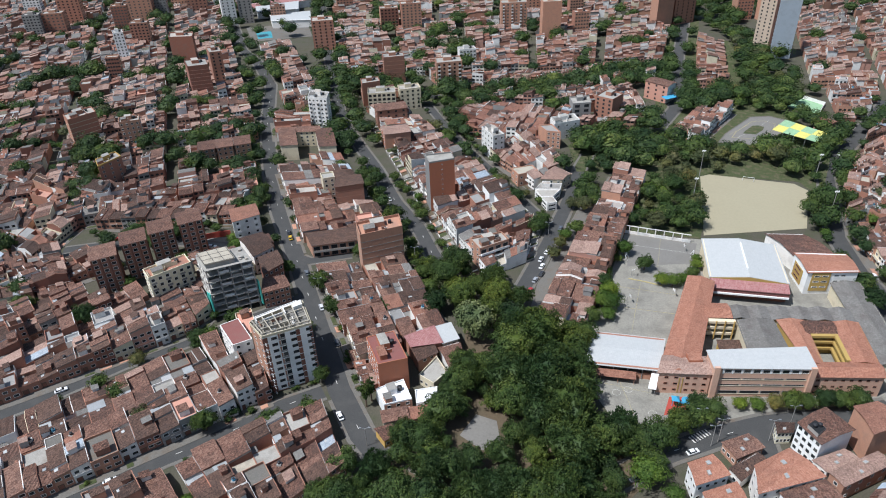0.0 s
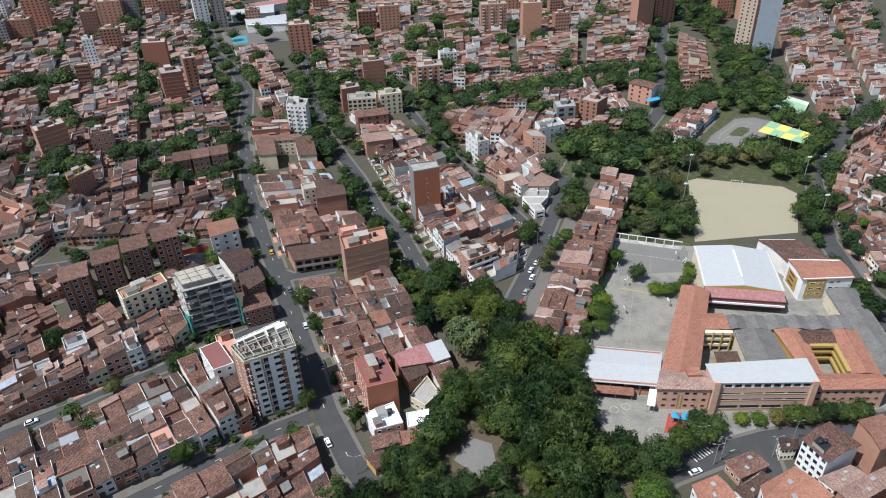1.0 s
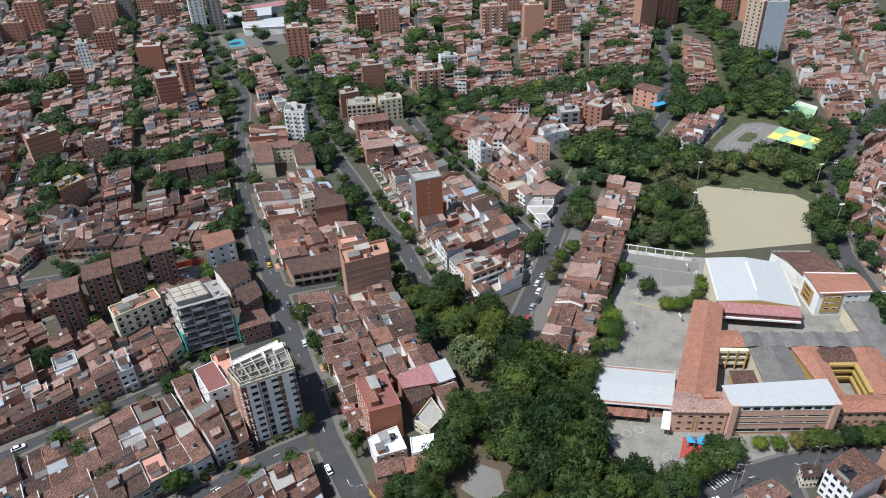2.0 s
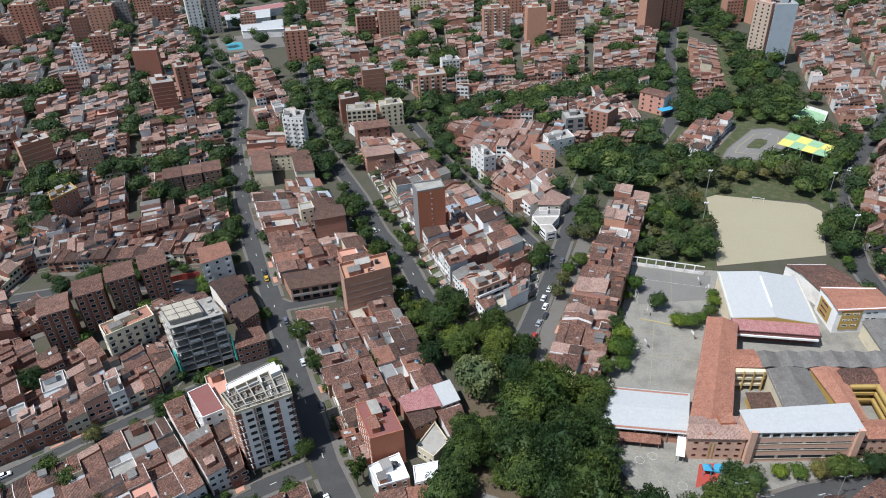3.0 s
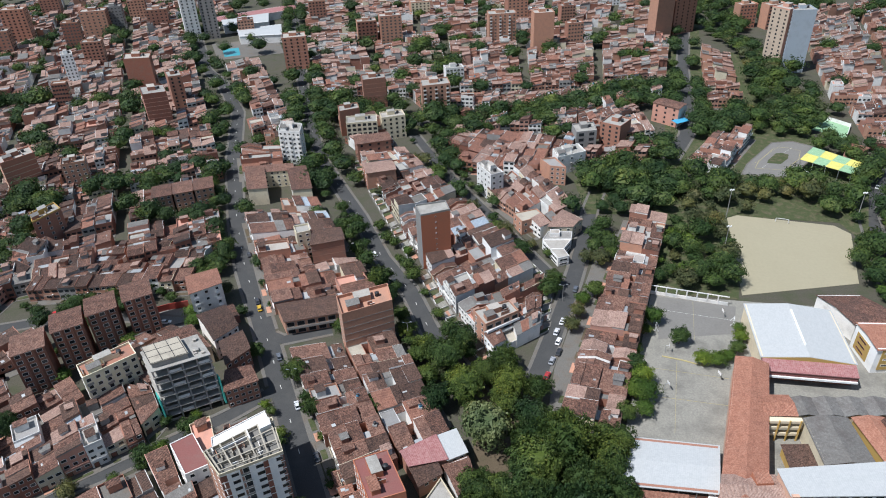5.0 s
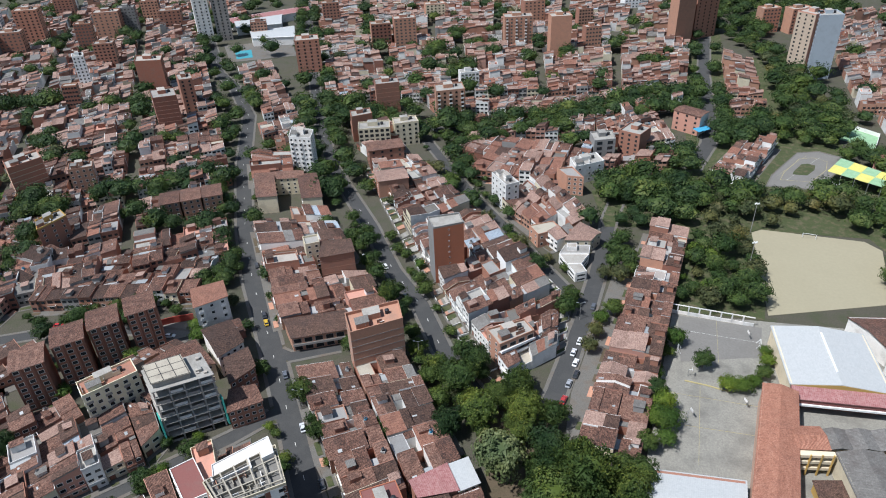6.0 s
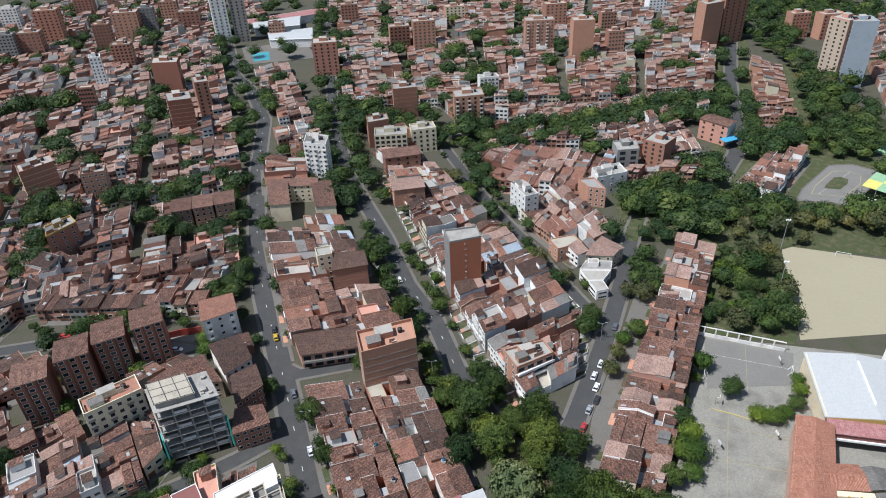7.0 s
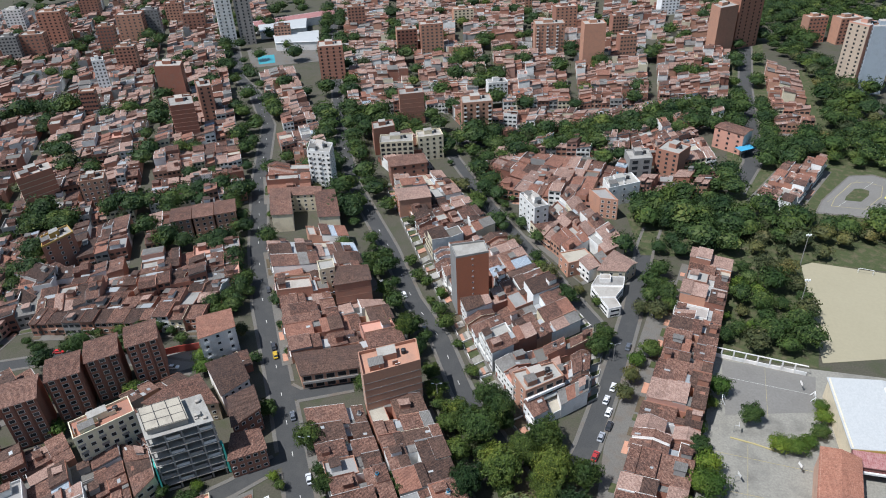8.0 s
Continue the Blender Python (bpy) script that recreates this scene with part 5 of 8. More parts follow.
    for y in (0.6, D * 0.3, D * 0.62, D - 0.9):
        bm = MB()
        bm.solid(lot.ring(0.5, y, W - 0.5, y + 0.3, h + 1.28), lot.ring(0.5, y, W - 0.5, y + 0.3, h + 1.6), "deck")
        bm.part("roof_beam", root)
    rr = random.Random(21)
    for k in range(22):
        x, y, t = rr.uniform(0.8, W - 4.0), rr.uniform(0.8, D - 4.0), rr.uniform(0.8, 1.28)
        w, d = (rr.uniform(1.6, 3.6), 0.16) if k % 2 else (0.16, rr.uniform(1.6, 3.6))
        wl = MB()
        wl.solid(lot.ring(x, y, x + w, y + d, h - 0.02), lot.ring(x, y, x + w, y + d, h + t), rr.choice(("deck", "deck", "brick_pale", "white")))
        wl.part("half_built_wall", root)
    for x0, y0, x1, y1, t in ((W * 0.2, D * 0.72, W * 0.6, D * 0.74, 1.9), (W * 0.6, D * 0.6, W * 0.62, D * 0.95, 2.3), (W * 0.78, D * 0.7, W * 0.95, D * 0.9, 2.6), (W * 0.1, D * 0.8, W * 0.12, D * 0.97, 1.6)):
        wl = MB()
        wl.solid(lot.ring(x0, y0, x1, y1, h), lot.ring(x0, y0, x1, y1, h + t), "white")
        wl.part("roof_wall", root)
    BUILT.append([lerp(lot.mid, p, 1.2) for p in lot.c])


def frame_building():
    """A concrete frame of eight floors, its sides still open, with turquoise netting at the corners."""
    lot = Lot((-136.5, 195), (-121.5, 205), (-130.5, 214), (-145, 203.5))
    W, D, n, fh = lot.w, lot.d, 8, 2.85
    root = empty("construction_building", (*lot.mid, 0))
    tagged(root, "bare concrete frame of flats still under construction", "building", "apartment blocks")
    for f in range(1, n + 1):
        z = f * fh
        sl = MB()
        sl.solid(lot.ring(-0.25, -0.35, W + 0.25, D, z - 0.26), lot.ring(-0.25, -0.35, W + 0.25, D, z), "concrete", "slab")
        sl.part("floor_slab", root)
        for k in range(4):
            x = W * k / 4 + 0.3
            if (f + k) % 2:
                up = MB()
                up.solid(lot.ring(x, 0.1, x + W / 4 - 0.6, 0.25, z - fh), lot.ring(x, 0.1, x + W / 4 - 0.6, 0.25, z - fh + 1.0), "white" if k % 2 else "concrete")
                up.part("parapet", root)
            up = MB()
            up.solid(lot.ring(x, 2.9, x + W / 8 + (f * 7 + k * 3) % 4 * 0.4, 3.1, z - fh), lot.ring(x, 2.9, x + W / 8 + (f * 7 + k * 3) % 4 * 0.4, 3.1, z - 0.3), "concrete" if (f + k) % 3 else "white")
            up.part("infill_wall", root)
        for k in range(3):
            y = D * k / 3 + 0.6
            if (f * 2 + k) % 4:
                up = MB()
                up.solid(lot.ring(0.1, y, 0.3, y + D / 3 - 1.0, z - fh), lot.ring(0.1, y, 0.3, y + D / 3 - 1.0, z - fh + 1.9), "white")
                up.part("side_panel", root)
                up = MB()
                up.solid(lot.ring(W - 0.3, y, W - 0.1, y + D / 3 - 1.0, z - fh), lot.ring(W - 0.3, y, W - 0.1, y + D / 3 - 1.0, z - fh + 1.4), "grey")
                up.part("side_panel", root)
    for x in (0, W / 4, W / 2, W * 0.75, W - 0.5):
        for y in (0, D / 3, D * 0.66, D - 0.5):
            po = MB()
            po.solid(lot.ring(x, y, x + 0.5, y + 0.5, 0), lot.ring(x, y, x + 0.5, y + 0.5, n * fh - 0.05), "concrete")
            po.part("column", root)
    z = n * fh
    dk = MB()
    dk.solid(lot.ring(0.4, 1.0, W * 0.68, D - 0.6, z + 1.9), lot.ring(0.4, 1.0, W * 0.68, D - 0.6, z + 2.2), "deck")
    dk.solid(lot.ring(0.8, 1.4, W * 0.66, D - 1.0, z), lot.ring(0.8, 1.4, W * 0.66, D - 1.0, z + 1.95), "concrete")
    dk.part("roof_deck", root, "pale concrete deck with form joints")
    for k in range(4):
        jt = MB()
        x = 0.5 + k * (W * 0.66 - 0.6) / 3
        jt.solid(lot.ring(x, 1.1, x + 0.2, D - 0.7, z + 2.19), lot.ring(x, 1.1, x + 0.2, D - 0.7, z + 2.26), "tank")
        jt.part("deck_rib", root)
        jt = MB()
        y = 1.1 + k * (D - 2.0) / 3
        jt.solid(lot.ring(0.5, y, W * 0.67, y + 0.2, z + 2.19), lot.ring(0.5, y, W * 0.67, y + 0.2, z + 2.25), "tank")
        jt.part("deck_rib", root)
    rr = random.Random(4)
    for k in range(7):
        x, y = rr.uniform(W * 0.72, W - 1.5), rr.uniform(1, D - 2)
        st = MB()
        st.solid(lot.ring(x, y, x + rr.uniform(0.5, 1.4), y + rr.uniform(0.5, 1.6), z), lot.ring(x, y, x + 1.0, y + 1.0, z + rr.uniform(0.4, 1.1)), rr.choice(("bright", "concrete", "slab")))
        st.part("stacked_material", root)
    for x0, x1, y, z1 in ((-0.9, -0.4, -0.1, 11.5), (-0.8, -0.35, 3.4, 10.0), (W + 0.3, W + 0.8, -0.2, 12.5), (W + 0.3, W + 0.75, 3.2, 9.0)):
        nt = MB()
        nt.solid(lot.ring(x0, y - 1.2, x1, y + 2.6, 1.5), lot.ring(x0 + 0.2, y - 0.2, x1 + 0.1, y + 1.9, z1), "netting")
        nt.part("netting", root, "turquoise safety netting")
    BUILT.append([lerp(lot.mid, p, 1.2) for p in lot.c])


white_tower()
frame_building()
apartment("apartment_building", [(-102.5, 165.6), (-90, 178.8), (-96, 186.2), (-107.5, 174.2)], 19.3, 7, "white", "white block of flats with a bright flat roof", front=(1, 3), cols=3, roof="bright", hut=False, parapet=0.35)
apartment("apartment_building", [(-164, 196.5), (-152.5, 210), (-158.5, 215.5), (-170, 202)], 15, 5, "ivory", "ivory five-storey flats with dark balconies", cols=6, roof="brick", win=(1.5, 1.5), balcony="grey")
apartment("apartment_building", [(-85, 232), (-69, 242), (-73, 252), (-90, 242)], 20, 7, "brick_pale", "plain brick block of flats with concrete floor bands", front=(), bands="slab", roof="brick_pale", parapet=1.3)
apartment("apartment_building", [(-67.5, 292.5), (-56, 298.5), (-59, 306), (-71.5, 301)], 27, 10, "slim_brick", "tall slim orange brick tower with grey corners", front=(0,), cols=1, win=(0.7, 0.55), side="grey", hut=False)
apartment("apartment_building", [(-58.5, 162.7), (-49.3, 167.3), (-57.6, 180.7), (-66.5, 175.8)], 14, 5, "slim_brick", "orange brick flats with a dull red roof terrace", front=(3,), cols=3, roof="magenta")
apartment("apartment_building", [(-113.5, 166.5), (-108, 171), (-118.5, 181.5), (-123.5, 176.5)], 12, 4, "white", "narrow white flats with a dull red roof", cols=2, roof="magenta", hut=False)
for x, y in ((-193, 201), (-187, 214), (-180, 224.5), (-171, 234)):
    # dark brick on the sides puts their deep shade into the wall colour
    apartment("apartment_building", [(x, y), (x + 8, y + 6.5), (x + 1, y + 16), (x - 7, y + 9.5)], 18, 7, "brick", "red brick slab of flats with projecting piers", front=(0, 2), cols=3, roof="tile", win=(1.9, 1.6), piers="brick_dark", side="brick_dark")
apartment("apartment_building", [(-152.5, 248), (-143, 256.5), (-149.5, 266), (-159.5, 259)], 13, 4, "white", "white flats under an orange tiled roof", cols=3, roof="tile_new", balcony="bright")
for x, y in ((-168, 342), (-144.5, 343.5)):
    apartment("apartment_building", [(x, y), (x + 9.5, y + 2.5), (x - 2.5, y + 28), (x - 12, y + 25.5)], 9.5, 4, "cream", "cream walk-up flats with a tiled roof", cols=3, roof="tile", front=(1, 3))
apartment("apartment_building", [(-168, 362), (-152, 366), (-155, 374), (-172, 370)], 9.5, 4, "cream", "cream walk-up flats with a tiled roof", cols=5, roof="tile", front=(0,))
apartment("apartment_building", [(-166.5, 388), (-153.5, 387), (-156, 399), (-170, 402)], 22, 8, "white", "white eight-storey flats with narrow balconies", cols=5, balcony="white")
for k in range(3):
    apartment("apartment_building", [(-212 + 9 * k, 326 + 5 * k), (-204 + 9 * k, 330.5 + 5 * k), (-210 + 9 * k, 342 + 5 * k), (-218 + 9 * k, 337.5 + 5 * k)], 11, 4, "brick_pale", "brick walk-up flats", cols=3, roof="tile", front=(0,))
apartment("apartment_building", [(-300, 335), (-291, 350), (-300, 358), (-309, 343)], 22, 8, "brick", "brick slab with a pale lattice of floors", cols=4, front=(), bands="cream")
apartment("apartment_building", [(-274.5, 346), (-264, 352), (-269, 360), (-279.5, 354)], 17, 6, "brick_pale", "salmon brick flats", cols=4, front=(0, 1))
apartment("apartment_building", [(-250, 289), (-245, 303), (-252, 308), (-257, 297)], 16, 6, "brick", "brick flats with an ochre stair tower", cols=3, front=(0, 1), side="ochre")
apartment("apartment_building", [(-330, 505), (-311, 509), (-317, 522), (-337, 519)], 25, 9, "brick_dark", "dark brick slab of flats", front=(1,), cols=4)
apartment("apartment_building", [(-275, 435), (-262, 441.5), (-272, 456), (-286, 450)], 24, 9, "brick_dark", "dark brick flats with pale bands", front=(), bands="pink")
apartment("apartment_building", [(-276, 470), (-268, 474), (-276, 486), (-285, 482)], 24, 9, "brick", "brick flats with pale bands", front=(0, 1), cols=2)
apartment("apartment_building", [(-384, 510), (-376.5, 513.5), (-383, 522), (-390, 518)], 26, 10, "bright", "slender white tower of flats", front=(0, 1), cols=3, win=(1.1, 1.2))
apartment("apartment_building", [(-352, 640), (-340, 646), (-347, 657), (-359, 651)], 52, 18, "white", "tall white tower of flats", front=(0, 1), cols=3)
apartment("apartment_building", [(-338, 648), (-326, 654), (-333, 664), (-344, 659)], 48, 17, "grey", "tall grey tower of flats", front=(0, 1), cols=3)
apartment("apartment_building", [(-228, 562), (-210, 568), (-216, 582), (-233, 577)], 25, 9, "brick", "brick block of flats with pale bands", front=(0,), cols=4, bands="pink")
apartment("apartment_building", [(-142, 481), (-127.5, 487), (-131, 497), (-146, 492)], 20, 7, "brick", "plain brick block of flats", front=(), bands="brick_pale")
apartment("apartment_building", [(-145, 434), (-134, 441), (-138, 450), (-149, 444)], 16, 6, "brick", "plain brick block of flats", front=())
apartment("apartment_building", [(-98.5, 465), (-81, 471.5), (-85, 484), (-102, 478)], 22, 8, "brick_pale", "salmon brick and white flats", cols=5, front=(0,), balcony="white")
apartment("apartment_building", [(-137, 420), (-119, 425), (-122, 436), (-140, 431)], 14, 5, "cream", "pale flats with open loggias", cols=6, front=(0,), opening=True, win=(2.0, 1.8))
apartment("apartment_building", [(-117.5, 430), (-104, 436), (-108, 445), (-121, 439)], 14, 5, "cream", "cream flats", cols=4, front=(0, 1))
apartment("apartment_building", [(-124, 396), (-106, 404), (-111, 415), (-129, 407)], 12, 4, "brick", "brick flats at the head of the block", cols=4, front=(0, 3), roof="tile")
apartment("apartment_building", [(-33, 612), (-17, 616), (-20, 628), (-36, 624)], 32, 12, "brick_pale", "orange brick tower of flats", cols=3, front=(1,))
apartment("apartment_building", [(-72, 637), (-49, 643), (-52, 655), (-75, 650)], 25, 9, "brick_pale", "orange brick flats with white balconies", cols=6, front=(0,), balcony="white")
apartment("apartment_building", [(67, 650), (82, 662), (76, 676), (62, 664)], 36, 13, "brick_pale", "tall brick tower of flats", front=(1,), cols=3)
# deeper brick than the tower before it: shade painted as wall colour
apartment("apartment_building", [(84, 668), (104, 684), (96, 700), (76, 684)], 42, 15, "brick", "tall dark brick tower of flats", front=(0,), cols=4)
apartment("apartment_building", [(137, 583), (146, 572), (156, 582), (147, 593)], 44, 16, "tower_tan", "tall tan tower of flats with salmon sides", front=(0, 3), cols=3, side="pink")
apartment("apartment_building", [(148, 570), (164, 572), (163, 586), (150, 584)], 44, 16, "tower_grey", "tall blue-grey tower of flats", front=(3,), cols=3)
apartment("apartment_building", [(-52.5, 369), (-44, 356), (-38, 360), (-47, 373)], 15, 5, "white", "white flats at the side of the lane", cols=4, front=(0, 1))
apartment("apartment_building", [(-1, 418), (10.5, 421.5), (9, 434), (-3.5, 430)], 13, 4, "grey", "grey flats with dark balconies", cols=2, front=(0,), win=(3, 1.8))
apartment("apartment_building", [(-11, 390), (4, 399), (0, 409), (-14, 401)], 10, 3, "white", "white flat-roofed house", cols=3, front=(0, 1))
apartment("apartment_building", [(13, 434), (24, 428), (31, 440), (20, 447)], 13, 5, "brick", "brick flats", cols=3, front=(0, 3))
apartment("apartment_building", [(47, 472), (61, 461), (67, 470), (54, 480)], 12, 4, "pink", "salmon and white flats", cols=3, front=(0, 3), side="white", roof="tile")
apartment("apartment_building", [(73.8, 160.7), (78.3, 153.2), (89.1, 160.6), (83.5, 168.4)], 10.6, 4, "bright", "white flats with a tiled roof", cols=4, front=(0, 3), roof="tile", win=(1.5, 1.5))
# no real hollow: the black top of a solid block is the well's shade
well = MB()
well.solid([(75.6, 158.8, 10.9), (77.6, 155.4, 10.9), (80.4, 158.2, 10.9), (78.2, 161.2, 10.9)], [(75.6, 158.8, 12.3), (77.6, 155.4, 12.3), (80.4, 158.2, 12.3), (78.2, 161.2, 12.3)], "grey", "dark")
tagged(well.thing("tank_well"), "solid roof block, its black top standing for a shaded well", "roof well")
for x, y in ((77.2, 158.2), (78.8, 158.8)):
    tk = MB()
    tk.drum(x, y, 12.28, 13.3, 0.62, 0.66, "tank", 12)
    tk.drum(x, y, 13.3, 13.5, 0.6, 0.25, "tank", 12)
    tagged(tk.thing("water_tank"), "black plastic tank in the roof well", "water tank")
apartment("apartment_building", [(93.4, 158), (104, 164), (98.5, 171.5), (91, 168.2)], 12.5, 4, "brick_pale", "salmon brick flats", cols=3, front=(), roof="tile_new")

apartment("apartment_building", [(-114.5, 284.5), (-101.5, 290.5), (-106, 300), (-117, 297)], 15, 5, "brick", "plain brick flats with pale floor bands", front=(), bands="brick_pale", roof="tile_old", hut=False)
apartment("apartment_building", [(-125, 295.5), (-119.5, 298.5), (-122.5, 304.5), (-128.5, 301.5)], 13, 5, "cream", "narrow cream flats between terraced roofs", front=(0, 1), cols=2, hut=False)
apartment("apartment_building", [(-112.5, 243), (-90.5, 252), (-97.5, 262), (-119.5, 253)], 6.4, 2, "brick_pale", "brick house with long grey balconies and a tiled roof", front=(), cols=6, roof="tile_old", loggia="grey")
apartment("apartment_building", [(-35.5, 244), (-24, 253.5), (-28, 259.5), (-41, 252)], 10.5, 4, "brick_pale", "brick flats with white balconies and a terrace", front=(3,), cols=3, loggia="bright")
modern = empty("modern_house", (-9, 312, 0))
tagged(modern, "low white modern house with stepped flat roofs", "house")
for ring, h in (([(-9.6, 300.4), (-4.9, 302.8), (-7.2, 308.4), (-13.2, 307.4)], 4.3), ([(-13.2, 307.4), (-7.2, 308.4), (-4.0, 316), (-16.8, 314.5)], 4.4), ([(-16.8, 314.5), (-4.0, 316), (-3.5, 322.6), (-14.4, 321.8)], 4.8), ([(-13.6, 317.2), (-9.2, 317.7), (-9.4, 321.2), (-13.6, 320.8)], 6.4)):
    lot = Lot(*ring)
    mb = MB()
    mb.solid(lot.ring(0, 0, lot.w, lot.d, 0.1), lot.ring(0, 0, lot.w, lot.d, h), "white", "slab")
    mb.part("wall", modern)
    mb = MB()
    for x0, y0, x1, y1 in ((0, 0, lot.w, 0.2), (0, lot.d - 0.2, lot.w, lot.d), (0, 0.2, 0.2, lot.d - 0.2), (lot.w - 0.2, 0.2, lot.w, lot.d - 0.2)):
        mb.solid(lot.ring(x0, y0, x1, y1, h), lot.ring(x0, y0, x1, y1, h + 0.35), "white")
    mb.part("parapet", modern)
    for a, b in ((0, 1), (1, 2), (3, 0)):
        L = math.dist(lot.c[a], lot.c[b])
        for z in (0.5, 2.6):
            if h < 6 and L > 4:
                placed("window", WINDOW, modern, facing(lot.c[a], lot.c[b], L * 0.1, z, L * 0.8, 1.1))
BUILT.append([(-18, 322), (-17, 314), (-11, 300), (-3, 302), (-2, 318), (-3, 324)])
apartment("corner_house", [(-14.5, 324), (-3.4, 324.6), (1.2, 332), (-8, 340)], 6.2, 2, "cream", "cream corner house under pale tiles", front=(0, 1), cols=3, roof="tile_pale", hut=False, group="houses by the lane")
apartment("corner_house", [(-26.6, 325.5), (-16.5, 332), (-20.5, 338.5), (-31, 333)], 7, 2, "brick_pale", "pale brick house with a tan roof terrace", front=(0, 3), cols=3, roof="deck", hut=False, parapet=0.5, group="houses by the lane")
apartment("apartment_building", [(-15.1, 379.2), (-6.6, 378), (-12.6, 390), (-20.4, 387.7)], 10, 4, "brick_pale", "pale brick flats with a grey flat roof", front=(0, 1), cols=3, roof="grey", hut=False)
apartment("apartment_building", [(-110.5, 364), (-96, 370), (-101, 381), (-116, 375)], 10, 4, "brick_pale", "brick flats with a roof room", front=(3,), cols=3, side="brick", roof="tile_pale")
apartment("apartment_building", [(-54.5, 153.2), (-46, 157.4), (-51, 166), (-59.3, 159.9)], 5, 2, "brick_pale", "brick house with a bright white flat roof", front=(0,), cols=3, roof="bright", parapet=0.6, side="bright")
apartment("apartment_building", [(-44.2, 156), (-38.2, 158.6), (-38.8, 164.8), (-46, 162)], 4.6, 2, "bright", "white house with bright terraces", front=(0, 1), cols=3, roof="bright", parapet=0.5, hut=False)
apartment("low_house", [(-46.5, 170), (-40.5, 166.5), (-36.8, 173), (-42.3, 180.5)], 4, 1, "cream", "low house with a pale paved terrace", front=(0,), cols=3, roof="slab", parapet=0.7, hut=False, group="low houses by the wood")

for ring, h, wall, roofing in (([(-53, 146.5), (-45.5, 150), (-47.5, 154.5), (-55, 151)], 4.4, "cream", "tile"), ([(-45, 149.5), (-40.5, 152), (-41, 156.5), (-46.5, 154.5)], 3.8, "brick_pale", "tile_new"), ([(-51, 140), (-47.5, 143), (-50.5, 147), (-55, 144)], 3.6, "ochre", "tile")):
    apartment("low_house", ring, h, 1, wall, "low house with a tiled roof by the wood", front=(0,), cols=2, roof=roofing, hut=False, group="low houses by the wood")

for ring, h, wall, roofing, label in (
        ([(-159, 220.5), (-147.5, 218.1), (-134, 225), (-147.4, 236)], 7.5, "cream", "tile", "long low house under mottled tiles"),
        ([(-133, 226.5), (-127.7, 235.5), (-138, 246.5), (-146, 239.6)], 9.5, "white", "tile_old", "white house with a tiled roof by the street corner"),
        ([(-123.1, 214.6), (-118.1, 223.5), (-124.8, 232.5), (-130.5, 225.8)], 9.5, "brick_dark", "tile_old", "dark brick house with a tiled roof on the street"),
        ([(-118.8, 203.4), (-109.9, 209.7), (-115.2, 216.5), (-122.8, 213)], 8, "brick", "tile", "brick house with white balconies on the street")):
    apartment("corner_house", ring, h, max(2, round(h / 2.9)), wall, label, front=(0, 1), cols=4, roof=roofing, hut=False, group="houses on the long street", win=(1.3, 1.2))

# mid-rise blocks in the distance
for x, y, h, w, wall, label in (
        (-509, 618, 33, 24, "brick", "tall brick slab of flats in the distance"), (-500, 581, 23, 22, "brick", "brick block of flats in the distance"), (-514, 570, 24, 17, "grey", "grey block of flats in the distance"),
        (-438, 598, 27, 16, "brick_dark", "dark brick tower in the distance"), (-445, 641, 26, 26, "brick_pale", "pale brick flats in the distance"), (-436, 661, 26, 18, "grey", "grey tower in the distance"),
        (-439, 706, 22, 19, "brick_pale", "pale brick block in the distance"), (-405, 683, 18, 23, "brick", "brick block of flats in the distance"), (-178, 632, 20, 19, "brick_dark", "dark brick flats in the distance"),
        (-157, 634, 24, 21, "brick_pale", "salmon brick flats in the distance"), (-52, 717, 20, 22, "brick_pale", "orange brick flats in the distance"), (-5, 693, 19, 15, "brick_pale", "orange brick block in the distance"),
        (1, 636, 18, 15, "brick_pale", "salmon brick block in the distance"), (42, 778, 14, 20, "bright", "white block in the distance"), (150, 691, 20, 18, "brick", "brick block beside the distant wood"),
        (174, 689, 20, 21, "brick", "brick block beside the distant wood"), (-147, 721, 16, 21, "cream", "cream block in the distance"), (-86, 526, 14, 15, "white", "white block of flats in the distance"),
        (-357, 463, 20, 11, "brick_dark", "narrow dark brick block in the distance"), (-299, 652, 16, 16, "brick_pale", "pale brick block by the sports centre"), (-597, 670, 22, 20, "white", "white block in the far distance"),
        (-395, 560, 21, 18, "brick", "brick block of flats in the distance"), (-245, 700, 22, 18, "brick", "brick block of flats in the distance"), (-100, 800, 24, 20, "brick_pale", "pale brick tower at the far edge"), (-560, 735, 30, 22, "brick", "brick tower at the far edge"), (-480, 790, 28, 22, "grey", "grey tower at the far edge")):
    apartment("apartment_building", [(x - w * 0.42, y), (x + w * 0.42, y + w * 0.3), (x + w * 0.22, y + w * 0.8), (x - w * 0.62, y + w * 0.5)], h, max(4, round(h / 2.8)), wall, label, front=(0, 1), cols=5, win=(1.6, 1.2), side="" if wall in ("grey", "bright", "white") else ("brick_pale" if wall != "brick_pale" else "brick"))

def awning(x, y, z, w, d, turn, mat, label):
    """A sloping sheet on four thin posts."""
    root = empty("awning", (x, y, 0))
    tagged(root, label, "awning")
    u = pose(x, y, 0, 0, 0, turn)
    sh = MB()
    q = [tuple(u @ Vector(p)) for p in ((0, 0, z - 0.4), (w, 0, z - 0.4), (w, d, z), (0, d, z))]
    sh.solid(q, [(a, b, c + 0.1) for a, b, c in q], mat)
    sh.part("sheet", root)
    for a, b, c in q:
        po = MB()
        po.beam((a, b, 0), (a, b, c + 0.02), 0.08, "steel")
        po.part("post", root)


awning(60, 455, 5.5, 10, 5, 35, "blue", "turquoise awning beside the salmon flats")

# ---- school ----


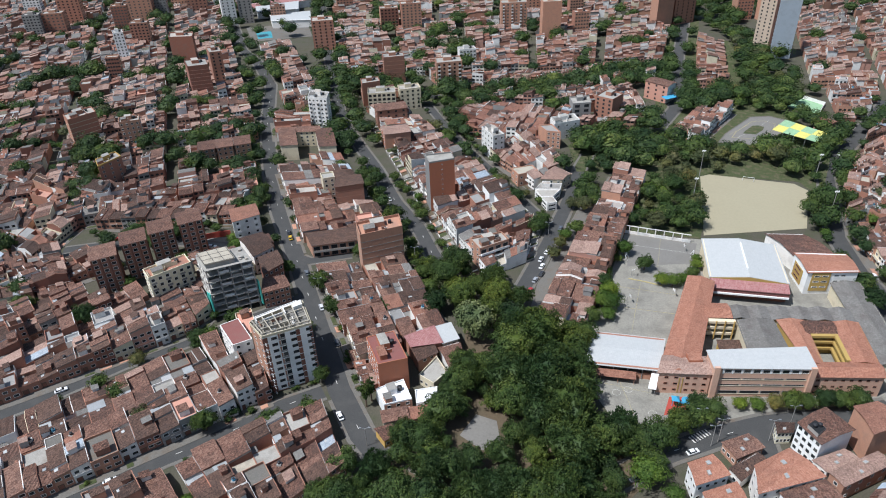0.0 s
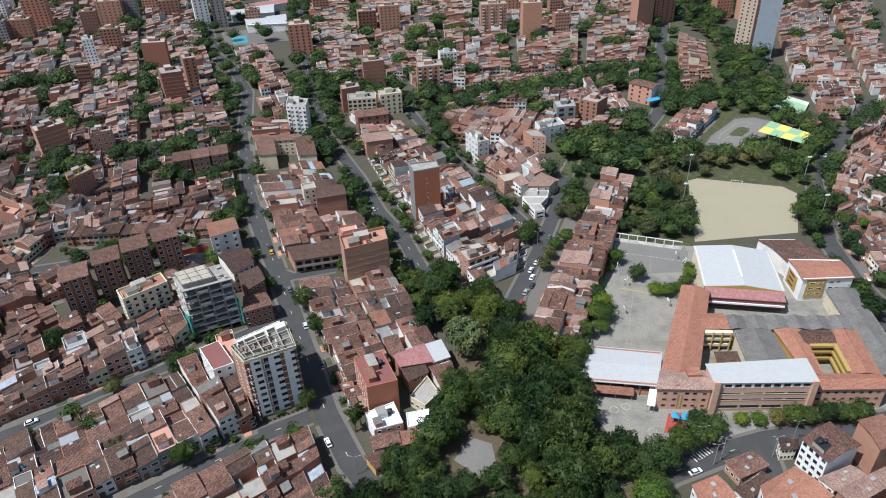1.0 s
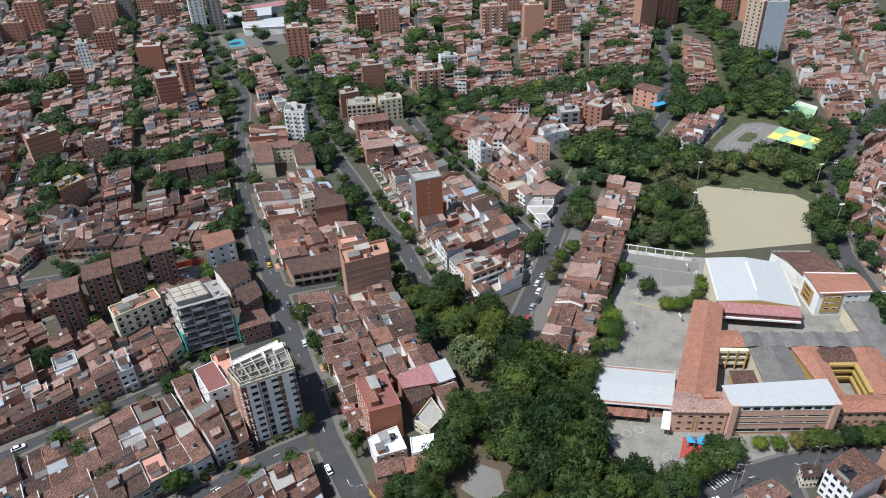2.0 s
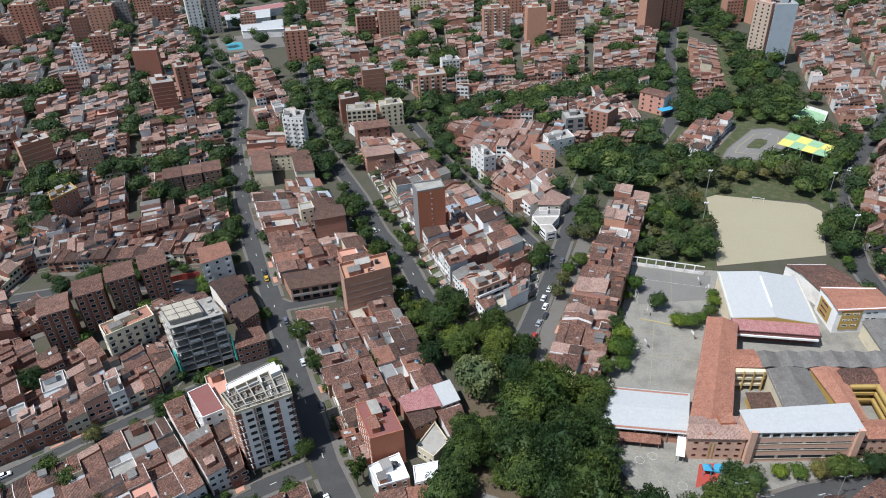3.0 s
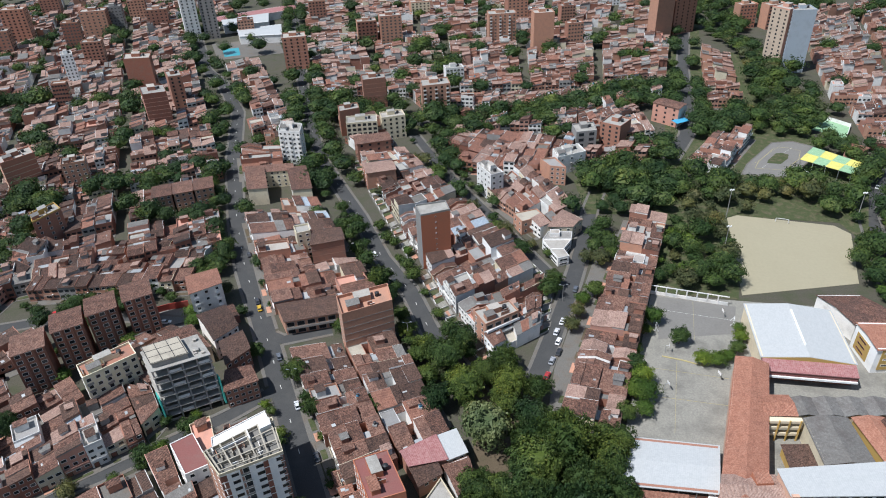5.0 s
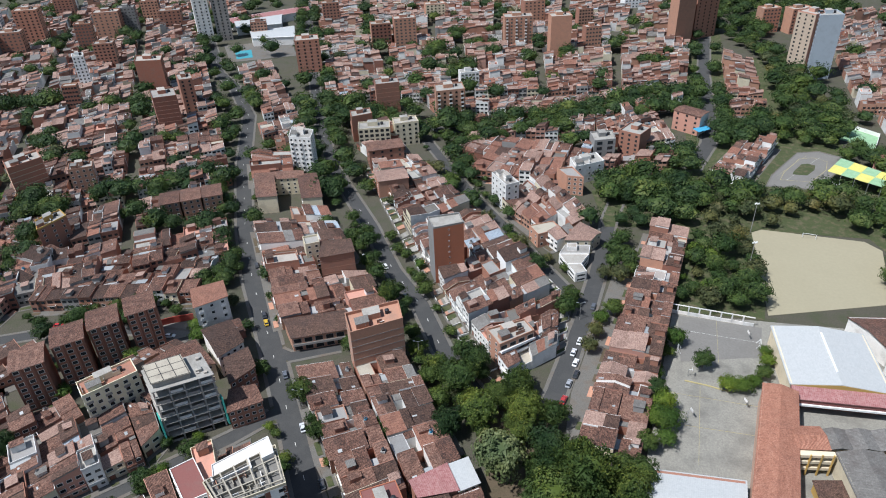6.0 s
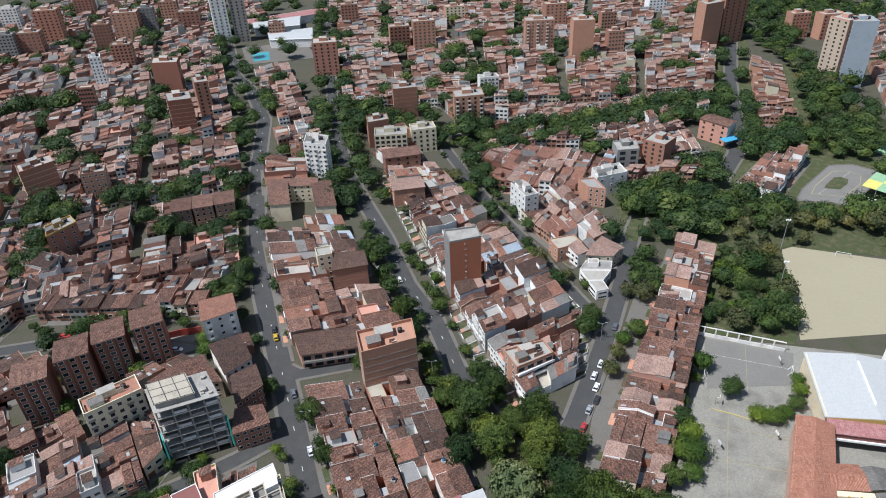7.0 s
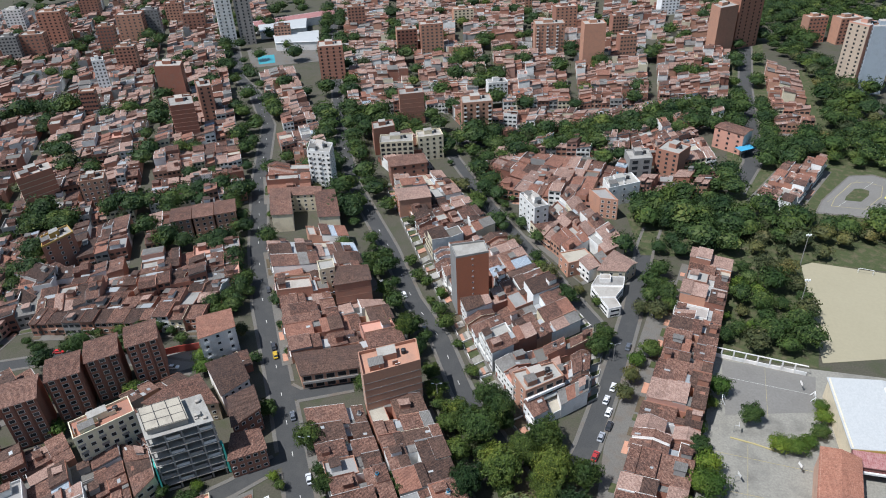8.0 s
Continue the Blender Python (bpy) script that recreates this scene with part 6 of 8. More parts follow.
def wing(root, name, corners, h, wall, roof, rise=1.6, ridge=0.5, z0=0.0):
    lot = Lot(*corners)
    wl, rf = MB(), MB()
    W, D = lot.w, lot.d
    wl.solid([(x, y, z0) for x, y in lot.c], [(x, y, h) for x, y in lot.c], wall)
    ym = D * ridge
    o = 0.5
    if 0 < ridge < 1:
        lot.slab(rf, -o, -o, W + o, ym, (h - 0.1, h - 0.1, h + rise, h + rise), roof, 0.2)
        lot.slab(rf, -o, ym, W + o, D + o, (h + rise, h + rise, h - 0.1, h - 0.1), roof, 0.2)
        for x0, x1 in ((0, 0.25), (W - 0.25, W)):
            wl.solid(lot.ring(x0, 0, x1, ym, h - 0.3), lot.ring(x0, 0, x1, ym, (h - 0.2, h - 0.2, h + rise - 0.2, h + rise - 0.2)), wall)
            wl.solid(lot.ring(x0, ym, x1, D, h - 0.3), lot.ring(x0, ym, x1, D, (h + rise - 0.2, h + rise - 0.2, h - 0.2, h - 0.2)), wall)
    else:
        a, b = (h + rise, h + 0.1) if ridge <= 0 else (h + 0.1, h + rise)
        wl.solid([lot.p(0, 0, h - 0.1), lot.p(W, 0, h - 0.1), lot.p(W, D, h - 0.1), lot.p(0, D, h - 0.1)], lot.ring(0, 0, W, D, (a - 0.2, a - 0.2, b - 0.2, b - 0.2)), wall)
        lot.slab(rf, -o, -o, W + o, D + o, (a, a, b, b), roof, 0.2)
    wl.part(name, root)
    rf.part("roof", root, ROOF_WORDS.get(roof, "metal sheet roof"))
    return lot


school = empty("school_building", (70, 200, 0))
tagged(school, "large brick school with tiled roofs round its courtyards", "school")
wing(school, "west_wing", [(47, 181), (60, 236), (50.5, 238.5), (35, 180)], 9, "salmon_brick", "tile_school", 1.1)
wing(school, "corner_block", [(34.6, 178.6), (51.5, 180.2), (50.5, 188.5), (36.5, 187)], 9.6, "salmon_brick", "tile_pale", 1.2)
wing(school, "front_wing", [(52, 179.5), (84, 184), (83, 194), (50.7, 187.5)], 13, "salmon_brick", "zinc", 0.3, 1.0)
wing(school, "east_wing", [(84, 184.8), (107, 188), (107, 194.5), (84, 191.5)], 9, "salmon_brick", "tile_school", 1.0)
wing(school, "east_wing", [(89, 191.7), (88, 215), (79.5, 214), (84, 191.3)], 9, "yellow", "tile_school", 0.8)
wing(school, "east_wing", [(107, 194.5), (107, 216.5), (98, 215.5), (98.5, 194)], 9, "yellow", "tile_school", 0.8)
wing(school, "east_wing", [(88, 207.5), (98, 208.8), (98, 216), (87, 214.7)], 9, "yellow", "tile", 0.8)
wing(school, "grey_wing", [(80, 197.5), (78, 214.5), (65.5, 213), (66.5, 196)], 8, "cream", "cement", 1.3)
for k in range(6):
    x = 63 + k * 7.4
    wing(school, "grey_wing", [(x + 7.3, 215.4 + k * 0.8), (x + 7.0, 222.5 + k * 0.8), (x, 221.6 + k * 0.8), (x + 0.3, 214.6 + k * 0.8)], 7.6, "cream", "cement", 0.9)
wing(school, "link_wing", [(53.5, 212.5), (63, 213.4), (62.5, 221.5), (55.5, 220.8)], 9, "cream", "tile_school", 1.0)
wing(school, "grey_range", [(119, 198), (117, 246.2), (106.2, 244.3), (109.2, 197)], 7, "cream", "cement", 1.0)
wing(school, "upper_block", [(96.5, 262.5), (112.8, 265), (104, 281), (88.5, 279.5)], 7.6, "white", "tile", 1.2)
yb = Lot((97, 245.4), (116.4, 248.7), (115, 261), (95.2, 259.5))
wing(school, "white_block", list(yb.c), 10.8, "bright", "tile_school", 0.6)
pn = MB()
pn.solid(yb.ring(1.8, -0.25, 9.2, 0.02, 1.6), yb.ring(1.8, -0.25, 9.2, 0.02, 10.6), "yellow")
pn.part("yellow_panel", school, "yellow rendered panel")
for f in range(3):
    for k in range(2):
        placed("window", WINDOW, school, facing(yb.c[0], yb.c[1], 2.6 + k * 3.2, 3.2 + f * 2.6, 2.4, 0.7, 0.28))
        placed("window", WINDOW, school, facing(yb.c[0], yb.c[1], 10.6 + k * 2.6, 3.2 + f * 2.6, 1.9, 0.7, 0.03))
# fronts of the school: ribbon windows, slits and the small windows of the brick corners
a, b = (52, 179.5), (84, 184)
L = math.dist(a, b)
for k in range(9):
    placed("window", WINDOW, school, facing(a, b, 3.2 + k * 3.1, 10.7, 2.5, 1.5, 0.04))
    pr = MB()
    u = facing(a, b, 2.6 + k * 3.1, 10.5, 0.5, 1, 0.12)
    q = [tuple(u @ Vector(p)) for p in ((0, 0, 0), (1, 0, 0), (1, 0.12, 0), (0, 0.12, 0))]
    pr.solid(q, [(x, y, 12.5) for x, y, _ in q], "bright")
    pr.part("white_pier", school)
for z, h2 in ((7.9, 0.6), (5.2, 0.6), (1.6, 1.3)):
    for k in range(4):
        placed("opening", OPENING, school, facing(a, b, 2.6 + k * 7.0, z, 6.6, h2, 0.04))
    sill = MB()
    u = facing(a, b, 2.2, z - 0.22, L - 4, 1, 0.14)
    q = [tuple(u @ Vector(p)) for p in ((0, 0, 0), (1, 0, 0), (1, 0.15, 0), (0, 0.15, 0))]
    sill.solid(q, [(x, y, z2 + 0.2) for x, y, z2 in q], "cream")
    sill.part("sill", school, "pale concrete sill")
for x0, x1 in ((-0.3, 1.6), (L - 1.6, L + 0.2)):
    fin = MB()
    u = facing(a, b, x0, 0, x1 - x0, 1, 0.9)
    q = [tuple(u @ Vector(p)) for p in ((0, 0, 0), (1, 0, 0), (1, 0.9, 0), (0, 0.9, 0))]
    fin.solid(q, [(x, y, 13.6) for x, y, _ in q], "salmon_brick")
    fin.part("end_fin", school)
a, b = (34.6, 178.6), (51.5, 180.2)
for f in range(3):
    for x in (2.0, 5.2, 9.0, 11.5, 14.6):
        placed("window", SLOT, school, facing(a, b, x, 1.4 + f * 2.7, 1.3, 0.9, 0.03))
col = MB()
for x in (6.9, 8.0):
    u = facing(a, b, x, 0.5, 0.35, 1, 0.1)
    q = [tuple(u @ Vector(p)) for p in ((0, 0, 0), (1, 0, 0), (1, 0.1, 0), (0, 0.1, 0))]
    col.solid(q, [(x2, y2, 7.2) for x2, y2, _ in q], "yellow")
col.part("yellow_strip", school)
a, b = (84, 184.8), (107, 188)
for f in range(3):
    for k in range(8):
        placed("window", SLOT, school, facing(a, b, 1.6 + k * 2.7, 1.2 + f * 2.7, 1.2, 0.9, 0.03))
# galleries round the courtyards
for yy, z in ((211.9, 2.2), (211.9, 4.8), (211.9, 7.4)):
    gl = MB()
    gl.solid([(50.5, 209.9, z), (64.5, 211.3, z), (64.5, 212.9, z), (50.5, 211.9, z)], [(50.5, 209.9, z + 1.0), (64.5, 211.3, z + 1.0), (64.5, 212.9, z + 1.0), (50.5, 211.9, z + 1.0)], "cream")
    gl.part("gallery", school, "cream concrete gallery")
for k in range(5):
    po = MB()
    x = 51 + k * 3.2
    po.box(x, 209.8 + k * 0.3, 0, x + 0.4, 210.2 + k * 0.3, 8.6, "ochre")
    po.part("gallery_post", school)
for z in (2.8, 5.7, 8.2):
    for q in ([(97.2, 194.5), (98.6, 194.6), (98.1, 208.7), (96.8, 208.6)], [(89.0, 206.2), (97.0, 207.2), (97.0, 208.6), (88.9, 207.5)]):
        gl = MB()
        gl.solid([(x, y, z) for x, y in q], [(x, y, z + 0.9) for x, y in q], "yellow")
        gl.part("gallery", school, "yellow gallery front")

bx = MB()
bx.solid([(44.5, 183.5, 9.2), (49, 184.2, 9.2), (48.4, 188, 9.2), (44, 187.4, 9.2)], [(44.5, 183.5, 11.6), (49, 184.2, 11.6), (48.4, 188, 11.6), (44, 187.4, 11.6)], "slim_brick", "tile_school")
bx.part("stair_head", school, "small orange stair head")
pn = MB()
u = facing(yb.c[3], yb.c[0], 2.0, 1.5, yb.d - 5.0, 1, 0.16)
q = [tuple(u @ Vector(p)) for p in ((0, 0, 0), (1, 0, 0), (1, 0.14, 0), (0, 0.14, 0))]
pn.solid(q, [(x, y, 8.4) for x, y, _ in q], "yellow")
pn.part("yellow_panel", school, "yellow rendered panel")
for f in range(3):
    placed("window", SLOT, school, facing(yb.c[3], yb.c[0], 3.4, 2.6 + f * 2.2, 5.0, 0.8, 0.2))
# a low classroom roof in the inner court
wing(school, "court_room", [(58.5, 197.5), (65.8, 198.5), (65.2, 206), (58, 205)], 3.6, "ochre", "tile_old", 0.5, 1.0)
hall = empty("sports_hall", (74, 254, 0))
tagged(hall, "sports hall with a pale metal roof and red canopy", "sports hall")
wing(hall, "wall", [(89, 240.3), (89.6, 269), (60, 270), (59.4, 240.8)], 8.2, "cream", "zinc", 1.6)
rl = MB()
rl.beam((74.3, 246, 10.0), (74.8, 266, 10.0), 0.35, "bright")
rl.part("ridge_vent", hall)
for name, y0, y1, z0, z1, z2, mat in (("canopy", -5.2, -0.3, 6.1, 6.4, 8.0, "red_sheet"), ("red_band", -4.9, -4.6, 4.4, 6.1, 6.1, "magenta"), ("white_band", -5.4, -4.6, 3.7, 4.4, 4.4, "bright"), ("glazed_front", -2.0, -0.4, 0.0, 6.0, 6.0, "brick_dark")):
    mb = MB()
    hl = Lot((59.4, 240.8), (89, 240.3), (89.6, 269), (60, 270))
    mb.solid(hl.ring(0, y0, hl.w, y1, z0), hl.ring(0, y0, hl.w, y1, (z1, z1, z2, z2)), mat)
    mb.part(name, hall)
mb = MB()
mb.solid([(59.5, 240.2, 7.7), (74.2, 239.95, 7.7), (88.9, 239.7, 7.7), (88.9, 239.9, 7.7), (74.2, 240.15, 7.7), (59.5, 240.4, 7.7)], [(59.5, 240.2, 8.0), (74.2, 239.95, 9.55), (88.9, 239.7, 8.0), (88.9, 239.9, 8.0), (74.2, 240.15, 9.55), (59.5, 240.4, 8.0)], "yellow")
mb.part("gable_panel", hall, "yellow gable strip")
shed = empty("covered_court", (24, 193, 0))
tagged(shed, "covered court with a pale metal roof", "shelter")
wing(shed, "roof_frame", [(9.5, 184), (35.5, 184), (38.5, 201), (13.5, 201.5)], 5.6, "brick", "zinc", 0.6, 0.5, 5.0)

mb = MB()
strip(mb, [(10.5, 184.8), (34.5, 184.8)], 0.15, 2.6, "brick_pale", 0.0)
mb.part("low_wall", shed, "low brick wall")
for k in range(6):
    for p, q in (((10.5, 184.4), (35.0, 184.4)), ((14.2, 200.8), (38.0, 200.4))):
        x, y = lerp(p, q, k / 5)
        mb = MB()
        mb.beam((x, y, 0), (x, y, 5.2), 0.16, "steel", n=8)
        mb.part("post", shed)

# low roofs at the edge of the wood
for ring, h, wall, roofing, ridge, label in (
        ([(-51.8, 181.9), (-41.4, 186), (-45.8, 193.3), (-55, 186.2)], 6.6, "brick", "red_sheet", 1.0, "brick house under a faded red metal roof"),
        ([(-40.9, 186), (-35.8, 189.4), (-40.1, 196.8), (-45.4, 193.4)], 6.2, "cream", "zinc", 1.0, "cream house under a pale metal roof"),
        ([(-48, 176.2), (-42.2, 181.2), (-44.8, 185.2), (-51.5, 181.6)], 5.8, "brick_pale", "tile_old", 0.5, "brick house under worn brown tiles"),
        ([(-36.5, 175.4), (-33.2, 183), (-35.5, 188.6), (-42, 184.4)], 5.0, "white", "tile", 0.5, "low white house under mottled tiles")):
    root = empty("low_house", (*Lot(*ring).mid, 0))
    tagged(root, label, "house", "low houses by the wood")
    wing(root, "wall", ring, h, wall, roofing, 0.9, ridge)
    for k in range(2):
        a, b = ring[k], ring[k + 1]
        for x in (0.25, 0.62):
            placed("window", WINDOW, root, facing(a, b, math.dist(a, b) * x, h - 2.0, 1.3, 1.1))
    BUILT.append([lerp(Lot(*ring).mid, p, 1.15) for p in ring])

# ---- terraces near at hand ----
block((-105, 228), (-62, 162), (-34, 186), (-69, 241), seed=1, width=7.2, slanted=0.85, storeys=2)
block((-170, 337), (-118, 247), (-82, 268), (-131, 341), seed=2, width=7.2, slanted=0.8)
block((-124, 398), (-87, 329), (-61, 355), (-99, 405), seed=3, lane=5, slanted=0.8, walls=("white", "white", "cream", "brick_pale"))
block((-86, 327), (-50, 262), (-19, 291), (-58, 351), seed=4, lane=5, slanted=0.85, walls=("white", "white", "bright", "cream", "brick_pale"))
block((-49, 261), (-25, 228), (-16, 240), (-15, 284), seed=5, lane=5, slanted=0.8, walls=("white", "bright", "cream"))
block((-46, 358), (-18, 323), (1, 342), (-31, 396), seed=6, slanted=0.7, walls=("white", "white", "cream", "brick_pale"), width=7.5, storeys=2)
block((24, 343), (-9, 208), (10, 206), (40, 338), rows=1, seed=7, slanted=0.85, width=7.0)
block((-159, 93), (-104, 146), (-133, 174), (-187, 122), seed=8, dark_tiled=True, storeys=(2, 1))
block((-103, 147), (-90, 159), (-110, 198), (-134, 177), seed=9, dark_tiled=True)
block((-76, 152), (-113, 121), (-85, 98), (-60, 128), seed=10, dark_tiled=True)
block((-116, 118.5), (-141, 97), (-112, 72), (-88, 95), seed=68, dark_tiled=True)
block((-75, 179), (-64, 162), (-60, 165), (-69, 182), rows=1, width=5, storeys=1, seed=69, slanted=1.0)
block((-195, 131), (-139, 185), (-158, 205), (-214, 151), seed=11, dark_tiled=True, lane=2.2)
block((-217, 156), (-175, 196), (-190, 210), (-236, 170), seed=12, dark_tiled=True)
block((-139, 232), (-157, 238), (-170, 222), (-146, 214), rows=2, seed=41, dark_tiled=True)
block((-187, 195), (-168, 214), (-158, 206), (-176, 187), rows=1, seed=42, dark_tiled=True)
block((-200, 196), (-236, 232), (-262, 216), (-226, 180), rows=2, seed=43, dark_tiled=True)
block((-230, 252), (-164, 266), (-168, 306), (-232, 281), seed=14, dark_tiled=True, slanted=0.0, tidy=True, width=6.0)
for ring, h, floors, wall, roofing, front, label in (
        ([(57.9, 133.8), (76.6, 142.6), (69.5, 151.2), (58.5, 143.3)], 9, 3, "white", "tile_school", (0, 3), "white house under a long orange tiled roof"),
        ([(82.2, 141.8), (97.5, 152.2), (95.3, 156), (79.6, 146)], 7, 2, "brick_pale", "tile_pale", (0, 3), "brick house with a tiled roof"),
        ([(79.4, 147.2), (89.5, 153.4), (86.6, 156.4), (76.5, 150.6)], 6, 2, "white", "tile_pale", (3,), "low white house with a tiled roof"),
        ([(41.7, 134.8), (51.1, 139.9), (47.5, 146.2), (40.3, 141.9)], 8, 2, "bright", "tile_school", (0, 3), "white house with orange tiles"),
        ([(55.6, 150), (64.2, 155.6), (60.6, 160), (52.4, 155.3)], 4, 1, "brick_pale", "tile", (0, 3), "low brick house with worn tiles"),
        ([(55.4, 141.8), (64.0, 150.5), (61.8, 152.8), (53, 145.4)], 4, 1, "white", "tile_old", (3,), "narrow white house with worn tiles"),
        ([(69.3, 161.3), (73.8, 162.3), (74.8, 166), (69.6, 165.4)], 5, 2, "ivory", "tile_old", (0, 3), "small ivory house at the street corner"),
        ([(44.5, 127), (55, 131), (53, 138), (43.5, 133)], 7, 2, "white", "tile_school", (0, 3), "white house with orange tiles"),
        ([(66, 131), (80, 136.5), (77, 142), (64, 135.5)], 8, 3, "bright", "tile", (0, 3), "white house with a tiled roof")):
    root = apartment("corner_house", ring, h, floors, wall, label, front=front, cols=4, roof=roofing, hut=False, group="houses below the school")
    lot = Lot(*ring)
    for k, (u, v) in enumerate(((0.2 + h * 0.03, 0.2), (0.75 - h * 0.02, 0.62))):
        if lot.d < 4 and k:
            break
        x, y, w, d = lot.w * u, lot.d * v, 0.7 + 0.4 * k, min(1.3, lot.d * 0.16)
        z = [h + 0.2 + (1 - abs(q - lot.d / 2) / (lot.d / 2 + 0.4)) * lot.d * 0.08 for q in (y, y + d)]
        fr = MB()
        fr.solid(lot.ring(x - 0.15, y - 0.15, x + w + 0.15, y + d + 0.15, (z[0], z[0], z[1], z[1])), lot.ring(x - 0.15, y - 0.15, x + w + 0.15, y + d + 0.15, (z[0] + 0.3, z[0] + 0.3, z[1] + 0.3, z[1] + 0.3)), "slab")
        curb = fr.part("skylight", root, "white framed rooflight")
        pn = MB()
        pn.solid(lot.ring(x, y, x + w, y + d, (z[0] + 0.25, z[0] + 0.25, z[1] + 0.25, z[1] + 0.25)), lot.ring(x, y, x + w, y + d, (z[0] + 0.33, z[0] + 0.33, z[1] + 0.33, z[1] + 0.33)), "skylight")
        sub(pn, "pane", curb, root)
block((84, 134), (112, 138), (112, 154), (99, 151), rows=2, width=8, seed=45, walls=("white", "pink", "bright"))
block((87, 457), (59, 405), (75, 396), (102, 447), rows=2, seed=17, slanted=0.7, walls=("white", "white", "bright", "cream"))
block((7, 423), (46, 445), (40, 470), (2, 450), seed=18)
block((-95, 392), (-10, 385), (0, 428), (-80, 440), seed=19)


block((-213, 232), (-236, 205), (-222, 196), (-198, 222), rows=2, seed=48, dark_tiled=True)
block((-121, 243), (-134, 262), (-146, 250), (-131, 234), rows=2, seed=50, dark_tiled=True)
block((-140, 187), (-137.5, 194), (-146, 203.5), (-157.5, 205), rows=1, seed=70, storeys=2)
block((-140, 216), (-158, 224), (-168, 214), (-150, 206), rows=2, seed=51, dark_tiled=True)
block((-172, 338), (-166, 328), (-128, 333), (-133, 344), rows=1, seed=52)
block((-197, 398), (-177, 357), (-158, 366), (-172, 402), rows=1, seed=53)
block((-104, 485), (-20, 482), (-10, 508), (-112, 498), rows=2, seed=71)
block((-20, 490), (30, 516), (24, 530), (-18, 508), rows=1, seed=72)
block((-212, 424), (-199, 400), (-165, 408), (-176, 432), rows=2, seed=54)
block((-128, 410), (-104, 410), (-128, 452), (-154, 440), rows=2, seed=55)
block((-150, 446), (-124, 444), (-112, 456), (-160, 474), rows=2, seed=56)
block((-100, 446), (-76, 442), (-70, 453), (-108, 456), rows=1, seed=57)
block((-72, 442), (0, 450), (0, 474), (-60, 452), rows=2, seed=58)
block((2, 404), (44, 407), (52, 424), (10, 420), rows=2, seed=59)
block((2, 452), (40, 474), (30, 500), (0, 478), rows=2, seed=60)
block((88, 118), (112, 126), (104, 140), (80, 134), rows=2, seed=61)
block((96, 156), (126, 160), (126, 180), (104, 176), rows=2, seed=62)
block((36, 108), (66, 118), (62, 132), (40, 124), rows=2, seed=63)
block((86, 455), (104, 446), (118, 480), (96, 492), rows=2, seed=64)


def beside(s, off):
    """A point s metres up the long straight street and off metres to its left."""
    return (-45 - 0.4985 * s - 0.867 * off, 124 + 0.8669 * s - 0.4985 * off)


for k, (near_edge, far_edge) in enumerate(((4, 60), (60, 128), (128, 195), (195, 262), (262, 330), (330, 400), (400, 470))):
    quarter(beside(205, near_edge), beside(205, far_edge), beside(845, far_edge), beside(845, near_edge), 1, 16, seed=20 + k)
quarter((-236, 170), (-236, 300), (-420, 330), (-330, 230), 3, 3, seed=30)
quarter(beside(330, -46), beside(330, -5), beside(800, -5), beside(800, -46), 1, 11, seed=31)
quarter((-182, 490), (66, 536), (90, 690), (-256, 650), 5, 5, seed=32)
quarter((-258, 655), (92, 700), (130, 870), (-330, 850), 6, 6, seed=33)
quarter((-100, 445), (60, 500), (60, 530), (-110, 458), 3, 1, seed=34)
quarter((80, 490), (110, 494), (123, 606), (95, 616), 1, 5, seed=35, green=0.2, walls=("brick_pale", "pink", "cream", "brick_pale"))
block((131, 322), (140, 345), (160, 340), (150, 300), seed=65)
block((132, 262), (130, 296), (150, 300), (152, 262), seed=66)
block((147, 362), (172, 396), (190, 380), (168, 345), seed=67)
quarter((126, 300), (190, 330), (230, 500), (160, 420), 1, 6, seed=36, walls=("brick_pale", "pink", "cream", "white", "brick_pale"))
quarter((134, 230), (180, 240), (200, 330), (135, 300), 1, 3, seed=37, walls=("brick_pale", "pink", "cream", "white", "brick_pale"))
quarter((160, 500), (255, 500), (320, 800), (196, 735), 2, 8, seed=38, green=0.3, walls=("brick_pale", "pink", "cream", "white", "brick_pale"))
quarter((158, 420), (220, 405), (250, 515), (166, 495), 2, 3, seed=39, green=0.4, walls=("brick_pale", "pink", "cream", "white", "brick_pale"))

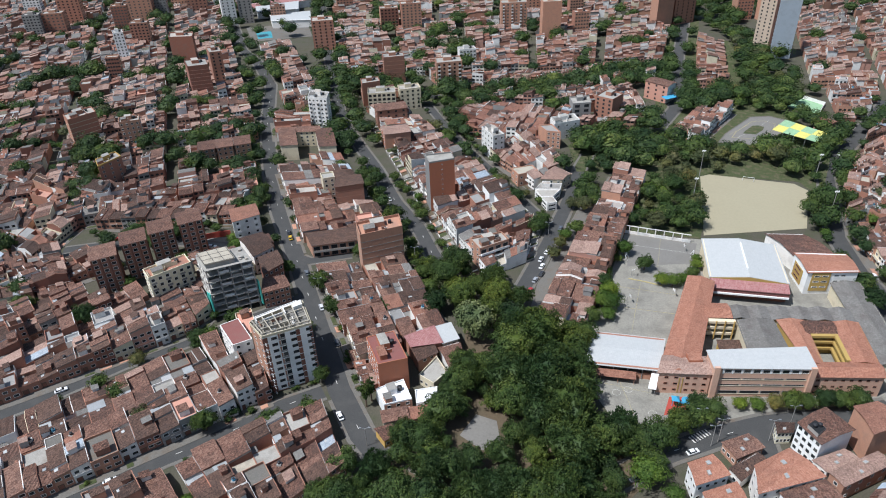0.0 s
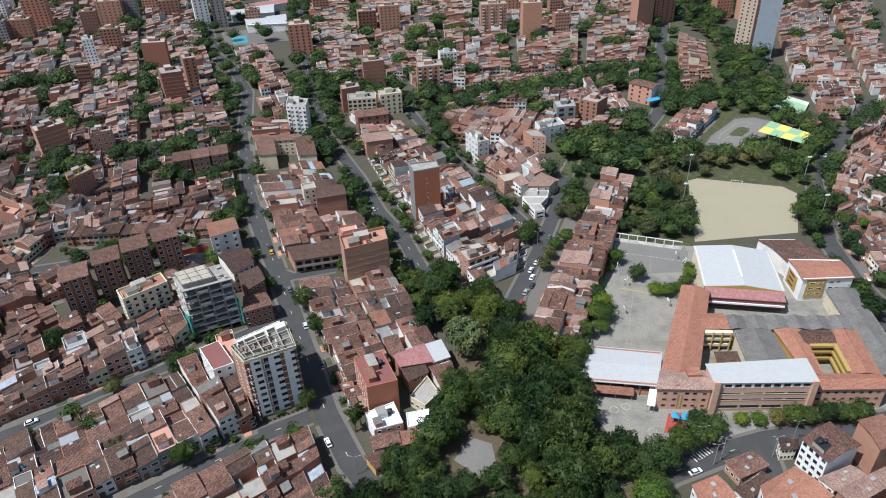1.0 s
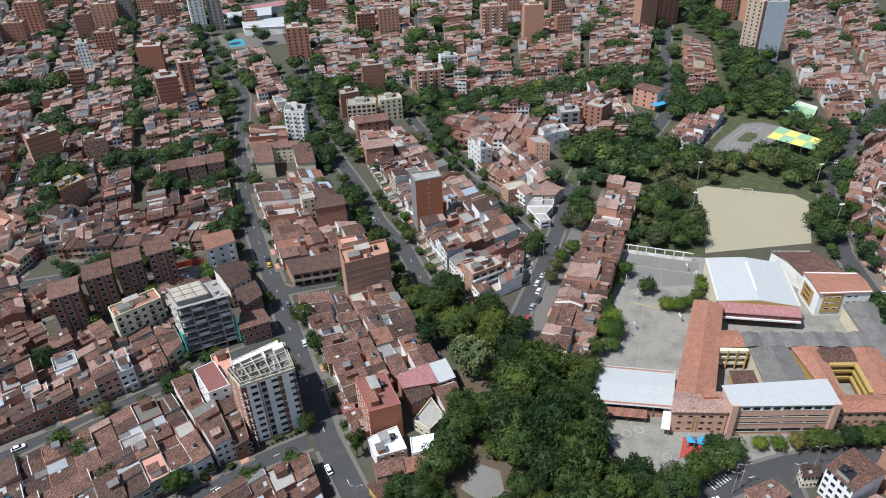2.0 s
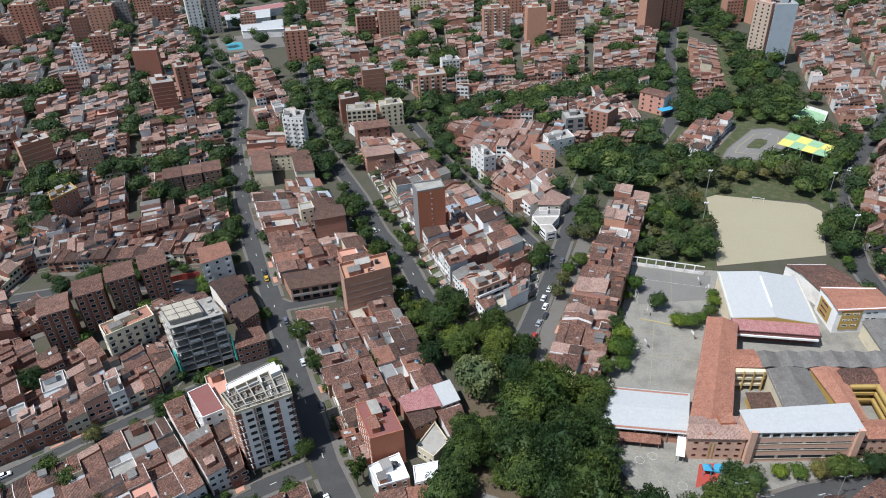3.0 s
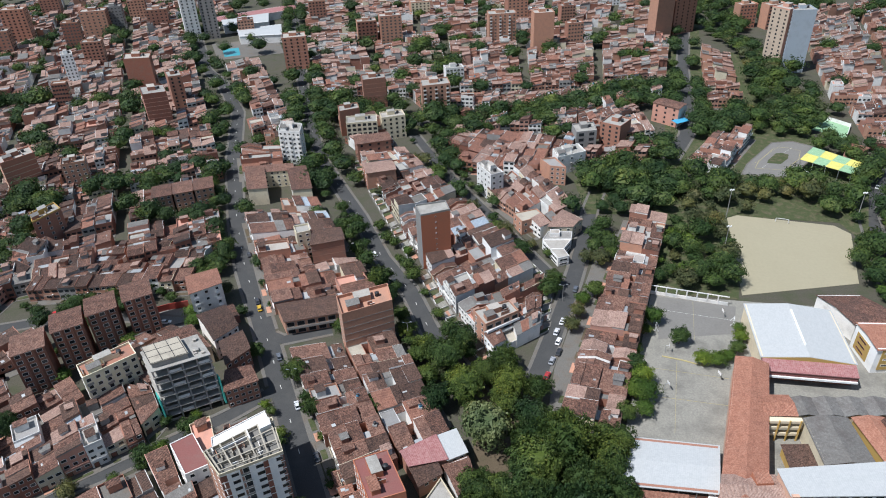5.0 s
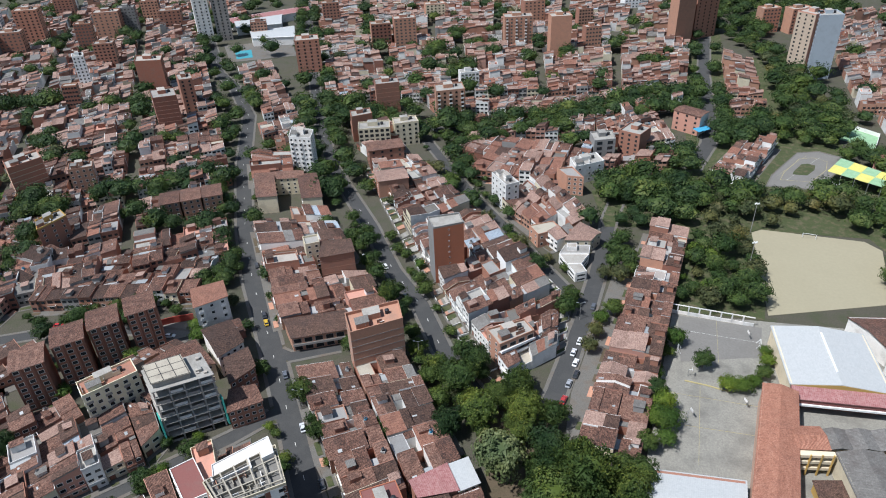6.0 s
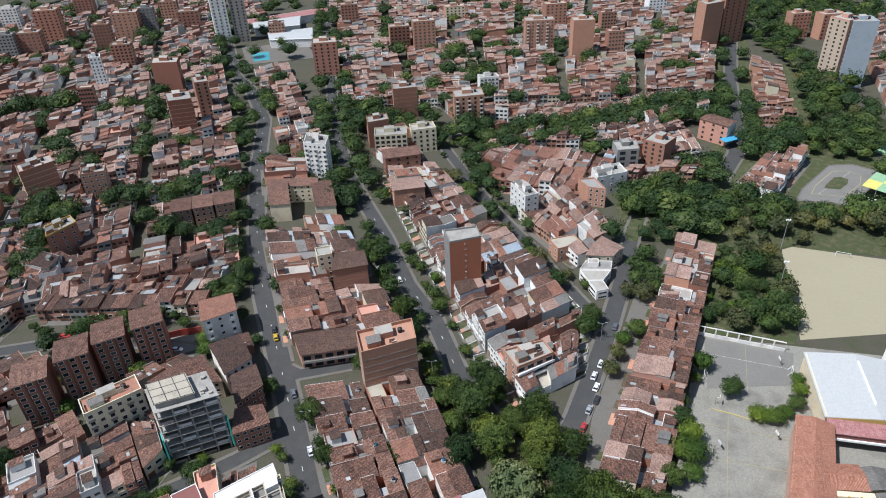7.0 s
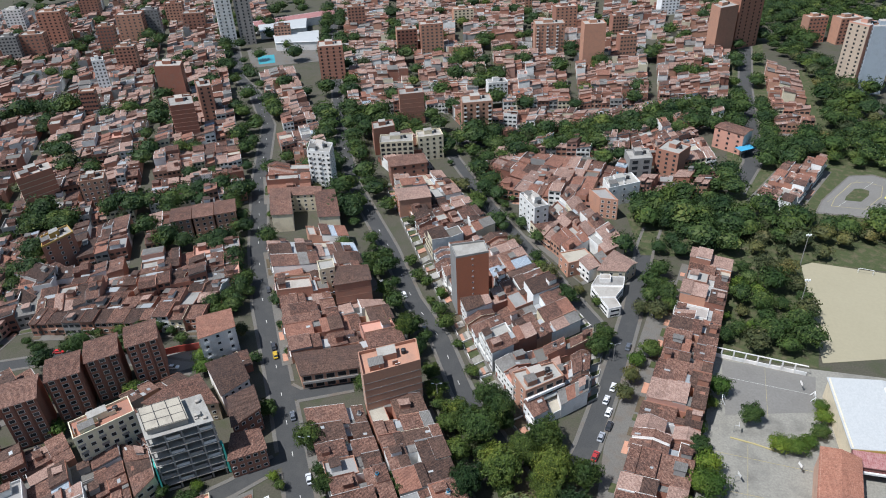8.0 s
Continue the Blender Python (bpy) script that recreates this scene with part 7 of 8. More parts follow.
# ---- trees ----
patch("plaza", [(-28.5, 149), (-24.6, 158.8), (-17.5, 157), (-15, 148), (-20.4, 144)], 0.14, "court_dark", "small paved court among the trees", "court")
CLEAR = [(-34, 150), (-26, 163), (-13, 160), (-8, 147), (-11, 134), (-27, 134)]
PARK = WOOD[:3] + [(-31, 176), (-36, 205), (-46, 226), (-28, 232), (-14, 222), (-12, 203), (4, 196), (8, 188), (10, 164), (28, 146), (18, 126), (4, 104)]
for x, y, kind, size in (
        (-56.5, 145, "great", 0.66), (-35, 153, "broad", 1.25), (-39, 141, "great", 0.72), (-31, 168, "great", 0.85), (-21, 122, "grand", 0.8), (-8, 126, "grand", 0.85), (-43, 120, "broad", 1.25), (-58, 116, "great", 0.8),
        (4, 128, "grand", 0.9), (-3.5, 168, "grand", 1.2), (5, 158, "grand", 1.1), (-15, 169, "grand", 1.05), (7, 142, "grand", 1.05), (16, 150, "great", 0.85), (29, 140, "fresh", 1.6), (-15, 186, "great", 1.1), (-25, 179, "great", 0.65),
        (7, 189, "dark", 0.9), (-1, 181, "grand", 0.95), (-31, 198, "pale", 1.6), (-25, 219, "great", 0.85), (-14, 229, "fresh", 1.15), (-35, 219, "great", 0.8), (-17, 207, "dark", 1.1), (-40, 222, "dry", 1.0), (-8, 205, "dark", 0.95),
        (-93, 292, "broad", 0.95), (-83, 276, "dark", 0.85), (-57, 239, "broad", 0.85), (-50, 228, "dry", 0.9), (-118, 369, "broad", 0.9), (-134, 359, "dark", 1.1),
        (-95, 324, "small", 1.0), (-106, 313, "small", 1.2), (-88, 306, "small", 0.9), (-104, 328, "small", 1.0), (-78, 268, "dry", 0.7), (-64, 262, "small", 0.8), (-52, 250, "small", 0.8), (-46, 240, "small", 0.7),
        (-41, 336, "cypress", 1.0), (-11, 286, "broad", 0.8), (-4.5, 291, "small", 1.1), (6.5, 323, "broad", 0.95), (2.6, 305, "dry", 0.85), (-4, 348, "dark", 1.0),
        (-1.8, 266, "dry", 0.75), (-10.5, 262, "small", 0.7), (26.7, 265, "fresh", 1.15), (17.5, 246, "fresh", 1.0), (35, 254, "broad", 0.75), (41.5, 243.5, "fresh", 0.95), (46, 243.5, "fresh", 1.0), (50.5, 246.5, "fresh", 0.75), (54.5, 251, "broad", 0.6),
        (57, 258, "fresh", 0.8), (57.5, 263, "fresh", 0.7), (19.8, 224, "fresh", 1.3), (19.6, 231.5, "fresh", 1.15), (19, 217, "fresh", 0.95), (17.4, 238, "broad", 0.8), (46, 165, "broad", 1.0), (40, 160.5, "dark", 0.9), (34, 154, "broad", 1.1), (27, 151, "dark", 1.0),
        (54, 160, "broad", 0.9), (61, 175.3, "fresh", 0.72), (66.5, 176, "fresh", 0.8), (72, 176.6, "dry", 0.75), (77, 177.3, "broad", 0.72), (82, 178.4, "broad", 0.66), (87.5, 179.4, "dark", 0.68), (93, 180.6, "broad", 0.72), (98.5, 181.6, "dark", 0.7), (104, 182.6, "broad", 0.7), (110, 184, "dark", 0.8), (47, 172, "broad", 0.7), (52, 170, "broad", 0.8), (22, 154, "grand", 0.8),
        (-166, 279, "dark", 0.9), (-162, 285, "broad", 0.85), (-159, 290, "dark", 0.8), (-185, 319, "dark", 1.1), (-193, 320, "dark", 0.9), (-166, 322, "fresh", 1.1), (-211, 308, "great", 0.8), (-169, 229, "fresh", 1), (-151, 244, "fresh", 1), (-130, 259, "small", 1.1), (-134, 369, "great", 0.95), (-146, 384, "dark", 1.1), (-122, 352, "dark", 0.8), (-70, 283, "great", 0.72), (-112, 314, "broad", 0.7), (-28, 308, "great", 0.8), (-35, 321, "dry", 1), (-12, 283, "broad", 0.7), (6, 313, "great", 0.75), (-166, 323, "dark", 0.8), (-4, 257, "dry", 0.8), (-73, 394, "dark", 1), (-79, 414, "dark", 1), (-74, 376, "broad", 0.8), (-83, 276, "dark", 0.95), (-198, 377, "dark", 1), (-185, 354, "dark", 0.9), (-204, 397, "dark", 1.1), (-176, 408, "broad", 1), (-160, 403, "dark", 1.2), (-182, 448, "dark", 1.2), (-190, 485, "dark", 1.2), (-64, 116, "great", 0.7), (-58, 116, "great", 0.75), (-49, 116, "broad", 1), (-42, 120, "broad", 1.2), (-34, 120, "dark", 1.1), (-28, 125, "great", 0.8), (3, 128, "grand", 0.8), (8, 131, "grand", 0.8), (-2, 125, "dark", 1.1), (-14, 125, "grand", 0.8),
        (6.4, 193, "dark", 1.1), (9.5, 199.5, "dark", 1.0), (5, 203, "broad", 0.8), (16.8, 224, "fresh", 1.2), (-11, 148, "dark", 0.85), (-14.5, 139.5, "dark", 0.85), (-23, 136.5, "dark", 0.8), (-54, 223, "broad", 0.9), (-48.5, 211, "dark", 1.0), (-59, 233, "broad", 0.8), (9.5, 320, "great", 0.9), (13, 309, "great", 0.8), (10.5, 331, "broad", 0.9), (8.6, 303, "dry", 0.9), (-26, 306, "great", 0.9), (-38.5, 328, "great", 0.7), (5.5, 341, "broad", 0.8), (-117, 338, "great", 0.75), (-112, 320, "broad", 0.9), (-128, 331, "broad", 0.8), (-71, 401, "dark", 1.1), (-75, 382, "great", 0.8), (-66, 388, "dark", 0.9), (-103, 441, "dark", 1.2), (-87, 437, "great", 0.9), (-75, 446, "great", 1), (-66, 451, "dark", 1.2), (-50, 458, "great", 1), (-34, 464, "great", 1), (-18, 467, "great", 1), (-170, 401, "dark", 1.2), (-151, 426, "great", 0.9), (-158, 458, "dark", 1.3), (-181, 494, "dark", 1.3), (-178, 470, "great", 1), (-99, 300, "broad", 0.85), (-92, 280, "small", 1.1), (-84, 309, "small", 1.1), (-78, 262, "broad", 0.7), (-66, 247, "broad", 0.8), (-150, 406, "dark", 1.3), (-138, 384, "dark", 1.2), (-127, 366, "great", 0.9), (-136, 363, "dark", 1.2), (-163, 429, "dark", 1.3), (-176, 454, "dark", 1.2), (-140, 400, "dark", 1.2), (-147, 383, "broad", 1.2), (-186, 359, "dark", 1.1), (-176, 348, "dark", 1.1), (-193, 379, "dark", 1.1), (-165, 330, "dark", 1), (-179, 341, "dark", 1), (-357, 466, "great", 1), (-294, 322, "great", 0.9), (-281, 320, "dark", 1.3), (-271, 324, "dark", 1.2), (-280, 412, "dark", 1.3), (-277, 400, "dark", 1.2), (-300, 456, "dark", 1.4), (-228, 363, "dark", 1.2), (-221, 368, "dark", 1.2), (-212, 374, "dark", 1.2), (-200, 370, "dark", 1.2), (-230, 355, "broad", 1.2), (-254, 349, "broad", 1.2), (-256, 342, "dark", 1.2), (-124, 608, "great", 1.6), (-129, 595, "great", 1.3), (-97, 558, "great", 1.4), (-102, 549, "great", 1.2), (-127, 533, "great", 1.2), (-158, 519, "dark", 1.3), (-233, 656, "great", 1.3), (-222, 612, "great", 1.3), (-211, 570, "great", 1.3), (-165, 474, "great", 1.2), (-159, 462, "dark", 1.3), (-211, 548, "great", 1.2), (-157, 434, "great", 1.1), (-77, 428, "great", 1), (-70, 432, "great", 1), (-44, 450, "great", 1.1), (-36, 457, "great", 1.2), (-26, 457, "great", 1.1), (-18, 456, "dark", 1.3), (-55, 442, "great", 1), (-62, 438, "dark", 1.3), (-197, 657, "great", 1.2), (-193, 621, "great", 1.2), (-159, 649, "dark", 1.3), (68, 520, "great", 1.3), (62, 504, "great", 1.1), (24, 647, "great", 1.2), (37, 702, "great", 1.2), (4, 533, "dark", 1.2), (58, 616, "great", 1.1), (80, 471, "great", 1), (80, 454, "great", 1), (73, 462, "dark", 1.2), (41, 412, "great", 1), (47, 420, "dark", 1.2), (50, 409, "dark", 1.1), (36, 422, "broad", 1.2), (134, 431, "great", 1), (143, 444, "great", 0.9)):
    tree(x, y, kind, size)
PALE = [(-40, 184), (-22, 184), (-22, 208), (-40, 208)]
CORNER = [(-52, 134), (-44, 122), (-34, 126), (-40, 136)]
wood(PARK, 8.4, ["grand", "grand", "grand", "great"], 0.9, (CLEAR, PALE, CORNER))
wood(PARK, 5.6, ["dark", "dark", "broad", "dark"], 0.72, (CLEAR, PALE, CORNER))
for x, y in ((-62, 156.5), (-61, 159.5)):
    tree(x, y, "cypress", 1.0)
wood([(40, 346), (62, 346), (66, 312), (60, 290), (42, 289), (30, 293), (36, 322)], 6.6, ["broad", "dry", "fresh", "broad", "broad", "great"], 0.95)
wood([(-1, 382), (17, 402), (44, 400), (44, 356), (24, 349), (4, 350)], 6.8, ["dark", "great", "dark", "broad"], 1.05)
wood([(46, 392), (78, 388), (108, 394), (120, 382), (134, 370), (126, 356), (76, 356), (46, 350)], 7.4, ["broad", "dry", "broad", "dry", "dark"], 1.0, ([(79, 350), (113, 350), (116, 369), (104, 372), (92, 364), (80, 363)], [(84, 386), (108, 386), (108, 396), (84, 398)]))
for x, y in ((118, 303), (115.5, 313), (121, 322), (126, 329)):
    tree(x, y, "great", 0.95)
wood([(140, 384), (152, 402), (152, 440), (140, 450), (149, 402)], 6.5, ["broad", "dark"], 0.95)
wood([(124, 640), (150, 620), (140, 545), (156, 500), (140, 450), (112, 452), (92, 462), (74, 436), (82, 480), (116, 490), (128, 600)], 7.4, ["broad", "great", "dry", "dark", "broad"], 1.05)
wood([(106, 690), (184, 782), (240, 800), (235, 752), (150, 690), (122, 640)], 9.0, ["far", "far_mix", "far_mix"], 1.1)
wood([(100, 720), (150, 860), (260, 860), (190, 790)], 9.5, ["far", "far_mix", "far_mix"], 1.1)
belt(-86, 450, 65, 516, 17, "broad", 0.9, 4)
belt(-60, 452, 30, 490, 9, "dark", 0.9, 5)
belt(-166, 400, -136, 352, 3, "dark", 1.2, 2.5)
belt(-118, 385, -80, 366, 4, "broad", 0.8, 4)
belt(-30, 312, 8, 326, 2, "broad", 0.7, 3)
belt(-204, 372, -167, 302, 9, "dark", 0.8, 3)
belt(-166, 276, -152, 282, 3, "broad", 0.7, 3)
belt(-144, 286, -120, 244, 4, "small", 1.0, 1)
belt(-222, 244, -178, 252, 6, "broad", 0.8, 2.5)
belt(-206, 256, -176, 262, 4, "small", 1.0, 1.5)
tree(-155.5, 250.2, "fresh", 0.95)
tree(-171, 238, "broad", 0.8)
belt(-296, 330, -262, 322, 5, "broad", 1.2, 4)
belt(-262, 300, -250, 260, 4, "dark", 1.1, 3)
belt(-260, 342, -200, 366, 7, "dark", 1.1, 4)
belt(-215, 318, -180, 324, 4, "dark", 1.1, 2)
belt(-345, 405, -300, 380, 6, "dark", 1.2, 5)
belt(-420, 450, -370, 470, 8, "dark", 1.4, 6)
belt(28, 140, 36, 150, 3, "broad", 0.7, 2)
belt(-128, 190, -116, 202, 4, "small", 1.0, 1.5)
belt(-138, 176, -130, 184, 2, "fresh", 0.8, 1)
belt(-160, 154, -120, 126, 4, "small", 0.9, 5)
belt(-240, 200, -216, 184, 5, "broad", 0.8, 3)
belt(-100, 199, -66, 150, 4, "small", 0.85, 1)
belt(118, 300, 127, 322, 4, "broad", 1.25, 2)
belt(-130, 620, -90, 570, 6, "far", 1.1, 6)
belt(-50, 575, 60, 700, 8, "far_mix", 1.0, 12)
belt(-330, 700, -300, 650, 6, "far", 1.1, 6)
belt(-340, 545, -370, 600, 6, "far", 1.0, 5)
avenue(ROADS[0][0][3:10], 5.4, 10.0, 0.28, ("small", "broad", "small", "dark"), 0.75)
avenue(ROADS[0][0][9:], 6.5, 11.0, 0.45, ("dark", "broad"), 1.0)
avenue(ROADS[1][0], 5.5, 8.0, 0.18, ("small",), 0.65)
avenue(ROADS[2][0], 5.0, 8.0, 0.22, ("small", "fresh"), 0.65)
avenue(ROADS[5][0][:3], 5.0, 6.0, 0.9, ("great", "dark", "great"), 0.85)
avenue(ROADS[5][0][2:7], 5.2, 9.0, 0.45, ("small", "broad", "dark"), 0.8)
avenue(ROADS[5][0][7:], 6.5, 10, 0.55, ("dark", "broad", "dark"), 1.1)
avenue(ROADS[7][0][:4], 5.0, 8.0, 0.3, ("broad", "small", "dark"), 0.75)
avenue(ROADS[8][0], 7.0, 8.0, 0.4, ("broad", "dark"), 0.9)
avenue(ROADS[11][0], 7.0, 9.0, 0.4, ("broad", "dark"), 0.9)
avenue(ROADS[12][0], 5.5, 9.0, 0.85, ("dark", "broad", "dark"), 1.15)
build_houses()
KEEP.append([(38, 122), (112, 122), (112, 158), (92, 174), (76, 170), (50, 160), (40, 148)])
plant_gaps()
for x, y, z in SHRUBS:
    tree(x, y, "bush", trng.uniform(0.7, 1.5))
build_trees()

# ---- small things of the streets and grounds ----
for x, y, turn, paint, label in (
        (-164.3, 244.8, 10, (0.75, 0.75, 0.75), "white saloon car parked in a yard"), (-213, 245, 20, (0.5, 0.03, 0.03), "red car parked before the flats"),
        (-132.3, 262, 120, (0.05, 0.05, 0.055), "dark car parked at the kerb"), (-129.6, 257.5, 120, (0.5, 0.32, 0.03), "yellow taxi car parked at the kerb"),
        (-103.6, 308.4, 118, (0.7, 0.7, 0.72), "silver car on the tree-lined street"), (-8.8, 250, 75, (0.75, 0.75, 0.75), "white car parked beside the houses"),
        (-8.6, 244, 75, (0.04, 0.04, 0.045), "black car parked beside the houses"), (-11, 239, 75, (0.3, 0.31, 0.33), "grey car parked beside the houses"),
        (-172.5, 146.5, 44, (0.75, 0.75, 0.75), "white car parked in the lane"), (-131, 113.5, 44, (0.7, 0.72, 0.75), "white car on the cross street"),
        (129, 262, 95, (0.7, 0.7, 0.7), "white car on the side street"), (150, 388, 60, (0.75, 0.75, 0.75), "white car on the park road"),
        (-9.6, 255.5, 76, (0.6, 0.6, 0.62), "silver car parked beside the houses"), (-7.4, 262, 77, (0.75, 0.75, 0.75), "white car parked beside the houses"), (-12.6, 231, 74, (0.35, 0.04, 0.04), "red car parked beside the houses"),
        (-2.2, 284, 78, (0.1, 0.11, 0.13), "dark car parked by the trees"), (-82.5, 186.5, 121, (0.06, 0.06, 0.065), "black car on the long street"), (-96, 207, 121, (0.55, 0.56, 0.58), "grey car on the long street"),
        (-69.5, 150.5, 127, (0.75, 0.75, 0.75), "white car near the street corner"), (-99.5, 139, 41, (0.7, 0.7, 0.7), "white car parked along the cross street"), (-92, 302, 122, (0.72, 0.72, 0.72), "white car parked under the trees"),
        (-78, 281, 122, (0.08, 0.08, 0.09), "black car parked under the trees"), (44, 153.5, 30, (0.7, 0.7, 0.7), "white car before the school"), (26, 140.5, 38, (0.1, 0.1, 0.12), "dark car before the school"),
        (-111, 230, 120, (0.12, 0.13, 0.15), "dark car driving down the street"), (-150, 296, 120, (0.06, 0.06, 0.07), "dark car under the trees")):
    car(x, y, turn, paint, label)
for x, y, h in ((52.2, 159.4, 10), (49.8, 157.2, 9), (67.8, 162.4, 9), (75.5, 169.6, 9), (-64.8, 244.4, 9), (-7.5, 275.7, 8), (-117.8, 287.4, 9), (-99.5, 215, 9), (46.7, 163.8, 9), (-57, 140, 8)):
    lamp(x, y, h)


def floodlight(x, y, h=15.0):
    root = empty("floodlight", (x, y, 0))
    tagged(root, "tall pale floodlight mast beside the pitch", "floodlight", "floodlights")
    po = MB()
    po.beam((x, y, 0), (x, y, h), 0.2, "concrete", 0.12, 8)
    po.part("mast", root)
    for k in range(4):
        hd = MB()
        hd.box(x - 0.9 + k * 0.5, y - 0.25, h - 0.2 + 0.3 * (k % 2), x - 0.5 + k * 0.5, y + 0.25, h + 0.35 + 0.3 * (k % 2), "bright")
        hd.part("lamp_head", root)


for x, y in ((69.5, 350), (61.8, 316), (128, 352), (124, 310)):
    floodlight(x, y)


def goal(x, y, turn, width=5.5):
    root = empty("goal", (x, y, 0.16))
    tagged(root, "white steel goal frame on the pitch", "goal", "goals")
    u = pose(x, y, 0.16, 0, 0, turn)
    for name, p, q in (("post", (-width / 2, 0, 0), (-width / 2, 0, 2.2)), ("post", (width / 2, 0, 0), (width / 2, 0, 2.2)), ("crossbar", (-width / 2, 0, 2.2), (width / 2, 0, 2.2)), ("stay", (-width / 2, 0, 2.2), (-width / 2, 1.2, 0)), ("stay", (width / 2, 0, 2.2), (width / 2, 1.2, 0))):
        mb = MB()
        mb.beam(tuple(u @ Vector(p)), tuple(u @ Vector(q)), 0.09, "bright")
        mb.part(name, root)


goal(94, 347.5, -12)
goal(57, 268, 80, 3)
goal(27.5, 262, -100, 3)

# the wall between the upper court and the wood: piers, coping and low panels
fence = empty("court_wall", (42, 281, 0))
tagged(fence, "white wall with open bays behind the court", "wall")
for k in range(8):
    p, q = lerp((26, 285), (57, 279.5), k / 8), lerp((26, 285), (57, 279.5), (k + 1) / 8)
    mb = MB()
    mb.box(p[0] - 0.2, p[1] - 0.2, 0, p[0] + 0.2, p[1] + 0.2, 4.2, "white")
    mb.part("pier", fence)
    mb = MB()
    strip(mb, [p, q], 0.12, 1.5, "white", 0.0)
    mb.part("low_wall", fence)
    mb = MB()
    strip(mb, [p, q], 0.15, 4.3, "white", 4.0)
    mb.part("rail", fence)

ln = MB()
ln.solid([(10, 181.2, 2.6), (28, 181, 2.6), (28, 184, 3.4), (10, 184.2, 3.4)], [(10, 181.2, 2.75), (28, 181, 2.75), (28, 184, 3.6), (10, 184.2, 3.6)], "tile_new")
ln.part("lean_to", shed, "low tiled lean-to")
sr = MB()
sr.solid([(31.6, 176.5, 3.4), (34.2, 176.2, 3.4), (38.6, 199.5, 3.7), (36.6, 200, 3.7)], [(31.6, 176.5, 3.55), (34.2, 176.2, 3.55), (38.6, 199.5, 3.85), (36.6, 200, 3.85)], "bright")
sr.part("side_roof", shed, "narrow white side roof")
for x, y in ((32.0, 176.8), (33.9, 176.6), (34.6, 187), (36.0, 186.6)):
    po = MB()
    po.beam((x, y, 0), (x, y, 3.45), 0.07, "steel")
    po.part("post", shed)
for x in (10.5, 16, 22, 27.5):
    po = MB()
    po.beam((x, 181.4, 0), (x, 181.4, 2.65), 0.1, "brick_pale")
    po.part("post", shed)
for cx, cy in ((21.5, 176.5), (25.5, 178.5), (33.0, 168.3)):
    mb = MB()
    strip(mb, [(cx + 1.4 * math.cos(k * math.tau / 20), cy + 1.4 * math.sin(k * math.tau / 20)) for k in range(21)], 0.035, 0.112, "line", 0.03)
    tagged(mb.thing("court_ring"), "faded white ring painted on the court", "court line", "", "structure")
# planting before the white tower
for k, ring in enumerate(([(-90.5, 159.5), (-88, 161.3), (-88.8, 162.6), (-91.3, 160.8)], [(-85.5, 162.8), (-82, 165.3), (-82.8, 166.8), (-86.3, 164.3)])):
    patch("flower_bed", ring, 0.35, "grass", "planted bed before the white tower", "flower bed")
    for t in (0.2, 0.5, 0.8):
        one_tree(*lerp(lerp(ring[0], ring[1], t), ring[2], 0.2), "bush", 0.75)

# painted lines of the courts
for name, pts, mat in (("court_line", [(31, 274), (58, 270)], "line"), ("court_line", [(44, 281), (41, 257)], "yline"), ("court_line", [(22, 240), (50, 237)], "yline"), ("court_line", [(19, 226), (47, 224)], "yline"),
                       ("court_line", [(33, 244), (28, 210)], "yline"), ("court_line", [(14, 181), (33, 178)], "yline"), ("court_line", [(22, 185), (28, 163)], "yline"), ("court_line", [(94, 410), (116, 438)], "yline"), ("court_line", [(98, 406), (122, 436)], "line")):
    mb = MB()
    strip(mb, pts, 0.045, 0.215 if pts[0][1] > 400 else 0.112, mat, 0.03)
    tagged(mb.thing(name), "worn painted line on the court", "court line", "", "structure")

mb = MB()
strip(mb, [lerp((110, 420), p, 0.97) for p in rc + rc[:1]], 0.3, 0.32, "pave", 0.1)
tagged(mb.thing("court_kerb"), "pale concrete kerb round the oval court", "kerb", "", "structure")
mb = MB()
strip(mb, [lerp((110, 420), p, 0.62) for p in rc + rc[:1]], 0.12, 0.225, "yline", 0.1)
tagged(mb.thing("court_line"), "pale inner line of the oval court", "court line", "", "structure")
patch("court_lawn", [lerp((110, 420), p, 0.3) for p in rc], 0.24, "grass", "worn lawn inside the oval court", "grass")

# canopy in yellow and green beside the oval court
can = empty("canopy", (131, 405, 0))
tagged(can, "stand roof in yellow and green sheet squares", "canopy")
cl = Lot((116.5, 406), (137, 390), (146.5, 401), (127, 420.5))
for i in range(4):
    for j in range(2):
        mb = MB()
        cl.slab(mb, cl.w * i / 4, cl.d * j / 2, cl.w * (i + 1) / 4 - 0.05, cl.d * (j + 1) / 2 - 0.05, (6.4 + j * 0.5, 6.4 + j * 0.5, 6.9 + j * 0.5, 6.9 + j * 0.5), "yellow_sheet" if (i + j) % 2 == 0 else "green_sheet", 0.12)
        mb.part("roof_sheet", can)
for i in range(5):
    for j in (0.3, cl.d - 0.4):
        x, y, _ = cl.p(min(cl.w - 0.3, cl.w * i / 4 + 0.2), j, 0)
        mb = MB()
        mb.beam((x, y, 0), (x, y, 6.4 + j / cl.d), 0.15, "steel")
        mb.part("post", can)
st = MB()
st.solid(cl.ring(2, -5, 14, -1.5, 0), cl.ring(2, -5, 14, -1.5, 2.4), "bright")
tagged(st.thing("kiosk"), "low white kiosk beside the canopy", "kiosk")

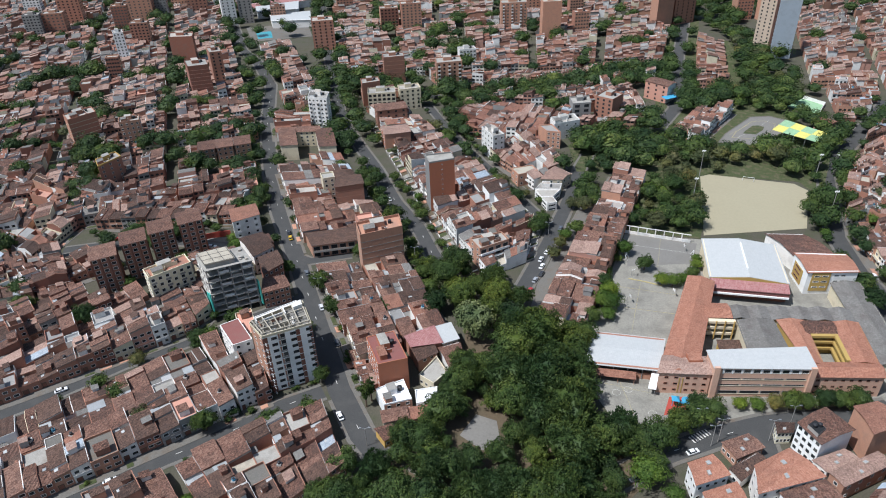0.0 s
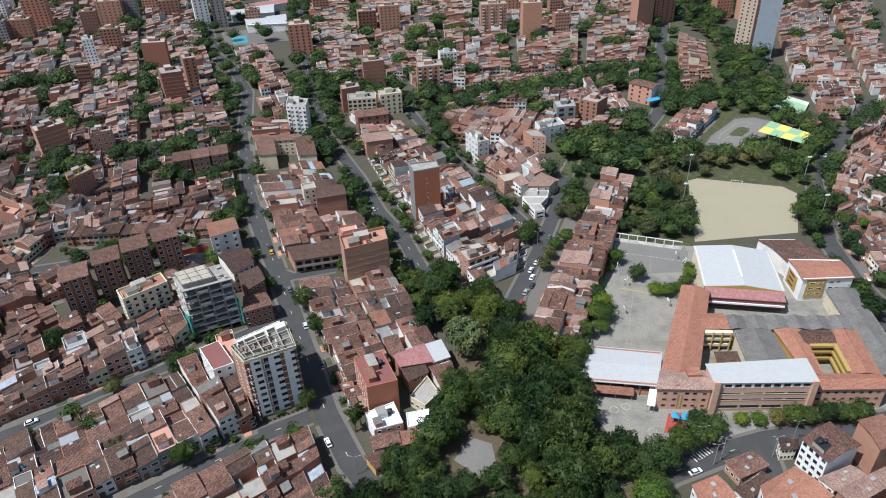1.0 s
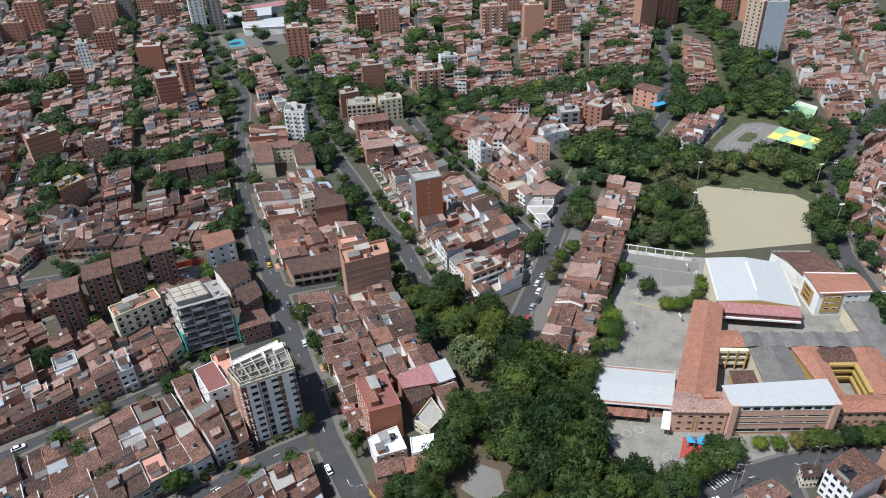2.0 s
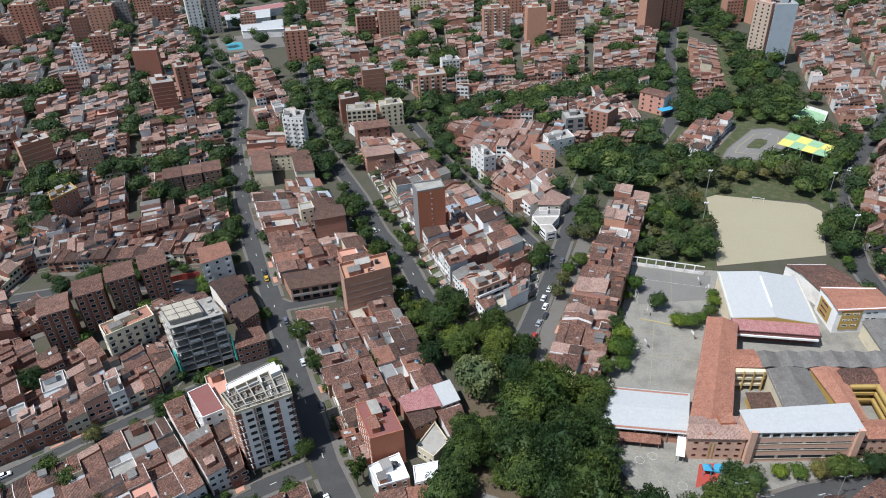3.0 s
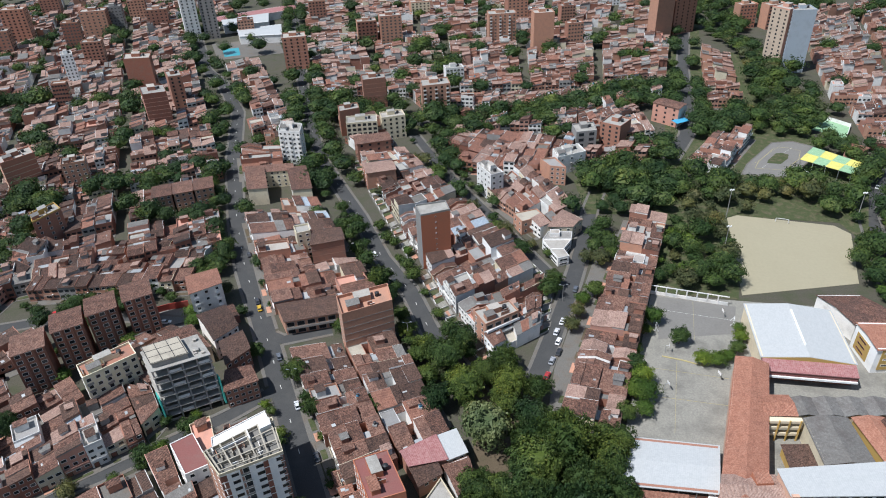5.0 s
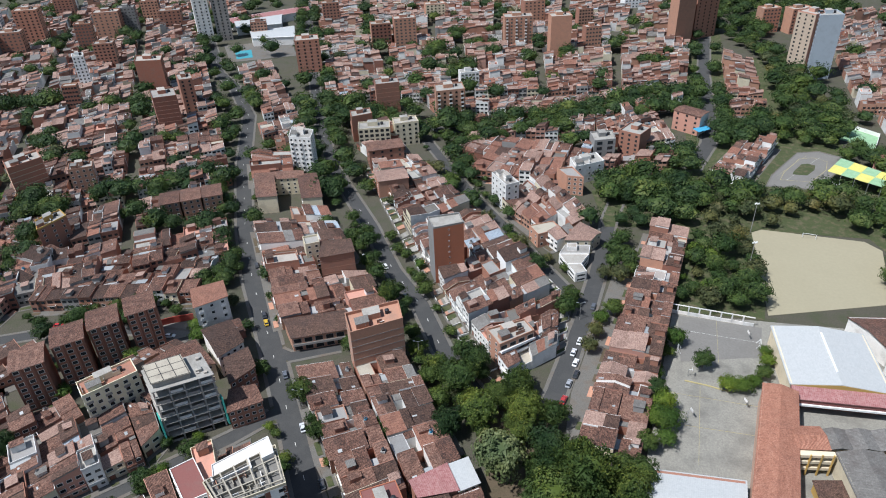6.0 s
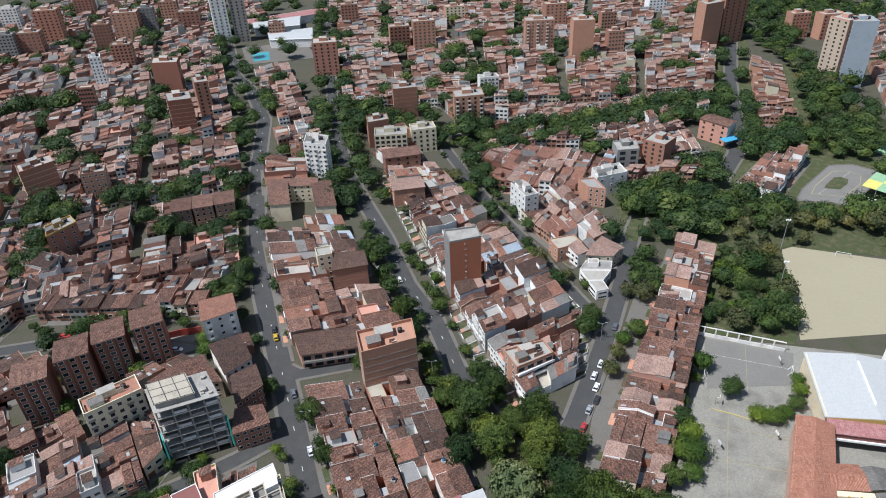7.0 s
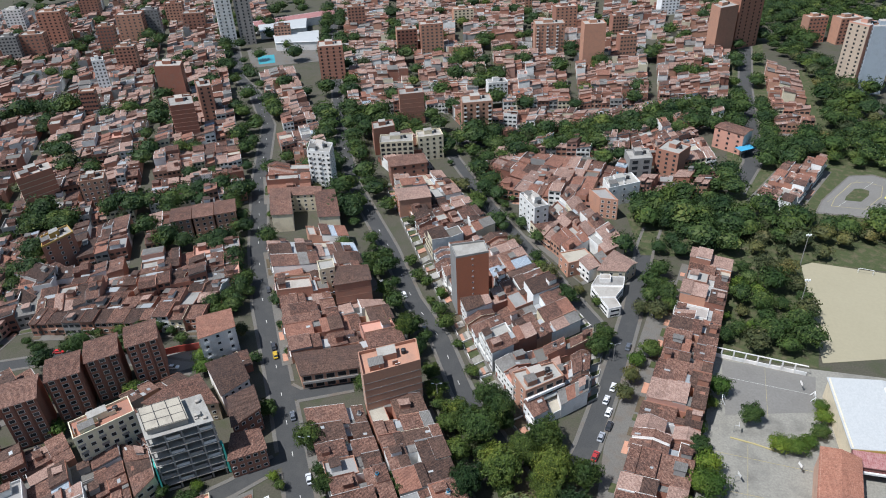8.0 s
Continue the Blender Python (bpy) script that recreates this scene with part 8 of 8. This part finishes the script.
# basketball hoops, a painted kerb and a trampoline
for x, y, turn in ((26.9, 228.8, 20), (46.6, 236.3, 200), (29.5, 248.9, -10), (54.3, 271.8, 190)):
    hoop = empty("basketball_hoop", (x, y, 0.06))
    tagged(hoop, "grey steel basketball hoop with a white board", "basketball hoop", "hoops of the school yard")
    u = pose(x, y, 0.06, 0, 0, turn)
    for name, p, q, w in (("post", (0, 0, 0), (0, 0, 3.0), 0.09), ("arm", (0, 0, 2.95), (1.1, 0, 3.2), 0.06)):
        mb = MB()
        mb.beam(tuple(u @ Vector(p)), tuple(u @ Vector(q)), w, "steel")
        mb.part(name, hoop)
    mb = MB()
    q = [tuple(u @ Vector(p)) for p in ((1.08, -0.9, 2.9), (1.14, -0.9, 2.9), (1.14, 0.9, 2.9), (1.08, 0.9, 2.9))]
    mb.solid(q, [(a, b, c + 1.0) for a, b, c in q], "white")
    mb.part("backboard", hoop)
mb = MB()
strip(mb, [(28.2, 246.3), (35, 244.9), (42.1, 242.7)], 0.25, 0.3, "yline", 0.0)
tagged(mb.thing("court_kerb"), "faded yellow kerb between the two courts", "kerb", "", "structure")
tramp = empty("trampoline", (44.5, 175.8, 0.1))
tagged(tramp, "round blue trampoline in the playground", "trampoline")
mb = MB()
mb.drum(44.5, 175.8, 0.55, 0.68, 1.7, 1.7, "blue", 20)
mb.part("mat", tramp)
for k in range(6):
    a = k * math.tau / 6
    mb = MB()
    mb.beam((44.5 + 1.5 * math.cos(a), 175.8 + 1.5 * math.sin(a), 0.06), (44.5 + 1.5 * math.cos(a), 175.8 + 1.5 * math.sin(a), 0.57), 0.05, "steel")
    mb.part("leg", tramp)

# playground by the school's corner
patch("play_area", [(36.5, 168), (44, 172), (44.5, 178), (39, 177)], 0.13, "play_red", "red rubber paving of a playground", "play area")
pg = empty("play_frame", (41, 174, 0.13))
tagged(pg, "blue and red climbing frame with a slide", "play frame")
for name, p, q, rr, mat in (("post", (39.5, 173, 0.1), (39.5, 173, 2.6), 0.12, "blue"), ("post", (41.5, 173, 0.1), (41.5, 173, 2.6), 0.12, "blue"), ("post", (39.5, 175, 0.1), (39.5, 175, 2.6), 0.12, "yellow"), ("post", (41.5, 175, 0.1), (41.5, 175, 2.6), 0.12, "yellow"), ("slide", (41.5, 174, 1.4), (44, 174.5, 0.2), 0.35, "blue")):
    mb = MB()
    mb.beam(p, q, rr, mat)
    mb.part(name, pg)
mb = MB()
mb.solid([(39.2, 172.7, 2.5), (41.8, 172.7, 2.5), (41.8, 175.3, 2.5), (39.2, 175.3, 2.5)], [(40.4, 173.9, 3.6), (40.6, 173.9, 3.6), (40.6, 174.1, 3.6), (40.4, 174.1, 3.6)], "blue")
mb.part("roof", pg, "blue pointed roof")

# pool and long roofs of the far sports centre
patch("pool_deck", [(-326, 634), (-270, 656), (-247, 608), (-298, 586)], 0.2, "pave", "pale deck round a swimming pool", "deck")
patch("swimming_pool", [(-308, 617), (-295, 623), (-284, 601), (-296, 595)], 0.24, "water", "turquoise water of an outdoor pool", "pool", 0.1)
for corners, roofing, label in (([(-340, 684), (-280, 737), (-290, 756), (-352, 702)], "red_sheet", "long hall with a red and pale roof"), ([(-328, 668), (-290, 685), (-304, 722), (-342, 694)], "zinc", "sports hall with a pale metal roof"), ([(-297, 633), (-260, 641), (-274, 676), (-309, 656)], "zinc", "open hall with a white metal roof")):
    hb = empty("sports_centre_hall", (*Lot(*corners).mid, 0))
    tagged(hb, label, "hall")
    wing(hb, "wall", corners, 7.5, "white", roofing, 1.2)

for (x0, y0), (x1, y1), n in (((44, 158.5), (50, 163.5), 7), ((13, 131), (18, 137), 7)):
    for k in range(n):
        x, y = lerp((x0, y0), (x1, y1), (k + 0.5) / n)
        ux, uy = (x1 - x0) / math.dist((x0, y0), (x1, y1)), (y1 - y0) / math.dist((x0, y0), (x1, y1))
        mb = MB()
        strip(mb, [(x - uy * 1.4, y + ux * 1.4), (x + uy * 1.4, y - ux * 1.4)], 0.22, 0.09, "line", 0.02)
        tagged(mb.thing("crossing_stripe"), "worn white stripe of a pedestrian crossing", "road marking", "", "structure")

for k in range(5):
    mb = MB()
    strip(mb, [(-41.5 + k * 1.1, 127.0), (-40.3 + k * 1.1, 130.4)], 0.24, 0.1, "line", 0.02)
    tagged(mb.thing("crossing_stripe"), "worn white stripe of a pedestrian crossing", "road marking", "", "structure")
mb = MB()
strip(mb, [(-52 + 1.1 * math.cos(k * math.tau / 24) - 0.5 * math.sin(k * math.tau / 24), 134 + 1.6 * math.sin(k * math.tau / 24)) for k in range(25)], 0.11, 0.1, "line", 0.02)
tagged(mb.thing("road_emblem"), "white oval speed mark on the asphalt", "road marking", "", "structure")

# fenced green pitch in the park, and a low brick house beside the canopy
patch("green_pitch", [(140, 494), (163, 468), (155, 450), (132, 471)], 0.22, "green_sheet", "green artificial turf pitch", "sports ground")
for p, q in (((140, 494), (163, 468)), ((132, 471), (140, 494)), ((163, 468), (155, 450))):
    mb = MB()
    strip(mb, [p, q], 0.15, 2.4, "white", 0.0)
    tagged(mb.thing("pitch_wall"), "low white wall round the turf pitch", "wall", "", "structure")
apartment("park_house", [(145, 424), (152, 418), (157, 424), (150, 430)], 6, 2, "pink", "salmon house beside the canopy", cols=2, front=(0,), roof="tile_new", hut=False, group="park buildings")
